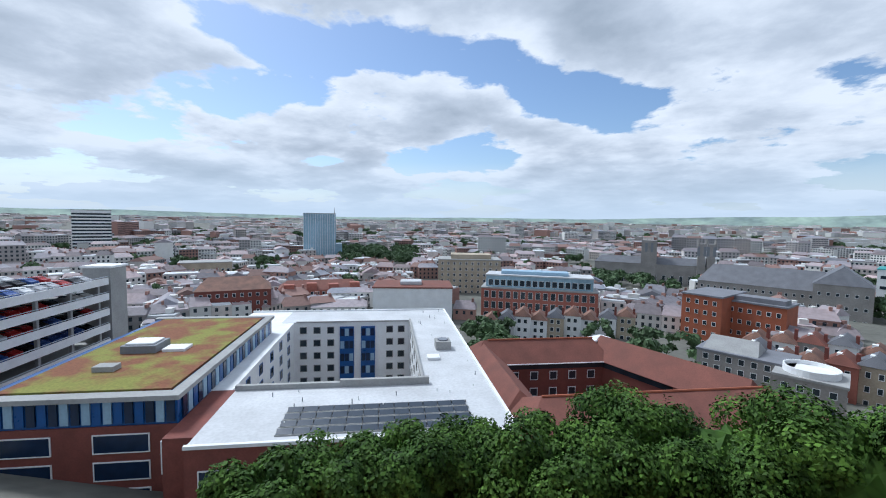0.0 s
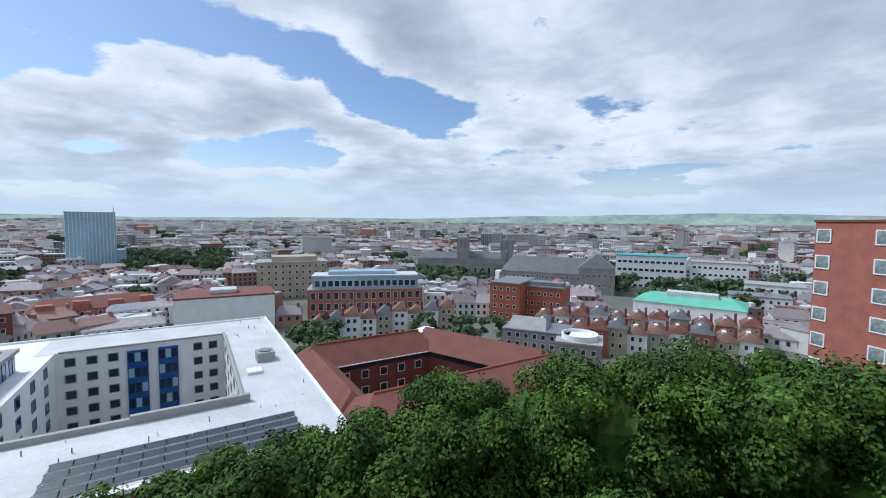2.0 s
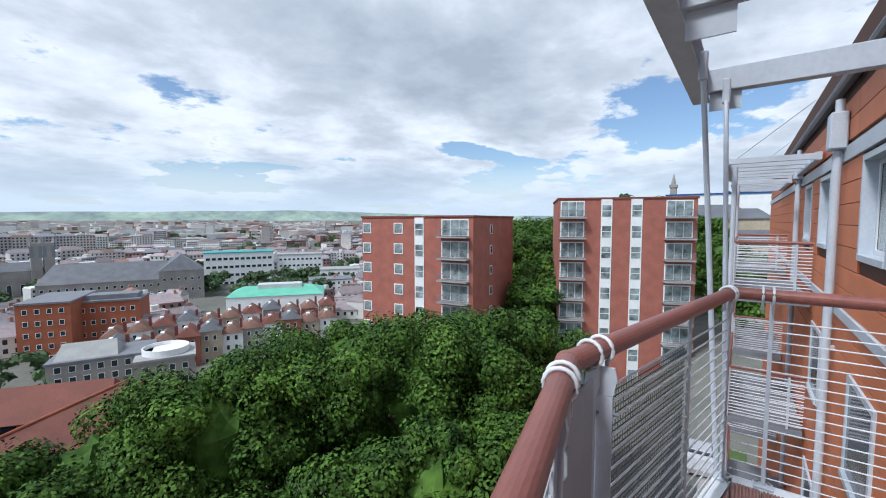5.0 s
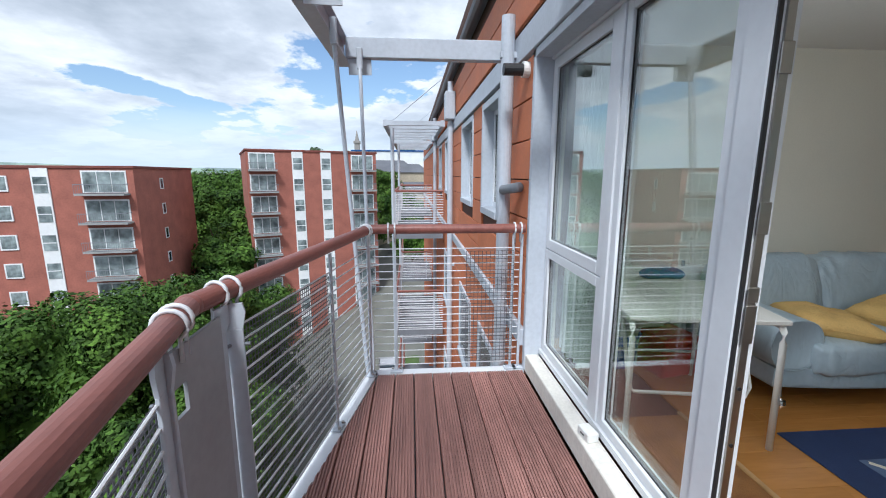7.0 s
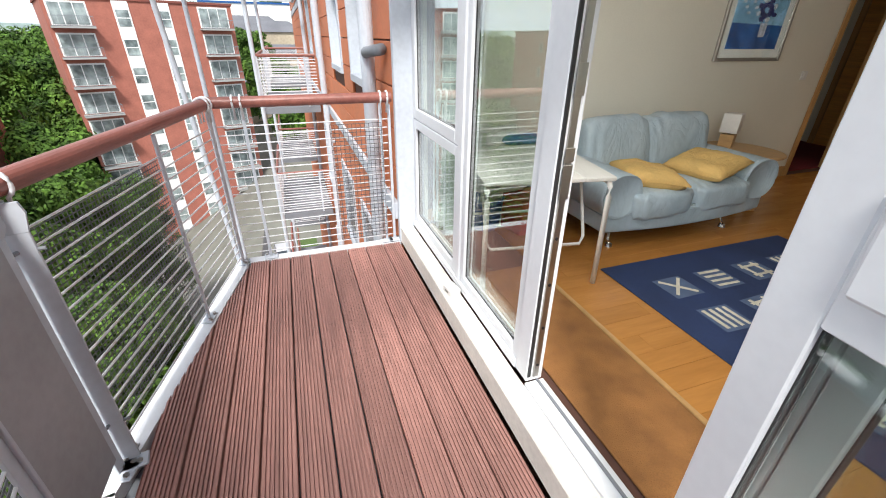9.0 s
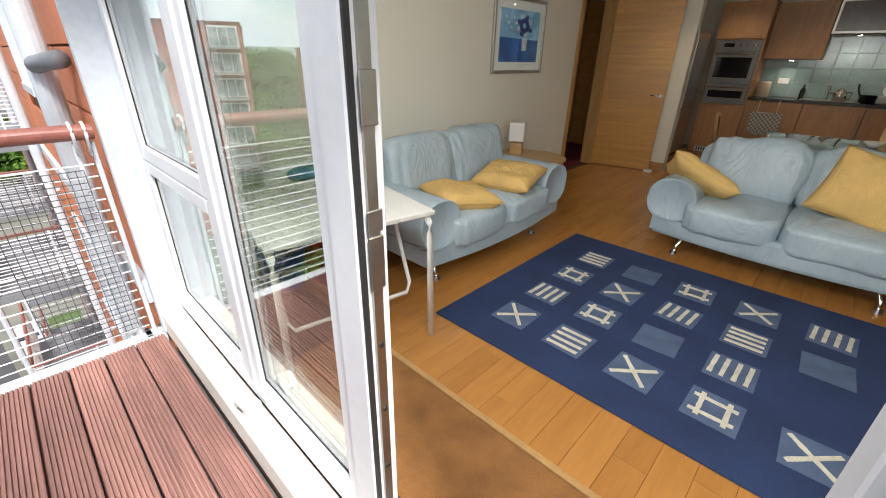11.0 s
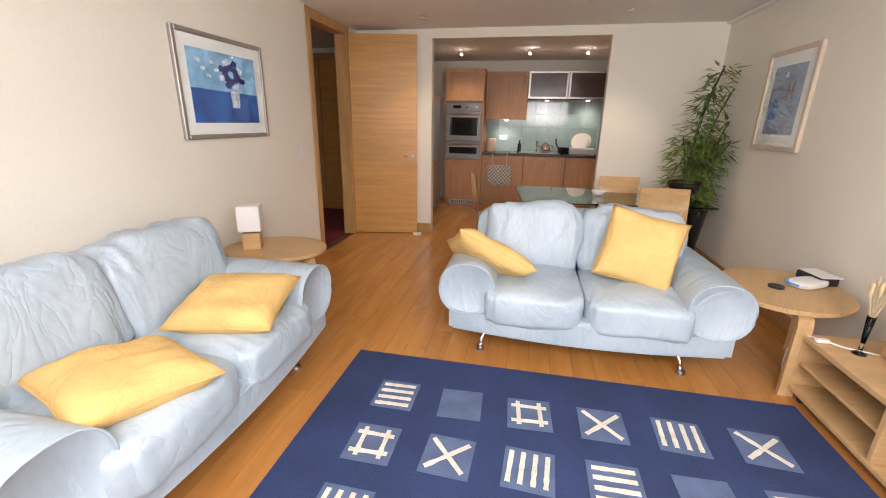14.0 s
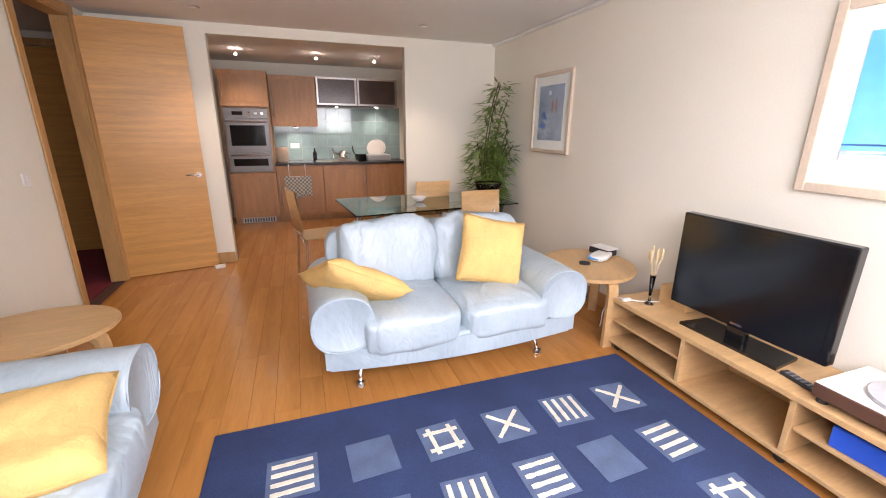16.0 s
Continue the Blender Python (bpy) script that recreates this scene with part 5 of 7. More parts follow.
def blob(cx, cz, rx, rz, n=14, j=0.25, seed=0):
    r = random.Random(seed)
    return [(cx + rx * math.cos(2 * math.pi * i / n) * (1 + r.uniform(-j, j)), cz + rz * math.sin(2 * math.pi * i / n) * (1 + r.uniform(-j, j))) for i in range(n)]


card = M("card mount", (0.78, 0.77, 0.72), 0.9, var=0.02)
silver = M("silver frame", (0.42, 0.40, 0.36), 0.4, 0.6, var=0.1)
limed = M("limed wood frame", (0.66, 0.56, 0.43), 0.6, var=0.1, fine=60)
pb1 = M("print pale blue", (0.22, 0.50, 0.78), 0.7, var=0.35, scale=6, fine=40, tint=(0.35, 0.62, 0.85))
pb2 = M("print deep blue", (0.015, 0.075, 0.34), 0.7, var=0.4, scale=6, fine=40, tint=(0.03, 0.15, 0.45))
pb3 = M("print petal", (0.05, 0.06, 0.22), 0.7, var=0.4, scale=20)
pb4 = M("print white", (0.70, 0.74, 0.80), 0.7, var=0.3, scale=20)
pb5 = M("print grey blue", (0.20, 0.28, 0.42), 0.7, var=0.3, scale=5, tint=(0.26, 0.33, 0.45))
pb6 = M("print turquoise", (0.10, 0.50, 0.72), 0.7, var=0.15, scale=2, tint=(0.22, 0.62, 0.80))
pb7 = M("print brown", (0.28, 0.13, 0.12), 0.7, var=0.3, scale=20)
rs = random.Random(3)
fl = [("q", pb2, [(-1, -1), (1, -1), (1, -0.12), (-1, -0.05)])]
for i in range(16):
    a = i * 0.39
    r_ = 0.36 if i % 2 else 0.2
    fl.append(("p%d" % i, pb4 if i % 4 == 1 else pb3, blob(0.18 + r_ * 0.9 * math.cos(a), 0.42 + r_ * math.sin(a), 0.10, 0.10, 9, 0.3, i)))
fl.append(("v", pb4, [(0.1, -0.55), (0.34, -0.55), (0.36, -0.05), (0.08, -0.05)]))
fl += [("w%d" % i, pb4, blob(-0.75 + 0.12 * i, 0.7 - 0.2 * (i % 3), 0.07, 0.06, 8, 0.3, i + 40)) for i in range(5)]
picture(3.475, -4.70, 1.60, 0.875, 0.67, 270, "blue still life flower print in a silver frame", silver, card, {"m": 0.075, "ground": pb1, "shapes": fl}, 0.03)
sh = [("a", pb5, [(-1, -1), (1, -1), (1, -0.4), (-1, -0.3)]), ("b", pb7, blob(0.15, 0.25, 0.09, 0.25, 10, 0.2, 2)), ("c", pb7, blob(0.45, 0.3, 0.08, 0.28, 10, 0.2, 3)), ("d", pb2, blob(-0.55, -0.1, 0.28, 0.14, 12, 0.45, 4)), ("e", pb2, blob(-0.6, -0.45, 0.26, 0.12, 12, 0.45, 6)), ("f", pb4, blob(-0.1, 0.72, 0.10, 0.08, 10, 0.1, 5))]
picture(-0.59, -5.79, 1.61, 0.65, 0.75, 90, "muted blue abstract print in a limed wood frame", limed, card, {"m": 0.085, "ground": pb5, "shapes": sh}, 0.035)
sea = [("a", pb2, [(-1, -0.72), (1, -0.70), (1, -0.67), (-1, -0.69)]), ("b", pb4, [(-1, -1), (1, -1), (1, -0.76), (-1, -0.80)]), ("c", pb1, [(-1, -0.86), (1, -0.82), (1, -0.80), (-1, -0.84)])]
picture(-0.59, -3.06, 1.60, 0.98, 0.84, 90, "turquoise seascape print in a limed wood frame", limed, card, {"m": 0.10, "ground": pb6, "shapes": sea}, 0.045)

# glass dining table and chairs
gt = thing("dining_table", "glass-topped dining table with chrome legs", "table", 0.56, -6.25, 0.0, 6)
part("tabletop", B(-0.84, 0.84, -0.48, 0.48, 0.72, 0.732, 0.004), table_glass, gt, "clear green-edged glass top")
for sx in (-1, 1):
    for sy in (-1, 1):
        part("leg", C((sx * 0.80 * 0.85, sy * 0.33, 0.0), (sx * 0.62, sy * 0.30, 0.72), 0.02, seg=14), chrome, gt, "splayed chrome leg", True)
part("cross_rail", box(B(-0.62, 0.62, -0.02, 0.02, 0.66, 0.69), -0.02, 0.02, -0.3, 0.3, 0.66, 0.69), chrome, gt)

gb = thing("glass_bowl", "cut clear glass bowl on the table", "bowl", -0.10, -6.12, 0.735)
part("bowl", lathe(bmesh.new(), [(0.05, 0), (0.06, 0.01), (0.02, 0.025), (0.025, 0.05), (0.10, 0.08), (0.14, 0.15), (0.145, 0.185), (0.138, 0.185), (0.09, 0.09), (0.02, 0.06)], 28), clear_glass, gb, smooth=True)
pw = thing("white_bowl", "small white bowl on the glass table", "bowl", 0.62, -6.25, 0.735)
part("bowl", lathe(bmesh.new(), [(0.03, 0), (0.035, 0.006), (0.075, 0.045), (0.072, 0.047), (0.03, 0.01)], 24), white_enamel, pw, smooth=True)


def chair(x, y, rz):
    c = thing("dining_chair", "beech plywood dining chair with chrome legs", "chair", x, y, 0, rz, "dining chairs")
    part("seat", B(-0.20, 0.20, -0.20, 0.20, 0.435, 0.452, 0.006, 2), beech, c)
    bm = bmesh.new()
    n = 8
    for j in range(n):
        u0, u1 = -1 + 2 * j / n, -1 + 2 * (j + 1) / n
        for za, zb in ((0.52, 0.90),):
            def P(u, z, o):
                return (u * 0.20, 0.20 + 0.12 * (z - 0.45) - 0.03 * (1 - u * u) * -1 + o, z)
            v = [bm.verts.new(P(u, z, o)) for o in (0, 0.012) for z in (za, zb) for u in (u0, u1)]
            for f in ((0, 1, 3, 2), (6, 7, 5, 4), (2, 3, 7, 6), (4, 5, 1, 0)):
                bm.faces.new([v[k] for k in f])
    bmesh.ops.remove_doubles(bm, verts=bm.verts[:], dist=1e-4)
    part("backrest", bm, beech, c, "curved plywood back", True)
    for sx in (-1, 1):
        part("back_post", C((sx * 0.15, 0.205, 0.40), (sx * 0.15, 0.25, 0.72), 0.009), chrome, c)
        for sy in (-1, 1):
            part("leg", C((sx * 0.18, sy * 0.18, 0.436), (sx * 0.20, sy * 0.21, 0.0), 0.011, seg=10), chrome, c)
    return c


chair(1.62, -6.35, -78)
chair(0.40, -6.90 + 0.12, 4)
chair(0.16, -5.45 + 0.0, 184)

# ================= kitchen =================
KF, KB = -9.07, -9.70


def cab_door(parent, x0, x1, z0, z1, y, mat=cab_wood, handle=1):
    d = part("door", B(x0 + 0.003, x1 - 0.003, y - 0.02, y, z0 + 0.003, z1 - 0.003, 0.002), mat, parent)
    w = 0.065
    bm = bmesh.new()
    box(bm, x0 + 0.003, x0 + w, y, y + 0.009, z0 + 0.003, z1 - 0.003, 0.002)
    box(bm, x1 - w, x1 - 0.003, y, y + 0.009, z0 + 0.003, z1 - 0.003, 0.002)
    box(bm, x0 + w, x1 - w, y, y + 0.009, z0 + 0.003, z0 + w, 0.002)
    box(bm, x0 + w, x1 - w, y, y + 0.009, z1 - w, z1 - 0.003, 0.002)
    part("door_frame", bm, mat, d)
    hx = x1 - 0.035 if handle > 0 else x0 + 0.035
    part("handle", tube(bmesh.new(), [(hx, y + 0.009, z0 + 0.12), (hx, y + 0.03, z0 + 0.13), (hx, y + 0.03, z1 - 0.13), (hx, y + 0.009, z1 - 0.12)], 0.005, 8), steel, d, "slim steel handle", True)
    return d


ov = thing("oven_tower", "tall beech kitchen unit with built-in double oven", "kitchen unit", 0, 0, 0)
part("carcass", B(2.11, 2.76, KB, KF - 0.022, 0.10, 2.24), cab_wood, ov)
part("plinth", B(2.11, 2.76, KB, KF - 0.06, 0.0, 0.10), cab_wood, ov)
vent = part("plinth_vent", B(2.18, 2.66, KF - 0.06, KF - 0.05, 0.012, 0.09), white_enamel, ov, "white plinth vent grille")
for i in range(12):
    part("slat", B(2.20 + i * 0.038, 2.222 + i * 0.038, KF - 0.05, KF - 0.046, 0.02, 0.082), black_matt, vent)
cab_door(ov, 2.11, 2.76, 1.74, 2.24, KF)
cab_door(ov, 2.11, 2.76, 0.10, 0.79, KF)
oven = part("oven", B(2.135, 2.735, KF - 0.3, KF - 0.005, 0.80, 1.72), oven_steel, ov, "stainless steel double oven")
part("control_panel", B(2.135, 2.735, KF - 0.005, KF + 0.012, 1.58, 1.72, 0.003), oven_steel, oven)
for i in range(3):
    part("knob", C((2.22 + i * 0.085, KF + 0.012, 1.65), (2.22 + i * 0.085, KF + 0.035, 1.65), 0.02, seg=14), chrome, oven)
part("clock", B(2.48, 2.62, KF + 0.0115, KF + 0.0135, 1.625, 1.675), black_gloss, oven)
for z0, z1 in ((1.10, 1.57), (0.805, 1.09)):
    part("oven_door", B(2.14, 2.73, KF - 0.005, KF + 0.016, z0, z1, 0.004), oven_steel, oven)
    part("oven_glass", B(2.20, 2.67, KF + 0.0155, KF + 0.019, z0 + 0.09, z1 - 0.09), black_gloss, oven)
    part("oven_handle", tube(bmesh.new(), [(2.17, KF + 0.016, z1 - 0.04), (2.17, KF + 0.05, z1 - 0.04), (2.70, KF + 0.05, z1 - 0.04), (2.70, KF + 0.016, z1 - 0.04)], 0.009, 8), chrome, oven)

for x0, x1, hnd in ((1.41, 2.105, 1), (0.73, 1.405, -1), (0.05, 0.725, -1)):
    bu = thing("base_cabinet", "beech kitchen base cabinet with shaker door", "cabinet", 0, 0, 0, group="kitchen base units")
    part("carcass", B(x0, x1, KB, KF - 0.022, 0.10, 0.885), cab_wood, bu)
    part("plinth", B(x0, x1, KB, KF - 0.06, 0.0, 0.10), cab_wood, bu)
    cab_door(bu, x0, x1, 0.10, 0.885, KF, handle=hnd)
for x0, x1 in ((1.42, 2.105),):
    wu = thing("wall_cabinet", "beech kitchen wall cabinet with shaker door", "cabinet", 0, 0, 0, group="kitchen wall units")
    part("carcass", B(x0, x1, KB, -9.36, 1.47, 2.22), cab_wood, wu)
    cab_door(wu, x0, x1, 1.47, 2.22, -9.338)
smoke = M("smoked glass", (0.10, 0.075, 0.065), 0.2, var=0.2, bump=0)
for x0, x1 in ((0.78, 1.41), (0.12, 0.77)):
    wu = thing("glazed_wall_cabinet", "aluminium framed kitchen cabinet with smoked glass", "cabinet", 0, 0, 0, group="kitchen wall units")
    part("carcass", B(x0, x1, KB, -9.36, 1.80, 2.22), dark_grey, wu)
    bm = bmesh.new()
    for a, b, c, d in ((x0, x0 + 0.03, 1.80, 2.22), (x1 - 0.03, x1, 1.80, 2.22), (x0 + 0.03, x1 - 0.03, 1.80, 1.83), (x0 + 0.03, x1 - 0.03, 2.19, 2.22)):
        box(bm, a, b, -9.36, -9.335, c, d, 0.002)
    dr = part("door", bm, steel, wu, "aluminium door frame")
    part("pane", B(x0 + 0.03, x1 - 0.03, -9.355, -9.348, 1.83, 2.19), smoke, dr, "smoked glass pane")
pel = thing("worktop", "dark laminate kitchen worktop", "worktop", 0, 0, 0)
part("slab", B(0.02, 2.107, KB, KF + 0.02, 0.887, 0.925, 0.006, 2), worktop, pel)

sb_ = thing("splashback", "pale glazed square wall tiles", "tiles", 0, -9.70, 0, kind="structure")
part("grout", B(0.0, 2.107, -0.002, 0.004, 0.925, 1.80), grout, sb_)
tile0 = None
for i in range(10):
    for j in range(4):
        m = pose(0.106 + i * 0.211, 0.0, 1.035 + j * 0.211)
        if tile0 is None:
            tile0 = part("tile", B(-0.103, 0.103, 0.004, 0.011, -0.103, 0.103, 0.002), tile_grey, sb_)
            tile0.matrix_basis = m
        else:
            share("tile", tile0, sb_, m)

for x in (2.42, 1.42, 0.62):
    dl = thing("kitchen_spotlight", "small kitchen ceiling spotlight, switched on", "ceiling light", x, -8.55, HC, 0, "kitchen spotlights")
    part("stem", C((0, 0, -0.05), (0, 0, 0), 0.008), chrome, dl)
    part("lamp", C((0, 0, -0.075), (0, 0, -0.05), 0.017, 0.012, 14), lit, dl, "glowing lamp face")
    d = bpy.data.lights.new("kitchen_spot", "SPOT")
    d.energy, d.spot_size, d.spot_blend, d.color, d.shadow_soft_size = 4, radians(120), 0.7, (1, 0.78, 0.55), 0.04
    new("kitchen_spot", d).matrix_world = look((x, -8.55, HC - 0.10), (x, -8.8, 0))
for x in (1.76, 1.10, 0.44):
    ul = thing("undercabinet_light", "small under-cabinet lamp shining on the tiles", "light", x, -9.48, 1.47 if x > 1.42 else 1.80)
    part("body", C((0, 0, -0.018), (0, 0, 0), 0.035, seg=16), black_matt, ul)
    part("lamp", C((0, 0, -0.021), (0, 0, -0.018), 0.027, seg=16), lit, ul, "glowing lamp face")
    d = bpy.data.lights.new("undercabinet_lamp", "SPOT")
    d.energy, d.spot_size, d.spot_blend, d.color, d.shadow_soft_size = 2.5, radians(140), 0.8, (1, 0.9, 0.72), 0.03
    new("undercabinet_lamp", d).matrix_world = look((x, -9.48, (1.47 if x > 1.42 else 1.80) - 0.03), (x, -9.55, 0))

fr_ = thing("fridge_freezer", "tall silver fridge freezer at the kitchen side", "fridge", 3.13, -8.55, 0, 90)
part("body", B(-0.30, 0.30, -0.30, 0.30, 0.03, 1.80, 0.02, 2), steel, fr_)
part("door", B(-0.30, 0.30, 0.302, 0.345, 0.75, 1.80, 0.012, 2), steel, fr_)
part("door", B(-0.30, 0.30, 0.302, 0.345, 0.05, 0.74, 0.012, 2), steel, fr_)
part("plinth", B(-0.28, 0.28, -0.28, 0.28, 0, 0.03), black_matt, fr_)

tw = thing("tea_towel", "grey checked tea towel hanging on the cabinet rail", "towel", 1.80, KF + 0.055, 0.0)
bm = bmesh.new()
for sgn, zlow in ((0.0, 0.40), (0.02, 0.46)):
    g = []
    for j in range(11):
        z = 0.72 - (0.72 - zlow) * j / 10
        g.append([bm.verts.new((-0.20 + 0.40 * i / 16 * (1 - 0.06 * j / 10), sgn + 0.006 * math.sin(i * 1.1) * (j / 10), z + 0.012 * math.sin(i * 0.5))) for i in range(17)])
    for a, b in zip(g, g[1:]):
        for i in range(16):
            bm.faces.new((a[i], a[i + 1], b[i + 1], b[i]))
check = bpy.data.materials.new("checked cotton")
check.use_nodes = True
_n, _l = check.node_tree.nodes, check.node_tree.links
_c = _n.new("ShaderNodeTexChecker")
_c.inputs["Scale"].default_value = 34
_c.inputs["Color1"].default_value, _c.inputs["Color2"].default_value = (0.55, 0.53, 0.46, 1), (0.19, 0.22, 0.20, 1)
_t = _n.new("ShaderNodeTexCoord")
_l.new(_t.outputs["Object"], _c.inputs["Vector"])
_l.new(_c.outputs[0], _n["Principled BSDF"].inputs["Base Color"])
_n["Principled BSDF"].inputs["Roughness"].default_value = 0.95
part("cloth", bm, check, tw, smooth=True)
part("hook_rail", tube(bmesh.new(), [(-0.12, -0.03, 0.90), (-0.12, 0.012, 0.89), (-0.12, 0.012, 0.72), (0.12, 0.012, 0.72), (0.12, 0.012, 0.89), (0.12, -0.03, 0.90)], 0.006), white_enamel, tw)

sk = thing("sink", "stainless steel sink with a mixer tap", "sink", 1.20, -9.38, 0.925)
part("rim", B(-0.38, 0.30, -0.22, 0.22, 0.0, 0.006, 0.003), steel, sk)
part("tap", tube(bmesh.new(), [(0, -0.17, 0.0), (0, -0.17, 0.17), (0.01, -0.13, 0.20), (0.02, 0.0, 0.19)], 0.012, 10), chrome, sk, smooth=True)
kt = thing("kettle", "shiny metal kettle on the worktop", "kettle", 1.06, -9.33, 0.931)
part("body", lathe(bmesh.new(), [(0.07, 0), (0.085, 0.01), (0.075, 0.10), (0.05, 0.15), (0.012, 0.165), (0.012, 0.185)], 24), chrome, kt, smooth=True)
part("spout", tube(bmesh.new(), [(0.06, 0, 0.08), (0.11, 0, 0.12), (0.15, 0, 0.14)], 0.012), chrome, kt, smooth=True)
part("handle", tube(bmesh.new(), [(-0.06, 0, 0.12), (-0.12, 0, 0.12), (-0.11, 0, 0.03), (-0.075, 0, 0.03)], 0.008), black_matt, kt, smooth=True)
br = thing("bread_bin", "cream kitchen canister on the worktop", "canister", 2.00, -9.45, 0.925)
part("body", lathe(bmesh.new(), [(0.085, 0), (0.09, 0.01), (0.09, 0.20), (0.08, 0.22)], 24), M("cream tin", (0.62, 0.52, 0.40), 0.4), br, smooth=True)
bt = thing("soap_bottle", "small dark bottle beside the sink", "bottle", 1.50, -9.45, 0.925)
part("body", lathe(bmesh.new(), [(0.03, 0), (0.032, 0.01), (0.032, 0.13), (0.012, 0.16), (0.012, 0.20)], 16), black_gloss, bt, smooth=True)
dk = thing("dish_rack", "white dish rack with plates and pans", "dish rack", 0.47, -9.38, 0.925)
part("rack", B(-0.20, 0.20, -0.15, 0.15, 0.0, 0.10, 0.02, 2), M("grey plastic", (0.42, 0.44, 0.47), 0.5), dk)
for i in range(3):
    part("plate", C((-0.02 + 0.03 * i, -0.06 + 0.035 * i, 0.20), (-0.012 + 0.03 * i, -0.045 + 0.035 * i, 0.205), 0.14, seg=28), white_enamel, dk)
pn = thing("saucepan", "dark saucepan standing by the dish rack", "pan", 0.76, -9.36, 0.925)
part("body", lathe(bmesh.new(), [(0.08, 0), (0.09, 0.01), (0.095, 0.10), (0.10, 0.105)], 24), black_gloss, pn, smooth=True)
part("handle", tube(bmesh.new(), [(0.09, 0, 0.09), (0.13, 0.04, 0.17), (0.14, 0.06, 0.24)], 0.011), black_matt, pn, smooth=True)
so = thing("wall_socket", "white double wall socket on the tiles", "socket", 1.80, -9.688, 1.16)
part("plate", B(-0.07, 0.07, 0, 0.01, -0.04, 0.04, 0.003), white_enamel, so)

# doormat inside the balcony door
dm = thing("doormat", "long brown coir mat inside the balcony door", "doormat", 1.0, -1.67, -0.008)
part("mat", B(-1.45, 1.50, -0.245, 0.22, 0.0, 0.010, 0.003), doormat, dm)
part("edge_strip", B(-1.45, 1.53, -0.275, -0.246, 0.0, 0.014, 0.003), trim_wood, dm, "oak edging strip")

# ================= outdoors =================
def ground_z(x, y):
    """Terrace by the block, a bank falling to the town, a valley floor, rising again far off and up the hill to the east."""
    d = max(0.0, y)
    z = -17.0 - 27.0 * min(1.0, max(0.0, (d - 4) / 70.0)) ** 0.8
    h = max(0.0, x - 40)
    z += min(30.0, 0.085 * h) * math.exp(-(max(0, y - 30) / 75.0) ** 2)
    r = math.hypot(x, y)
    z += 55.0 * min(1.0, max(0, (r - 900) / 3300)) ** 1.6
    return z


bm = bmesh.new()
rings_ = [0, 6, 12, 20, 30, 42, 56, 72, 95, 125, 165, 220, 300, 420, 600, 900, 1400, 2000, 2700, 3400, 4200]
NA = 72
prev = None
for r in rings_:
    if r == 0:
        cur = [bm.verts.new((0, 0, ground_z(0, 0)))]
    else:
        cur = [bm.verts.new((r * math.sin(2 * math.pi * k / NA), r * math.cos(2 * math.pi * k / NA), ground_z(r * math.sin(2 * math.pi * k / NA), r * math.cos(2 * math.pi * k / NA)) + (5 * noise.noise((r * 0.002, k * 0.4, 0)) if r > 900 else 0))) for k in range(NA)]
    if prev:
        for k in range(NA):
            k2 = (k + 1) % NA
            if len(prev) == 1:
                bm.faces.new((prev[0], cur[k2], cur[k]))
            else:
                bm.faces.new((prev[k], prev[k2], cur[k2], cur[k]))
    prev = cur
structure("ground", bm, ground_mat, "town ground sloping down from the block", "ground")

# far ridge
bm = bmesh.new()
top, bot = [], []
NR = 220
for k in range(NR + 1):
    a = radians(-75 + 175 * k / NR)
    hgt = 44 + 20 * noise.noise((k * 0.03, 0, 0)) + 7 * noise.noise((k * 0.15, 1, 0)) + 62 * math.exp(-((math.degrees(a) - 36) / 18) ** 2) + 18 * math.exp(-((math.degrees(a) - 8) / 10) ** 2)
    bot.append(bm.verts.new((3900 * math.sin(a), 3900 * math.cos(a), -60)))
    top.append(bm.verts.new((4200 * math.sin(a), 4200 * math.cos(a), hgt)))
for k in range(NR):
    bm.faces.new((bot[k], bot[k + 1], top[k + 1], top[k]))
structure("backdrop", bm, hill_mat, "green horizon ridge with haze in its colour", "hills")


def bld(name, label, x, y, rz, category="building"):
    return thing(name, label, category, x, y, 0, rz)


def win_row(parent, x0, x1, y, zs, n, w, h, mat=glass_far, frame_mat=white_render, sill=True, name="window", axis="x"):
    """Separate windows along a wall of normal -y (or normal +-x)."""
    src = None
    for z in zs:
        for i in range(n):
            c = x0 + (x1 - x0) * (i + 0.5) / n
            m = pose(c, y, z) if axis == "x" else pose(y, c, z, 0, 0, 90 if axis == "y+" else -90)
            if src is None:
                bm = bmesh.new()
                t = min(0.12, w * 0.12)
                box(bm, -w / 2, -w / 2 + t, -0.05, 0.05, 0, h)
                box(bm, w / 2 - t, w / 2, -0.05, 0.05, 0, h)
                box(bm, -w / 2 + t, w / 2 - t, -0.05, 0.05, 0, t)
                box(bm, -w / 2 + t, w / 2 - t, -0.05, 0.05, h - t, h)
                src = part(name, bm, frame_mat, parent)
                src.matrix_basis = m
                pane_src = part("pane", B(-w / 2 + t, w / 2 - t, -0.02, 0.02, t, h - t), mat, src)
            else:
                o = share(name, src, parent, m)
                share("pane", pane_src, o)
    return src


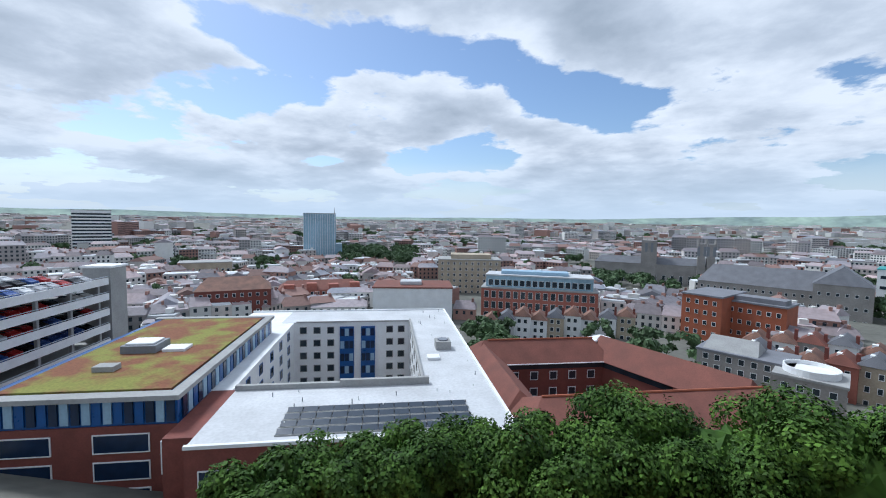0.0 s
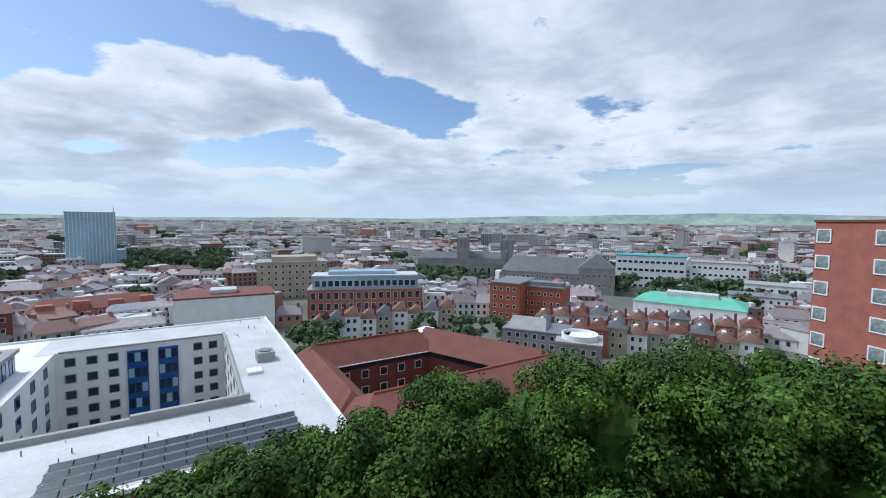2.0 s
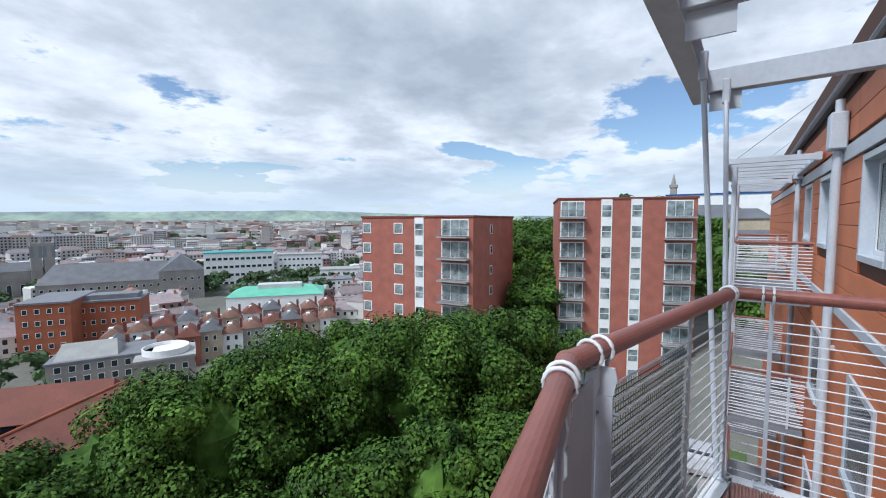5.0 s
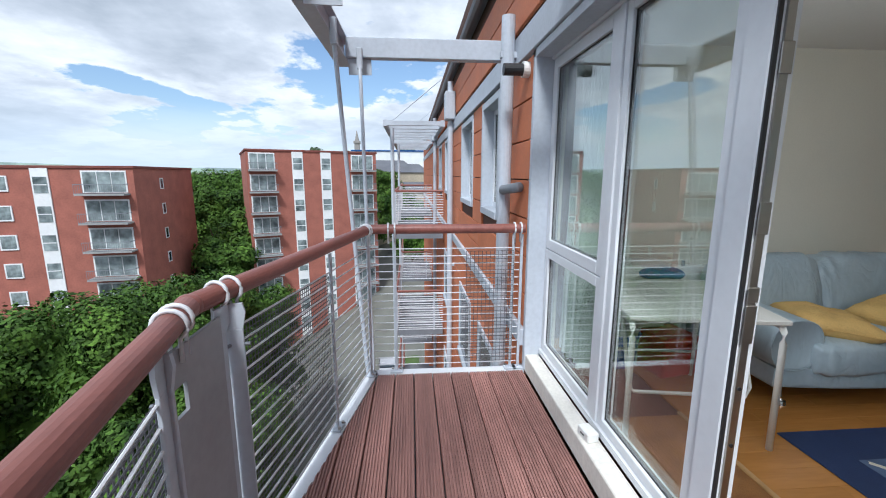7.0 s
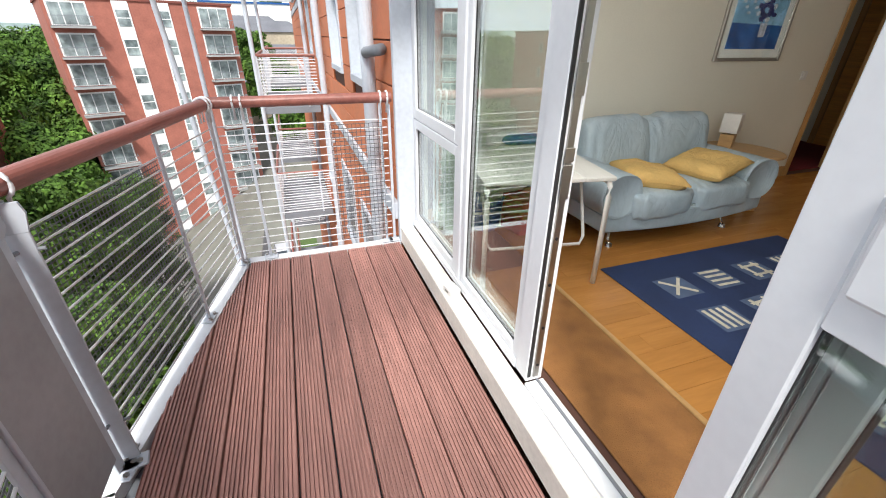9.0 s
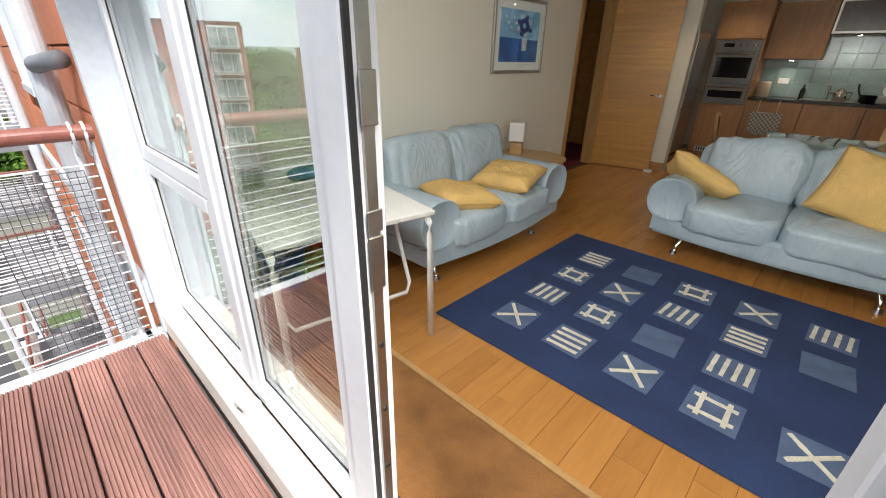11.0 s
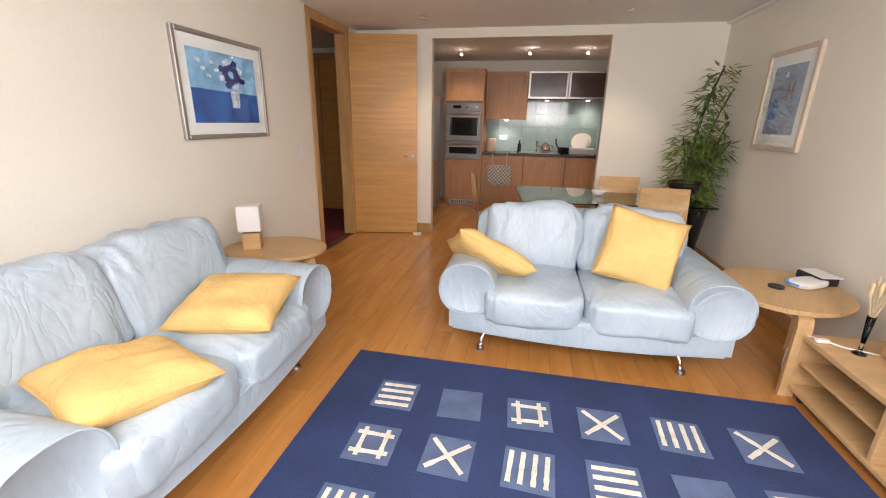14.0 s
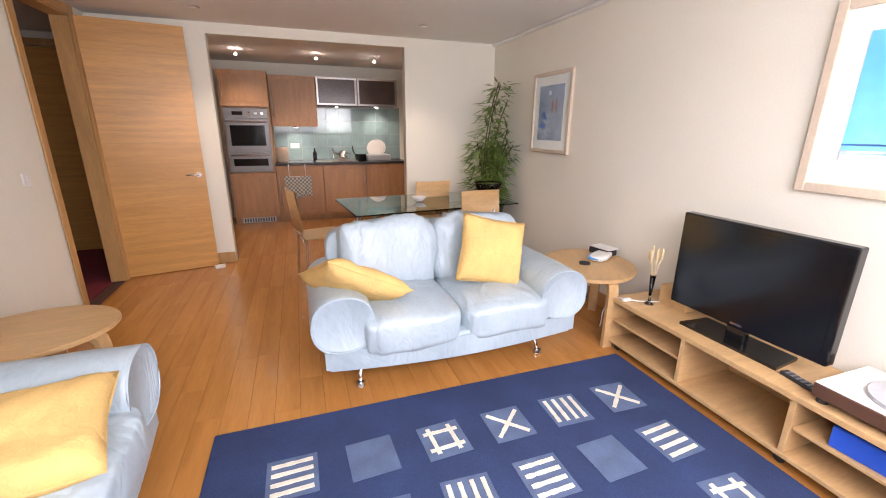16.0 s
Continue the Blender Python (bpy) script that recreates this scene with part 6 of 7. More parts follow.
def hip_roof(bm, x0, x1, y0, y1, z0, z1, hip=1.0, over=0.4):
    x0, x1, y0, y1 = x0 - over, x1 + over, y0 - over, y1 + over
    if (x1 - x0) >= (y1 - y0):
        h = (y1 - y0) / 2 * hip
        a, b = ((x0 + h, (y0 + y1) / 2), (x1 - h, (y0 + y1) / 2))
        vs = [bm.verts.new((*p, z0)) for p in ((x0, y0), (x1, y0), (x1, y1), (x0, y1))] + [bm.verts.new((*a, z1)), bm.verts.new((*b, z1))]
        for f in ((0, 1, 5, 4), (1, 2, 5), (2, 3, 4, 5), (3, 0, 4), (3, 2, 1, 0)):
            bm.faces.new([vs[i] for i in f])
    else:
        h = (x1 - x0) / 2 * hip
        a, b = (((x0 + x1) / 2, y0 + h), ((x0 + x1) / 2, y1 - h))
        vs = [bm.verts.new((*p, z0)) for p in ((x0, y0), (x1, y0), (x1, y1), (x0, y1))] + [bm.verts.new((*a, z1)), bm.verts.new((*b, z1))]
        for f in ((0, 1, 4), (1, 2, 5, 4), (2, 3, 5), (3, 0, 4, 5), (3, 2, 1, 0)):
            bm.faces.new([vs[i] for i in f])
    return bm


# --- white-roofed block with a courtyard, and the sedum-roofed wing ---
WB = bld("courtyard_block", "white-rendered block round a courtyard, pale flat roof", -9.5, 43.4, 31)
RZ = -20.5
part("front_wing", B(-33, 0, -1.7, 12.2, -44, RZ), brick_dark, WB)
part("right_wing", B(-9, 0, 12.2, 58, -44, RZ), white_render, WB)
part("back_wing", B(-45, -9, 47, 58, -44, RZ), white_render, WB)
part("left_wing", B(-45, -33.5, 12.2, 47, -44, RZ), white_render, WB)
part("link_wing", B(-36, -33, 0.5, 12.2, -44, RZ), brick_dark, WB)
for a in ((-33, 0, -1.7, 12.2), (-9, 0, 12.2, 58), (-36, -9, 47, 58)):
    part("roof_membrane", B(*a, RZ + 0.004, RZ + 0.06), white_roof, WB, "patched pale roof membrane")
for a in ((-33, 0, -1.9, -1.5), (-0.2, 0.2, -1.5, 58), (-45, -0.2, 57.8, 58.2)):
    part("parapet", B(*a, RZ + 0.0, RZ + 0.35), white_render, WB)
for a in ((-33, -20, 11.7, 12.3, 0.7), (-20, -8.2, 11.7, 12.3, 1.0), (-9.2, -8.8, 12.3, 47, 0.6), (-33, -9.2, 46.8, 47.2, 0.3)):
    part("court_parapet", B(a[0], a[1], a[2], a[3], RZ + 0.06, RZ + a[4]), concrete, WB)
# courtyard far wall: windows and blue bays
fz = [RZ - 2.4 - 2.75 * i for i in range(5)]
win_row(WB, -33, -24.5, 46.95, fz, 3, 1.5, 1.5, frame_mat=concrete)
win_row(WB, -14.6, -9.6, 46.95, fz, 2, 1.5, 1.5, frame_mat=concrete)
for x in (-22.5, -18.0):
    bay = part("glazed_bay", B(x - 1.5, x + 1.5, 46.7, 47.0, RZ - 14.5, RZ - 0.9), clad_blue, WB, "blue glazed stair bay")
    for i in range(5):
        for k in (-1, 0, 1):
            part("bay_pane", B(x + k * 0.95 - 0.4, x + k * 0.95 + 0.4, 46.64, 46.7, RZ - 2.9 - 2.75 * i, RZ - 1.3 - 2.75 * i), clad_dark if (i + k) % 3 else clad_pale, bay)
for v, n_ in ((18, 1), (24, 1), (30, 1), (36, 1), (42, 1)):
    win_row(WB, v - 1.5, v + 1.5, -33.45, fz[:4], 1, 1.7, 1.7, frame_mat=clad_blue, axis="y+")
    win_row(WB, v - 1.5, v + 1.5, -9.05, fz[:4], 1, 1.5, 1.5, frame_mat=concrete, axis="y-")
# front brick facade windows
win_row(WB, -33, 0, -1.78, [-24.6, -27.6, -30.6], 6, 3.0, 1.9, mat=clad_dark)
# rooflights, vents, pipes on the roof
for i in range(26):
    rr_ = random.Random(i)
    x, y = (rr_.uniform(-32, -1), rr_.uniform(1, 11)) if i < 14 else (rr_.uniform(-8, -1), rr_.uniform(14, 58))
    part("roof_vent", C((x, y, RZ), (x, y, RZ + rr_.uniform(0.3, 0.7)), 0.06, seg=6), dark_grey if i % 2 else white_render, WB)
part("plant_unit", B(-5.6, -3.0, 26, 28.6, RZ, RZ + 1.5, 0.05), concrete, WB, "grey rooftop plant unit")
part("plant_fan", C((-4.3, 27.3, RZ + 1.5), (-4.3, 27.3, RZ + 1.7), 0.9, seg=16), dark_grey, WB)
part("roof_hatch", B(-7.5, -5.5, 21, 23, RZ, RZ + 0.5, 0.05), white_render, WB)
SP = bld("solar_array", "rows of grey solar panels on the white roof", -9.5, 43.4, 31, "solar panels")
for rrow in range(4):
    src = None
    for i in range(12):
        y = 0.2 + rrow * 1.65
        m = pose(-24.2 + i * 1.72, y, RZ + 0.32, 12)
        if src is None:
            src = part("panel", B(-0.80, 0.80, -0.44, 0.44, -0.02, 0.02), solar, SP)
            src.matrix_basis = m
        else:
            share("panel", src, SP, m)
    part("rack", box(B(-25.1, -4.3, -0.32 + rrow * 1.65, -0.24 + rrow * 1.65, RZ + 0.05, RZ + 0.22), -25.1, -4.3, 0.66 + rrow * 1.65, 0.74 + rrow * 1.65, RZ + 0.05, RZ + 0.40), concrete, SP)

GB = bld("sedum_block", "brick and blue-clad block with a sedum green roof", -9.5, 43.4, 31)
GZ = -17.3
part("lower_wall", B(-56, -36.2, 4, 40, -44, -20.7), brick_dark, GB)
part("upper_storey", B(-56, -36.2, 4.2, 40, -20.7, GZ - 0.25), clad_blue, GB)
part("sedum_roof", B(-54.6, -37.4, 5.4, 38.4, GZ - 0.2, GZ + 0.05), sedum, GB, "patchy red and yellow-green sedum planting")
bm = bmesh.new()
box(bm, -56.5, -35.7, 3.4, 4.9, GZ - 0.5, GZ + 0.02)
box(bm, -37.0, -35.7, 4.9, 40.4, GZ - 0.5, GZ + 0.02)
box(bm, -56.5, -37.0, 39.0, 40.4, GZ - 0.5, GZ + 0.02)
part("parapet_edge", bm, concrete, GB, "pale grey roof edge")
for i in range(19):
    m_ = (clad_dark, clad_pale, clad_blue)[(i * 7 + i // 3) % 3]
    part("clad_panel", B(-55.8 + i * 1.03, -55.0 + i * 1.03, 4.0, 4.18, -20.4, GZ - 0.6), m_, GB)
for i in range(28):
    m_ = (clad_dark, clad_pale, clad_blue, clad_dark)[(i * 5 + i // 3) % 4]
    part("clad_panel", B(-36.18, -36.0, 5 + i * 1.24, 5.96 + i * 1.24, -20.4, GZ - 0.6), m_, GB)
part("side_wall", B(-36.18, -36.0, 0.6, 12, -24.2, -20.8), white_render, GB)
win_row(GB, -56, -37, 3.95, [-23.6, -26.6, -29.6], 2, 5.6, 2.1, mat=clad_dark)
part("roof_plant", B(-50, -45.5, 18, 22, GZ, GZ + 1.1, 0.05), dark_grey, GB, "dark rooftop plant box")
part("plant_cap", B(-49.6, -46, 18.5, 21.5, GZ + 1.1, GZ + 1.35, 0.05), white_render, GB)
part("rooflight", B(-45, -42, 18.5, 21, GZ, GZ + 0.45, 0.05), white_render, GB)
part("rooflight", B(-49, -46.6, 11, 12.6, GZ, GZ + 0.7, 0.05), concrete, GB)

# --- red-tiled court building ---
RB = bld("tiled_court_building", "red clay-tiled low building round a court", -9.5, 43.4, 31)
part("shell", box(box(B(1.5, 43.5, 1, 14, -44, -24.2), 1.5, 7, 15, 36, -44, -24.2), 7, 28, 28.9, 36, -44, -24.2), brick_dark, RB)
part("roof", hip_roof(bmesh.new(), 1, 44, 0, 14.5, -24.2, -20.9, 0.7), roof_tile, RB)
part("roof", hip_roof(bmesh.new(), 1, 7.2, 8, 36, -24.1, -21.2, 0.8), roof_tile, RB)
part("roof", hip_roof(bmesh.new(), 2, 28, 28.6, 36.2, -24.15, -20.8, 0.6), roof_tile, RB)
# wing set askew along the east side of the court
WR = pose(28.0, 33.5, 0, 0, 0, -67)
sw_ = part("wing_shell", B(0, 27, -3.2, 3.6, -44, -24.25), brick_dark, RB)
rw_ = part("roof", hip_roof(bmesh.new(), -0.4, 27, -3.4, 4.0, -24.2, -20.6, 0.25), roof_tile, RB)
gl_ = part("clerestory", B(1.5, 17, -3.3, -3.1, -25.4, -24.5), glass_far, RB)
fl_ = part("flat_roof_end", B(-2.2, 0.4, -2.6, 3.2, -23.0, -21.4), white_render, RB)
for o in (sw_, rw_, gl_, fl_):
    o.matrix_basis = WR
part("ridge", tube(bmesh.new(), [(6, 7.25, -20.85), (39, 7.25, -20.85)], 0.18, 6), brick_orange, RB)
part("ridge", tube(bmesh.new(), [(5, 32.4, -20.72), (26, 32.4, -20.72)], 0.16, 6), brick_orange, RB)
part("gutter", B(7.4, 26.5, 28.05, 28.2, -24.25, -24.1), white_render, RB)
part("clerestory", B(7.4, 26.5, 28.7, 28.9, -25.3, -24.4), glass_far, RB)
win_row(RB, 7.5, 26, 28.84, [-27.4, -30.5], 5, 1.5, 1.6)

# --- multi-storey car park ---
CP = bld("car_park", "concrete multi-storey car park with open decks", -91, 47, 31)
CPZ = -11.2
for i in range(8):
    z = CPZ - 3.0 * i
    part("deck_slab", B(-40, 0, -60, 0, z - 0.35, z), concrete, CP)
    part("parapet", B(0.0, 0.25, -60, 0, z - 0.55, z + 0.75), white_render, CP, "pale deck parapet")
    part("guard_rail", B(0.0, 0.1, -60, 0, z + 0.95, z + 1.05), grey_paint, CP)
    for k in range(9):
        part("column", B(-0.9, -0.4, -58 + k * 7.0, -57.5 + k * 7.0, z - 3.0, z - 0.35), concrete, CP)
# Dark solid put between the decks to stand in for their shade.
part("core", B(-30, -16, -58, -2, -44, CPZ - 0.4), dark_grey, CP, "dark block standing in for deck shade")
part("stair_tower", B(-4.5, 0.4, 0.3, 5.2, -44, CPZ + 2.6), concrete, CP)
part("stair_tower_cap", B(-4.8, 0.7, 0.0, 5.5, CPZ + 2.6, CPZ + 3.0), white_render, CP)
car_cols = [M("car paint %s" % n, c, 0.25, 0.3, var=0.03, bump=0) for n, c in (("silver", (0.5, 0.5, 0.52)), ("black", (0.02, 0.02, 0.025)), ("white", (0.75, 0.75, 0.75)), ("red", (0.4, 0.03, 0.03)), ("blue", (0.05, 0.1, 0.3)))]


def car_master(k):
    c = thing("car", "parked %s hatchback car on the deck" % ("silver", "black", "white", "red", "blue")[k], "car", 0, 0, -300, group="parked cars")
    prof = [(-2.05, 0.28), (-2.1, 0.62), (-1.95, 0.88), (-1.15, 0.98), (-0.55, 1.42), (0.9, 1.45), (1.6, 1.02), (2.05, 0.92), (2.1, 0.4), (2.0, 0.28)]
    bm = bmesh.new()
    a = [bm.verts.new((x, -0.85 + (0.12 if z > 1.1 else 0), z)) for x, z in prof]
    b = [bm.verts.new((x, 0.85 - (0.12 if z > 1.1 else 0), z)) for x, z in prof]
    bm.faces.new(a)
    bm.faces.new(b[::-1])
    for i in range(len(prof)):
        j = (i + 1) % len(prof)
        bm.faces.new((a[j], a[i], b[i], b[j]))
    bmesh.ops.recalc_face_normals(bm, faces=bm.faces[:])
    part("body", bm, car_cols[k], c)
    part("glazing", B(-0.85, 1.15, -0.80, 0.80, 1.04, 1.36, 0.05), glass_far, c)
    for x in (-1.3, 1.3):
        for y in (-0.78, 0.78):
            part("wheel", C((x, y - 0.1, 0.31), (x, y + 0.1, 0.31), 0.31, seg=12), black_matt, c)
    return c


masters = [car_master(k) for k in range(5)]
rc = random.Random(11)
used = set()


def put_car(m, k):
    if k not in used:
        used.add(k)
        masters[k].matrix_basis = m
        return masters[k]
    return copy_thing(masters[k], m)


cpm = pose(-91, 47, 0, 0, 0, 31)
for lev, rowsx in ((0, (-3, -10, -16)), (1, (-3,)), (2, (-3,)), (3, (-3,))):
    for rx_ in rowsx:
        for i in range(22):
            if rc.random() < 0.85:
                put_car(cpm @ pose(rx_, -57 + i * 2.55, CPZ - 3.0 * lev, 0, 0, rc.uniform(-3, 3)), rc.randrange(5))
# cars in the street below the balcony
for i, (x, y, r) in enumerate(((10, 1.5, 88), (13, 1.8, 92), (16.5, 1.6, 90), (24, 2.2, 85), (7.2, 2.0, 95), (36, 2, 5))):
    put_car(pose(x, y, -16.95, 0, 0, r), (2, 0, 1, 2, 4, 0)[i])
grass = M("mown grass", (0.085, 0.14, 0.035), 0.95, var=0.3, scale=0.8, fine=12, bump=0.4)
paving = M("pale yard paving", (0.34, 0.32, 0.30), 0.9, var=0.2, scale=0.6, fine=8, bump=0.1)
for k, (gx0, gx1, gy0, gy1) in enumerate(((5.5, 9.0, -0.9, 0.9), (11.5, 17.0, -0.9, 0.4), (19.0, 26.0, -0.9, 0.6), (29.0, 40.0, -0.9, 1.0))):
    structure("lawn_%d" % (k + 1), B(gx0, gx1, gy0, gy1, -16.95, -16.86, 0.02), grass, "small mown lawn along the foot of the block", "lawn")
structure("pavement", B(4.2, 60, 1.1, 1.9, -16.955, -16.90, 0.02), paving, "pale paved path across the yard", "pavement")
structure("road", B(4, 70, -1.1, 4.2, -17.06, -16.96), asphalt, "asphalt yard below the balcony", "road")


# --- brick apartment towers ---
def tower(x, y, rz, wide, deep, roof, floors, label, balconies, strips, wins, side=True):
    t = bld("apartment_tower", label, x, y, rz)
    base = roof - floors * 2.75 - 3
    part("shell", B(0, wide, 0, deep, base - 10, roof), brick_red, t)
    part("parapet", B(-0.12, wide + 0.12, -0.12, deep + 0.12, roof - 0.25, roof, 0.02), brick_dark, t)
    for s0, s1 in strips:
        st = part("white_strip", B(s0, s1, -0.10, 0.0, base, roof + 0.0), white_render, t, "white rendered stair strip")
        for f in range(floors):
            z = roof - 2.55 - 2.75 * f
            part("strip_pane", B(s0 + 0.15, s1 - 0.15, -0.14, -0.10, z, z + 1.5), tower_glass, st)
            part("strip_bar", B(s0 + 0.15, s1 - 0.15, -0.16, -0.14, z + 0.72, z + 0.80), white_render, st)
    zs = [roof - 2.4 - 2.75 * f for f in range(floors)]
    for wx in wins:
        win_row(t, wx - 0.7, wx + 0.7, -0.04, zs, 1, 1.45, 1.45, tower_glass)
    for b0, b1 in balconies:
        for f in range(floors):
            z = roof - 2.55 - 2.75 * f
            rec = part("balcony_recess", B(b0, b1, -0.06, -0.02, z, z + 2.1), white_render, t)
            for k in range(3):
                ww = (b1 - b0 - 0.2) / 3
                part("pane", B(b0 + 0.1 + k * ww + 0.05, b0 + 0.1 + (k + 1) * ww - 0.05, -0.10, -0.06, z + 0.08, z + 1.95), tower_glass, rec)
            bal_ = part("balcony", B(b0 - 0.15, b1 + 0.15, -1.2, -0.0, z - 0.25, z - 0.08), concrete, t)
            rail_ = part("railing", box(box(B(b0 - 0.15, b1 + 0.15, -1.2, -1.16, z + 0.78, z + 0.84), b0 - 0.15, b1 + 0.15, -1.2, -1.16, z - 0.08, z - 0.02), b1 + 0.11, b1 + 0.15, -1.16, -0.1, z + 0.78, z + 0.84), dark_grey, bal_, "dark steel balcony railing")
            bm = bmesh.new()
            nb_ = int((b1 - b0) / 0.16)
            for k in range(nb_ + 1):
                xk = b0 - 0.13 + (b1 - b0 + 0.26) * k / nb_
                box(bm, xk - 0.012, xk + 0.012, -1.19, -1.17, z - 0.02, z + 0.78)
            part("baluster_infill", bm, dark_grey, rail_, kind="stuff")
    if side:
        win_row(t, deep * 0.35, deep * 0.35 + 1.2, wide + 0.02, zs, 1, 0.8, 1.2, axis="y+")
    return t


T1C, T1ROT = (43.0, 26.6), -90 + 8
# front wall runs from the far corner to the near one
tx_, ty_ = T1C[0] - 17.2 * math.cos(radians(T1ROT)), T1C[1] - 17.2 * math.sin(radians(T1ROT))
tower(tx_, ty_, T1ROT, 17.2, 15, 2.2, 9, "red brick apartment tower with white stair strip", [(12.8, 16.6)], [(8.8, 10.2)], [0.9, 6.2])
tower(54.8, 20.4, math.degrees(math.atan2(4.7 - 20.4, 61.7 - 54.8)), 17.1, 14, 4.6, 10, "tall red brick tower with balcony stacks", [(0.3, 3.4), (13.4, 16.6)], [(5.5, 6.9), (9.2, 10.6)], [], False)

# --- landmarks of the town ---
def block(name, label, bearing, dist, rz, w, d, z0, z1, wall, roofm, floors=0, n=0, roof="flat", rh=4.0, ww=1.4, wh=1.7, category="building"):
    x, y = polar(bearing, dist)
    b = bld(name, label, x, y, rz, category)
    part("shell", B(-w / 2, w / 2, 0, d, z0, z1), wall, b)
    if roof == "flat":
        part("roof", B(-w / 2 - 0.3, w / 2 + 0.3, -0.3, d + 0.3, z1, z1 + 0.6), roofm, b)
    else:
        part("roof", hip_roof(bmesh.new(), -w / 2, w / 2, 0, d, z1, z1 + rh, 0.5), roofm, b)
    if floors:
        st = (z1 - z0) / max(floors, 1)
        win_row(b, -w / 2 + 0.8, w / 2 - 0.8, -0.06, [z1 - st * (i + 1) + 0.7 for i in range(floors)], n, ww, min(wh, st - 1.0))
    return b


GT = block("glass_tower", "tall blue-green glass office tower", -40.1, 470, 40, 34, 24, -45, 8, glass_tower, concrete)
for i in range(14):
    part("fin", B(-17 + i * 2.5, -16.7 + i * 2.5, -0.3, -0.05, -45, 8), white_render, GT)
for i in range(13):
    part("floor_band", B(-17, 17, -0.2, -0.04, -41 + i * 3.7, -40.5 + i * 3.7), clad_pale, GT)
part("annex", B(17, 24, 2, 22, -45, -25), glass_tower, GT)
part("spire", C((16, 12, 8), (16, 12, 16), 0.5, 0.05, 6), concrete, GT)
OB = block("office_slab", "pale concrete office slab block", -63.9, 640, 66, 36, 16, -45, 8, white_render, concrete)
for i in range(12):
    part("window_band", B(-18, 18, -0.15, 0.0, -40 + i * 3.9, -38 + i * 3.9), glass_far, OB)
block("brick_hotel", "long red brick hotel with tall stone-framed windows", -10.1, 198, 10, 54, 18, -46, -30.5, brick_red, concrete, 3, 15, ww=2.2, wh=3.4)
hx = block("hotel_attic", "glazed attic storey with pale roof", -10.1, 200, 10, 50, 14, -29.9, -24.4, glass_tower, white_roof, 1, 16, ww=2.4, wh=3.0)
part("roof_plant", B(-18, 14, 3, 11, -23.8, -22.2, 0.1), clad_pale, hx, "pale rooftop plant room")
wm_ = block("white_market_hall", "white-walled hall with a low red-brown roof", -27.5, 185, 27, 36, 22, -45, -29.0, white_render, roof_tile)
part("roof_light", B(-6, 4, 6, 14, -28.4, -26.6, 0.3), white_roof, wm_)
rg_ = block("red_gabled_block", "red brick block with clay tile roof", -40, 222, 41, 42, 18, -45, -35, brick_red, roof_tile, 3, 14, roof="hip", rh=4)
for k in range(4):
    part("gable", prism(bmesh.new(), [(-18 + k * 11, -0.4), (-13 + k * 11, -0.4), (-13 + k * 11, 4), (-18 + k * 11, 4)], -35, -32.2 + 0.6 * (k % 2)), brick_red, rg_)
block("dark_brick_block", "dark red brick warehouse with tiled roof", -50.5, 200, 48, 30, 18, -45, -30, brick_dark, old_tile, 4, 9, roof="hip", rh=5)
block("colonnade_building", "stone building with tall columned front", -53.5, 340, 52, 34, 18, -45, -31, stone, concrete, 1, 9, ww=1.8, wh=9)
bg_ = block("beige_block", "beige stone office building", -19.6, 262, 22, 40, 24, -45, -23, stone, concrete, 6, 10)
part("upper_storey", B(-12, 14, 3, 20, -22.4, -19.6), stone, bg_)
block("orange_terrace", "tall orange brick Georgian houses", 9.2, 186, -30, 14, 24, -45, -25.5, brick_orange, slate, 5, 4)
ot = block("orange_terrace", "orange brick terrace with sash windows", 13.0, 192, -30, 28, 14, -45, -27.5, brick_orange, slate, 4, 9)
part("attic", B(-13, 13, 2, 9, -26.9, -25.2), slate, ot)
GE = block("mansard_house", "brown stone house with a glazed mansard roof", 13.4, 134, -24, 21, 13, -45, -33.6, stone_grey, slate, 4, 7)
part("mansard", hip_roof(bmesh.new(), -9, 3, 1.5, 11, -33, -29.8, 0.16), concrete, GE, "grey-blue glazed mansard")
rt = block("round_tank_house", "stone house with a round white parapet roof", 19.2, 126, -22, 13, 12, -45, -34.2, stone_grey, concrete, 3, 4)
part("drum", lathe(bmesh.new(), [(5.4, -33.6), (5.4, -32.0), (5.1, -32.0), (5.1, -33.0), (0.5, -33.0)], 28, (0, 6, 0)), white_render, rt, "round white parapet wall")
CH = block("council_house", "long crescent building with grey hipped roofs", 14.6, 292, -24, 62, 22, -46, -32.0, stone_grey, slate, 3, 18, roof="hip", rh=10)
block("council_wing", "stone wing with steep slate roof", 21.2, 282, -20, 22, 30, -46, -27, stone_grey, slate, 3, 6, roof="hip", rh=9)
# cathedral
CA_ = block("cathedral", "grey stone cathedral with square towers", 3.7, 360, -4, 84, 18, -46, -29, stone_grey, slate, 1, 14, roof="hip", rh=5, ww=2.2, wh=8)
for tx2, tw2, th in ((-2, 11, -10.5), (33, 5, -12), (39, 5, -12)):
    tt_ = part("tower", B(tx2 - tw2 / 2, tx2 + tw2 / 2, -2, tw2 - 2, -45, th), stone_grey, CA_)
    for dx in (-1, 1):
        for dy in (-2, tw2 - 2):
            part("pinnacle", C((tx2 + dx * tw2 / 2, dy, th), (tx2 + dx * tw2 / 2, dy, th + 4), 0.8, 0.1, 6), stone_grey, tt_)
    for dx in (-2, 2):
        part("belfry_opening", B(tx2 + dx - 0.9, tx2 + dx + 0.9, -2.1, -1.98, th - 9, th - 2), dark_grey, tt_)
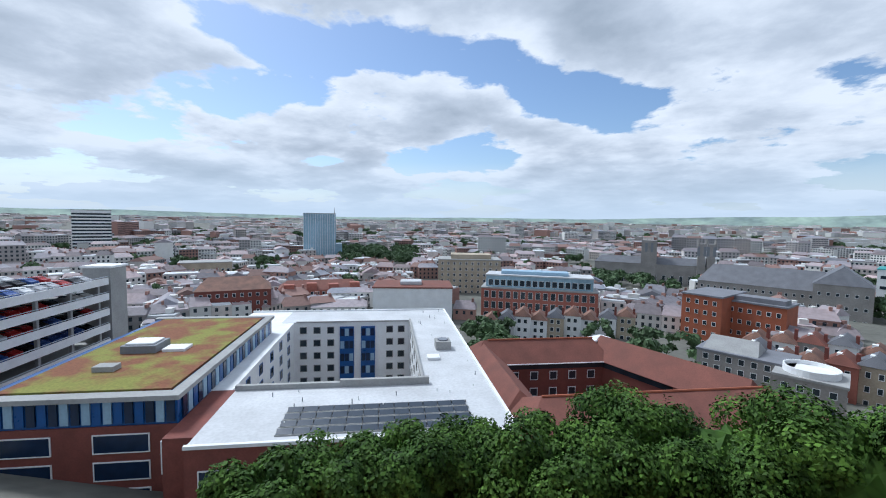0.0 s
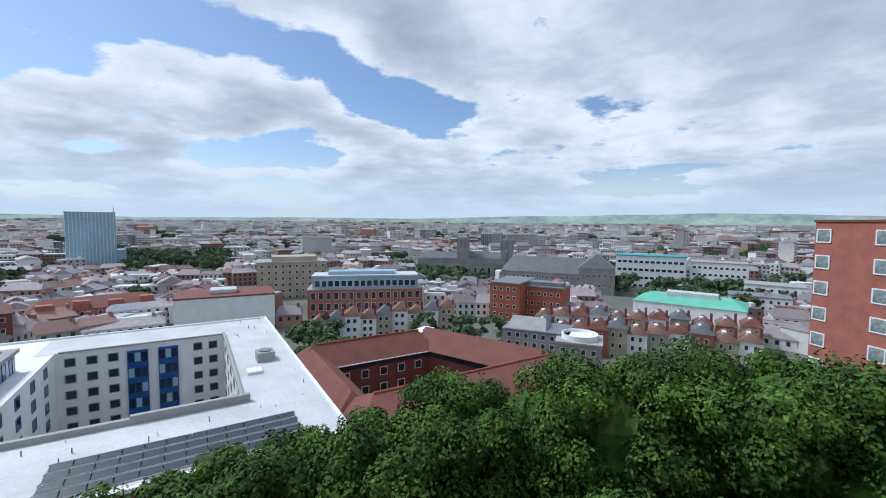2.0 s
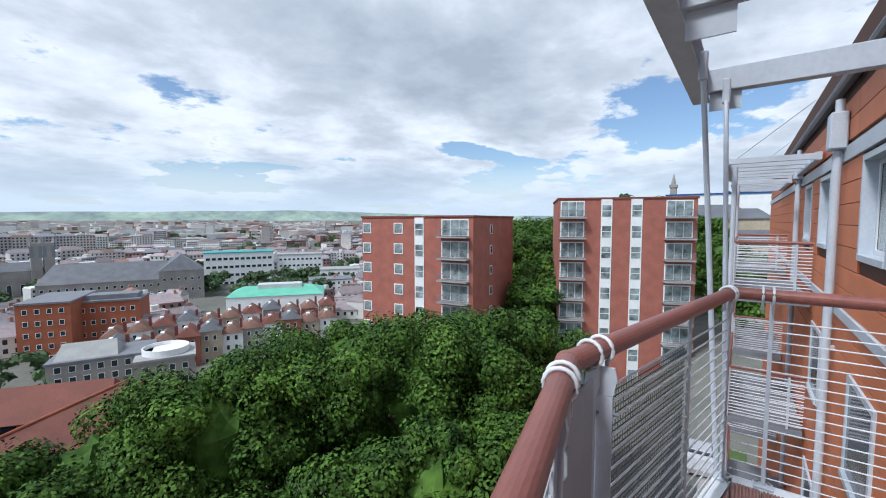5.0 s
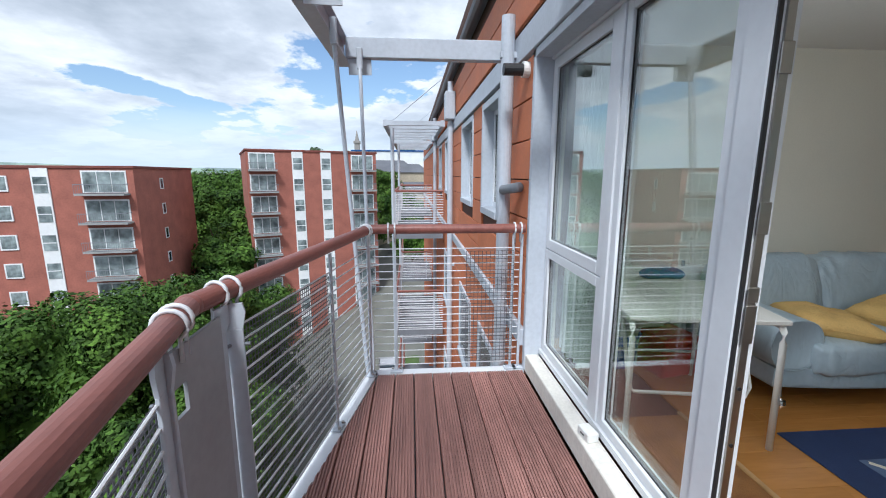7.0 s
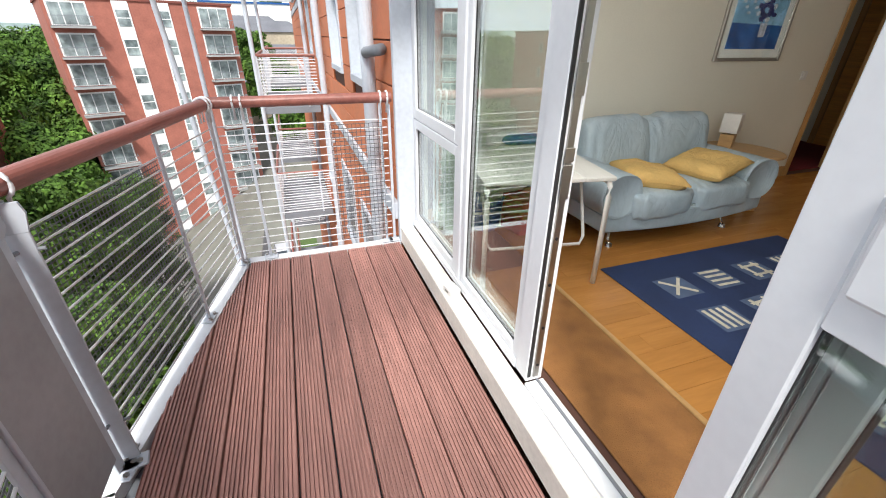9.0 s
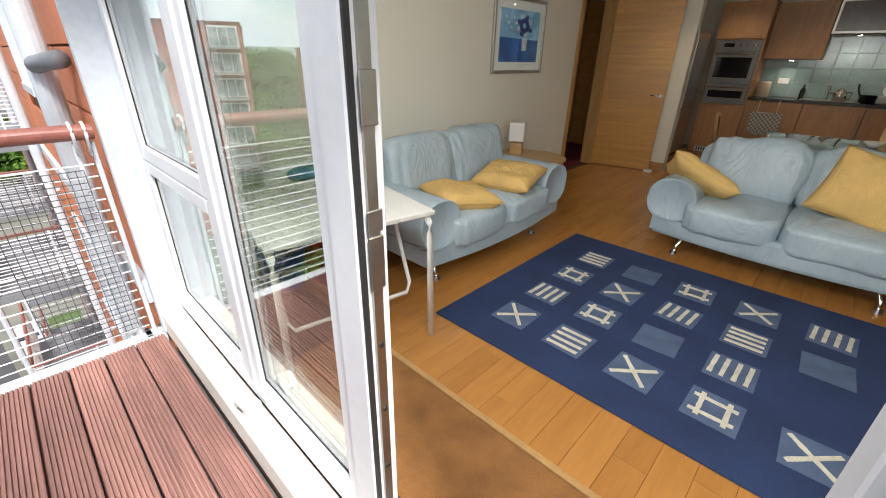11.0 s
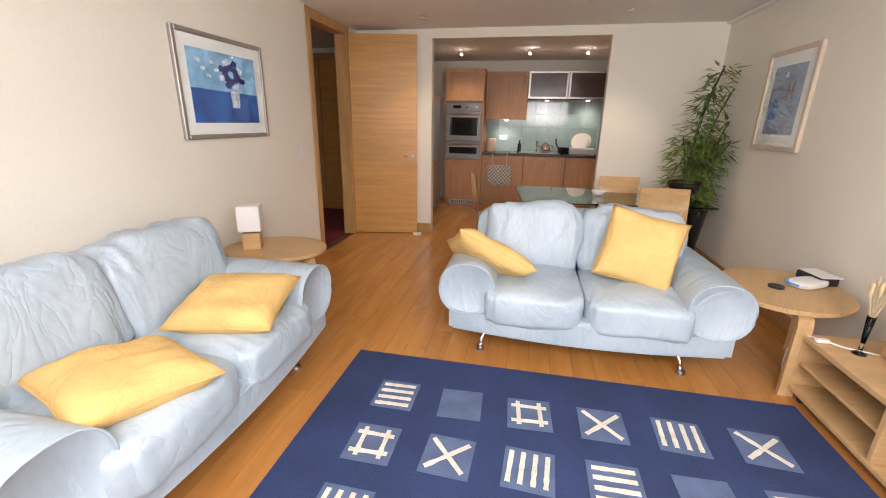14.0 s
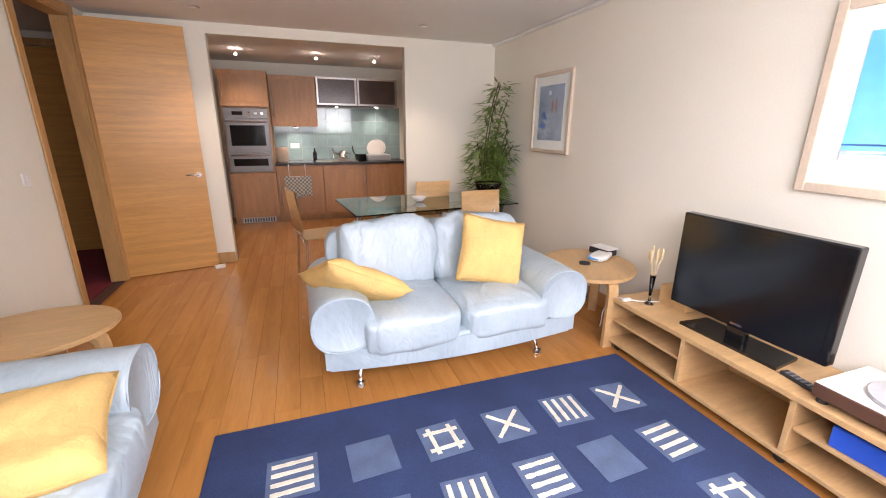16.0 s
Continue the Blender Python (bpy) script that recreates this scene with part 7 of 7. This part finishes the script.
block("teal_roof_office", "white office building with a teal roof", 27.4, 335, -27, 46, 22, -45, -21.5, white_render, teal_roof, 4, 12, ww=2.8, wh=2.0)
vh = block("verdigris_hall", "low hall with a pale green copper roof", 31.5, 222, -38, 46, 26, -45, -36, white_render, copper, roof="hip", rh=3.5)
part("roof_light", B(-10, 12, 9, 15, -34.2, -31.2, 0.3), white_roof, vh)
block("white_office", "white office block with banded windows", 34.6, 345, -33, 34, 18, -45, -25, white_render, concrete, 4, 10, ww=2.0)
block("white_villa", "white rendered office villa", 40.5, 300, -38, 36, 18, -45, -33, white_render, concrete, 3, 10)
block("white_villa", "white rendered terrace building", 38.5, 262, -35, 26, 16, -45, -35, white_render, slate, 3, 8)
# white terraces behind the tiled court
for i in range(9):
    h = block("terrace_house", "white rendered terrace house with slate roof", -16.5 + i * 2.2, 156 + 2.5 * i, 12 - i * 2, 6.4, 9, -45, -36.6 + 0.8 * (i % 3), white_render if i % 4 else stone, (old_tile, slate, old_tile)[i % 3], 3, 2, roof="hip", rh=3, category="house")
    part("chimney", B(2.3, 3.1, 3.4, 4.8, -37, -32.2 + 0.6 * (i % 2)), brick_dark, h)
# older terraces, right of the orange houses
for i in range(22):
    row_, col_ = divmod(i, 11)
    h = block("terrace_house", "stone terrace house with a red tiled roof" if i % 3 else "pale rendered terrace house", 14.5 + col_ * 2.35, 166 - row_ * 22 + 1.5 * col_, -24 - 1.0 * col_, 6.4, 9, -45, -35.6 + (i % 4) * 0.6, (stone, white_render, stone_grey, white_render, brick_red)[i % 5], (old_tile, old_tile, roof_tile, slate)[i % 4], 3, 2, roof="hip", rh=3, ww=1.1, category="house")
    part("chimney", B(2.3, 3.1, 3.4, 4.8, -36, -31.4 + 0.6 * (i % 2)), brick_dark, h)
    part("dormer", B(-1.2, 0.1, 1.2, 3.4, -35, -32.6 + 0.5 * (i % 4)), white_render, h)

# --- the rest of the town, joined ---
def town(seed, n, rmin, rmax, bmin, bmax, name, label, hmin, hmax, base):
    r = random.Random(seed)
    store = {k: ([], []) for k in ("wall_stone", "wall_white", "wall_brick", "roof_slate", "roof_tile", "roof_flat", "glazing")}

    def quadbox(key, c, s, ca, sa, z0, z1):
        v, f = store[key]
        k = len(v)
        for z in (z0, z1):
            for sx, sy in ((-1, -1), (1, -1), (1, 1), (-1, 1)):
                px, py = sx * s[0], sy * s[1]
                v.append((c[0] + px * ca - py * sa, c[1] + px * sa + py * ca, z))
        for q in ((0, 1, 5, 4), (1, 2, 6, 5), (2, 3, 7, 6), (3, 0, 4, 7), (4, 5, 6, 7)):
            f.append([k + i for i in q])

    for _ in range(n):
        d = rmin * (rmax / rmin) ** r.random()
        b = r.uniform(bmin, bmax)
        g = base + 55.0 * min(1.0, max(0, (d - 900) / 3300)) ** 1.6
        a = radians(-b + r.choice((0, 0, 90, 20, -25, 55)) + r.uniform(-8, 8))
        ca, sa = math.cos(a), math.sin(a)
        run = r.choice((1, 1, 2, 3, 5))
        w0 = r.uniform(3, 6.5) * (1 + d / 1300) * (1.7 if run == 1 else 1)
        dp = r.uniform(3.5, 6) * (1 + d / 2000)
        h0 = r.uniform(hmin, hmax) * (1 + (r.random() > 0.94) * 0.9 * (d > 450))
        bx, by = polar(b, d)
        kind = r.random()
        for j in range(run):
            x, y = bx + ca * w0 * 2.02 * j, by + sa * w0 * 2.02 * j
            bb, dd = math.degrees(math.atan2(x - 0.36, y - 0.16)), math.hypot(x, y)
            if (y < 60 and x > -20) or any(b0 < bb < b1 and d0 < dd < d1 for b0, b1, d0, d1 in GREENS):
                continue
            w, h = w0, h0 + r.uniform(-0.8, 0.8)
            z1 = g + h
            q = (kind + r.uniform(-0.12, 0.12)) % 1
            wk = "wall_white" if q < 0.38 else "wall_stone" if q < 0.78 else "wall_brick"
            quadbox(wk, (x, y), (w, dp), ca, sa, g - 6, z1)
            if r.random() < 0.6:
                rk = "roof_tile" if r.random() < 0.2 else "roof_slate"
                rv, rf = store[rk]
                k = len(rv)
                rh = r.uniform(2, 3.6)
                for px, py, z in ((-w - .3, -dp - .4, z1), (w + .3, -dp - .4, z1), (w + .3, dp + .4, z1), (-w - .3, dp + .4, z1), (-w * 0.85, 0, z1 + rh), (w * 0.85, 0, z1 + rh)):
                    rv.append((x + px * ca - py * sa, y + px * sa + py * ca, z))
                rf += [[k, k + 1, k + 5, k + 4], [k + 1, k + 2, k + 5], [k + 2, k + 3, k + 4, k + 5], [k + 3, k, k + 4]]
                if d < 900:
                    quadbox("wall_brick", (x + ca * w * 0.7, y + sa * w * 0.7), (0.5, 0.9), ca, sa, z1, z1 + rh + 1.1)
            else:
                quadbox("roof_flat" if r.random() < 0.6 else "roof_slate", (x, y), (w * 0.92, dp * 0.92), ca, sa, z1, z1 + 0.6)
                if r.random() < 0.5:
                    quadbox("wall_white", (x + ca * w * 0.3, y + sa * w * 0.3), (w * 0.25, dp * 0.3), ca, sa, z1 + 0.6, z1 + 2.6)
            if d < 1100:
                nw = max(2, int(w / 1.4))
                for fl_ in range(max(1, int(h / 3.1))):
                    for i in range(nw):
                        px = -w + 2 * w * (i + 0.5) / nw
                        for sg in (1, -1):
                            quadbox("glazing", (x + px * ca + sg * (dp + 0.02) * sa, y + px * sa - sg * (dp + 0.02) * ca), (0.5 + d / 2500, 0.06), ca, sa, z1 - 2.4 - 3.1 * fl_, z1 - 0.8 - 3.1 * fl_)
    t = thing(name, label, "town", 0, 0, 0, kind="stuff")
    mats_ = {"wall_stone": city_wall, "wall_white": city_white, "wall_brick": city_brick, "roof_slate": city_roof, "roof_tile": city_tile, "roof_flat": city_pale, "glazing": glass_far}
    for nm, (v, f) in store.items():
        if v:
            me = bpy.data.meshes.new(nm)
            me.from_pydata(v, [], f)
            me.materials.append(mats_[nm])
            o = new(nm, me)
            o.parent = t
            tagged(o, kind="stuff")


# greens, squares and the ground of the larger buildings
GREENS = [(-3, 9, 270, 400), (8, 26, 265, 325), (21, 36, 235, 370), (9, 16, 125, 212), (-19, -1, 182, 222), (-33, -22, 175, 214), (-38, -27, 400, 620), (-28, -14, 240, 300), (22, 40, 190, 245)]
town(1, 380, 190, 450, -78, 62, "town_rooftops", "crowded stone and slate town buildings", 6, 10.5, -45)
town(4, 420, 420, 950, -78, 62, "town_streets", "rows of mixed town buildings and offices", 8, 16, -45)
town(2, 700, 800, 2600, -78, 75, "distant_town", "far spread of town buildings, haze in their colours", 8, 20, -45)
town(3, 420, 2300, 3900, -78, 85, "far_suburbs", "tiny far suburb houses on the slopes", 8, 14, -45)


# --- trees ---
def leaf_crown(bm, c, rad, n, size, rg, flat=0.8, lobes=9):
    """Many small bent leaf sprays on the shells of several lobes; corners and quads."""
    g = np.random.default_rng(rg.randrange(10 ** 6))
    u = g.uniform((-1, -1, -0.5), (1, 1, 1.0), (lobes, 3))
    u /= np.maximum(1, np.linalg.norm(u, axis=1, keepdims=True))
    cen = np.array(c) + u * (rad * 0.74, rad * 0.74, rad * 0.66 * flat)
    lr = rad * g.uniform(0.17, 0.36, lobes)
    k = np.arange(n) % lobes
    z = g.uniform(-0.55, 1, n)
    a = g.uniform(0, 2 * np.pi, n)
    q = np.sqrt(np.maximum(0, 1 - z * z))
    nrm = np.stack([q * np.cos(a), q * np.sin(a), z], 1)
    ph = g.uniform(0, 6.28, (lobes, 3))[k]
    bump_ = 1 + 0.16 * np.sin(3.1 * nrm[:, 0] * 2 + ph[:, 0]) * np.sin(2.7 * nrm[:, 1] * 2 + ph[:, 1]) - 0.36 * g.random(n) ** 2
    p = cen[k] + nrm * (1, 1, 0.85) * (lr[k] * bump_)[:, None]
    s = (size * g.uniform(0.6, 1.3, n))[:, None]
    nn = nrm + g.uniform((-0.6, -0.6, -0.2), (0.6, 0.6, 0.6), (n, 3))
    nn /= np.linalg.norm(nn, axis=1, keepdims=True)
    r = g.normal(size=(n, 3))
    t1 = np.cross(nn, r)
    t1 /= np.linalg.norm(t1, axis=1, keepdims=True)
    t2 = np.cross(nn, t1)
    v = np.stack([p - t1 * s, p - t2 * s * 0.6 - nn * s * 0.25, p + t1 * s - nn * s * 0.2, p + t2 * s * 0.6 - nn * s * 0.25], 1).reshape(-1, 3)
    return v, np.arange(4 * n).reshape(n, 4)


def leaf_mesh(name, crowns, material):
    """One mesh from several crowns."""
    v = np.concatenate([c[0] for c in crowns])
    off, f = 0, []
    for cv, cf in crowns:
        f.append(cf + off)
        off += len(cv)
    f = np.concatenate(f)
    me = bpy.data.meshes.new(name)
    me.vertices.add(len(v))
    me.vertices.foreach_set("co", v.ravel())
    me.loops.add(f.size)
    me.loops.foreach_set("vertex_index", f.ravel())
    me.polygons.add(len(f))
    me.polygons.foreach_set("loop_start", np.arange(len(f)) * 4)
    me.update(calc_edges=True)
    me.materials.append(material)
    return me


def tree(x, y, z0, ztop, rad, seed, n=26000, size=0.115, label="broad-leaved tree with a dense green crown", leaf=None, group="trees below the balcony"):
    rg = random.Random(seed)
    t = thing("tree", label, "tree", x, y, z0, 0, group)
    h = ztop - z0
    trunk = bmesh.new()
    top_ = (rg.uniform(-.4, .4), rg.uniform(-.4, .4), h * 0.55)
    cyl(trunk, (0, 0, -0.5), top_, 0.035 * h * 0.6, 0.018 * h * 0.6, 9)
    tr = part("trunk", trunk, bark, t)
    for i in range(6):
        a = i * 1.05 + rg.uniform(-.3, .3)
        part("limb", tube(bmesh.new(), [(top_[0] * 0.8, top_[1] * 0.8, h * 0.42), (math.cos(a) * rad * 0.3, math.sin(a) * rad * 0.3, h * 0.6), (math.cos(a) * rad * 0.6, math.sin(a) * rad * 0.6, h * 0.72)], 0.10, 6), bark, tr)
    zc = h - rad * 0.85
    crowns = [leaf_crown(None, (0, 0, cz), cr, n // 2 if k else n, size, rg, 0.95, 42) for k, (cz, cr) in enumerate(((zc, rad), (zc - rad * 0.8, rad * 1.0)))]
    me = leaf_mesh("crown", crowns, leaf or foliage)
    o = new("crown", me)
    o.parent = t
    tagged(o, "uneven dense leafy crown")
    # shaded inner mass of twigs and leaves
    bm = bmesh.new()
    soft(bm, (0, 0, zc - rad * 0.25), (rad * 0.5, rad * 0.5, rad * 0.7), 2.1, 0.25, seed=seed, nu=18, nv=12)
    part("inner_foliage", bm, leaf or foliage, t)
    return t


TREES = [(-70, 16, -9.0, 2.6), (-48, 18, -8.4, 2.8), (-38, 19, -8.4, 3.2), (-28, 19, -8.2, 3.4), (-18, 20, -8.6, 3.8), (-8, 20, -7.8, 4.0), (2, 22, -6.8, 4.6), (13, 23, -6.4, 4.6), (23, 23, -5.0, 5.0), (33, 24, -4.2, 5.0), (42, 24, -3.6, 4.8), (51, 24, -3.4, 5.0), (60, 25, -3.2, 5.0), (68, 30, -5.4, 4.4), (28, 15, -8.5, 4.0), (41, 15.5, -7.4, 4.2), (54, 16, -6.6, 4.2), (10, 14.5, -10.0, 3.6), (64, 18, -7.2, 3.6),
         (66, 78, 0.5, 6), (68, 92, 2.5, 7), (70, 70, -3, 6), (65.5, 110, 4.0, 7), (67, 60, -6, 5), (69.5, 105, 3, 6), (88, 82, -1.0, 5), (90.5, 66, -3.5, 4), (86.5, 100, 3, 5)]
for i, (b, d, zt, r_) in enumerate(TREES):
    x, y = polar(b, d)
    tree(x, y, ground_z(x, y), zt, r_, 100 + i, 26000 if d < 40 else 9000, 0.115 if d < 40 else 0.26)
# trees among the town and on the hill
fm = []
rg = random.Random(77)
spots = [(b, d) for b, d in ((-18, 150), (-16, 156), (-2, 160), (0, 340), (3, 330), (-1, 350), (9, 350), (-60, 260), (-33, 480), (-30, 470), (-28, 500), (-25, 520), (-35, 300), (-38, 310), (25, 330), (30, 345), (33, 350), (36, 330), (40, 340), (20, 420))]
spots += [(rg.uniform(-3, 8), rg.uniform(285, 345)) for _ in range(16)] + [(rg.uniform(23, 38), rg.uniform(258, 318)) for _ in range(22)] + [(rg.uniform(-37, -27), rg.uniform(420, 610)) for _ in range(30)] + [(rg.uniform(-21, -13), rg.uniform(105, 160)) for _ in range(9)] + [(rg.uniform(3, 8), rg.uniform(130, 170)) for _ in range(4)]
spots += [(rg.uniform(-75, 60), rg.uniform(260, 1700)) for _ in range(460)]
far = thing("town_trees", "distant rounded green trees among the rooftops", "trees", 0, 0, 0, kind="stuff")
V_ = []
for i, (b, d) in enumerate(spots):
    x, y = polar(b, d)
    for k in range(1 + int(d > 400) * 2):
        V_.append(leaf_crown(None, (x + k * 9 * rg.uniform(-1, 1), y + k * 5, -38), 6 + d / 200, 260, 0.9 + d / 500, rg, 0.8, 8))
for i in range(130):
    b, d = rg.uniform(63, 93), rg.uniform(75, 300)
    x, y = polar(b, d)
    V_.append(leaf_crown(None, (x, y, ground_z(x, y) + 5), rg.uniform(3.5, 6.5), 420, 0.6, rg, 0.9, 10))
for b in (77.5, 78.6, 79.8, 80.4, 82.1, 84.0, 87.5, 88.4, 89.2, 90.0):
    x, y = polar(b, 290)
    V_.append(leaf_crown(None, (x, y, 12 + 3 * math.sin(b * 7)), 6.5, 700, 0.7, rg, 0.9, 14))
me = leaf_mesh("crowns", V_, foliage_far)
o = new("crowns", me)
o.parent = far
tagged(o, kind="stuff")

# terraces up the hill behind the towers, and a stone tower on the top
for i, (b, d, zz) in enumerate(((88, 120, 2.0), (86.5, 150, 4), (90, 105, -3), (70, 110, -9), (72, 100, -12), (87, 95, -7))):
    block("hill_terrace", "cream stone terrace stepping up the hill", b, d, -b + 8, 20, 9, zz - 20, zz, stone, slate, 3, 6, roof="hip", rh=2.5)
block("hill_hall", "long modern building with blue roof edge", 88.3, 190, -88, 40, 12, -10, 11.5, white_render, clad_blue, 1, 12)
hx_, hy_ = polar(83, 330)
ct = bld("hill_tower", "stone hilltop tower with a pointed roof", hx_, hy_, 0, "tower")
part("shaft", B(-1.9, 1.9, -1.9, 1.9, -10, 26), stone_grey, ct)
part("gallery", B(-2.4, 2.4, -2.4, 2.4, 24.5, 26.4), stone_grey, ct)
part("cap", C((0, 0, 26.4), (0, 0, 34), 1.7, 0.15, 8), stone_grey, ct)

# neighbouring balconies along the facade
for i, bx in enumerate((11.5, 17.5)):
    nb = thing("neighbour_balcony", "grey steel balconies stacked along the facade", "balcony", bx, FAC, 0, kind="structure")
    for k in range(5):
        z = DZK - 2.8 * k
        part("floor_slab", B(0, 3.4, 0.05, 1.35, z - 0.15, z), dark_grey, nb)
        rl = part("handrail", tube(bmesh.new(), [(0, 0.05, z + 1.15), (0, 1.35, z + 1.15), (3.4, 1.35, z + 1.15)], 0.035), rail_wood, nb)
        for j in range(15):
            part("bar", tube(bmesh.new(), [(0, 0.05, z + 0.08 + j * 0.07), (0, 1.35, z + 0.08 + j * 0.07), (3.4, 1.35, z + 0.08 + j * 0.07)], 0.011, 5), mesh_paint, nb)
        for (px, py) in ((0, 0.3), (0, 1.35), (1.7, 1.35), (3.4, 1.35)):
            part("post", B(px - 0.02, px + 0.02, py - 0.02, py + 0.02, z, z + 1.13), grey_paint, nb)
    for y in (0.1, 1.55):
        part("canopy_beam", B(-0.5, 3.9, y - 0.05, y + 0.05, 2.65, 2.8), grey_paint, nb)
    for k in range(6):
        part("canopy_slat", B(-0.5 + k * 0.85, -0.4 + k * 0.85, 0.15, 1.5, 2.67, 2.78), grey_paint, nb)
    part("stay", C((-0.2, 1.4, 2.8), (1.5, 0.0, 4.2), 0.015, seg=6), grey_paint, nb)
    part("upright", C((0, 1.4, -14), (0, 1.4, 2.65), 0.05, seg=8), grey_paint, nb)

# ================= pieces of floor and facade =================
rg = random.Random(21)
bw = 0.13
meshes = {}
rest = bmesh.new()
i = 0
x = XW
while x < XE - 0.02:
    w = min(bw, XE - x)
    y = YS - 0.12 - rg.uniform(0, 0.6)
    while y < -1.95:
        L = rg.choice((0.9, 1.1, 1.3))
        y0, y1 = max(y, YS - 0.12), min(y + L, -1.945)
        if y1 - y0 > 0.03:
            key = (round(w, 3), round(y1 - y0, 3))
            if key not in meshes:
                o = part("floorboard", B(-w / 2 + 0.0006, w / 2 - 0.0006, -(y1 - y0) / 2 + 0.0006, (y1 - y0) / 2 - 0.0006, -0.012, 0, 0.0008), floor_wood, floor)
                meshes[key] = o
                o.matrix_basis = pose(x + w / 2, (y0 + y1) / 2, 0)
            else:
                share("floorboard", meshes[key], floor, pose(x + w / 2, (y0 + y1) / 2, 0))
        y += L
    x += bw
x = -0.2
while x < 3.48:
    box(rest, x + 0.0006, min(x + bw, 3.48) - 0.0006, -9.7, YS - 0.121, -0.012, 0, 0.0008)
    x += bw
part("kitchen_floorboards", rest, floor_wood, floor, kind="stuff")

# terracotta planks: nearest as parts
rows_z = [-0.75 + 0.31 * k for k in range(15)]
src = None
low = bmesh.new()


def plank(x0, x1, z0, z1):
    if x1 - x0 < 0.05:
        return
    if x0 < 9 and z0 > -1:
        part("cladding_panel", B(x0, x1, -0.03, 0.0, z0 + 0.006, z1 - 0.006, 0.003), terracotta, fac)
    else:
        box(low, x0, x1, -0.03, 0.0, z0 + 0.006, z1 - 0.006)


for k in range(-52, 15):
    z0 = -0.75 + 0.31 * k
    z1 = z0 + 0.31
    if z1 > 3.5:
        continue
    if z0 < 2.57 and z1 > 2.37:
        if z0 < 2.362:
            z1 = 2.36
        else:
            z0 = 2.582
        if z1 - z0 < 0.05:
            continue
    if z0 < 0.20 and z1 > 0.06:
        if z0 < 0.06:
            z1 = 0.058
        else:
            z0 = 0.202
        if z1 - z0 < 0.05:
            continue
    holes = WINS if (z1 > 1.0 and z0 < 2.3) else []
    cuts = [3.462] + [v for (a, b) in holes for v in (a - 0.022, b + 0.022)] + [30]
    for a, b in zip(cuts[::2], cuts[1::2]):
        xx = a
        while xx < b:
            e = min(xx + (2.4 if xx < 9 else 6.0), b)
            plank(xx, e - 0.006, z0, z1)
            xx = e
    if z0 > 2.5:
        plank(-6, 3.46, z0, z1)
    plank(-12, -0.63, z0, z1)
part("lower_cladding", low, terracotta, fac, kind="stuff")
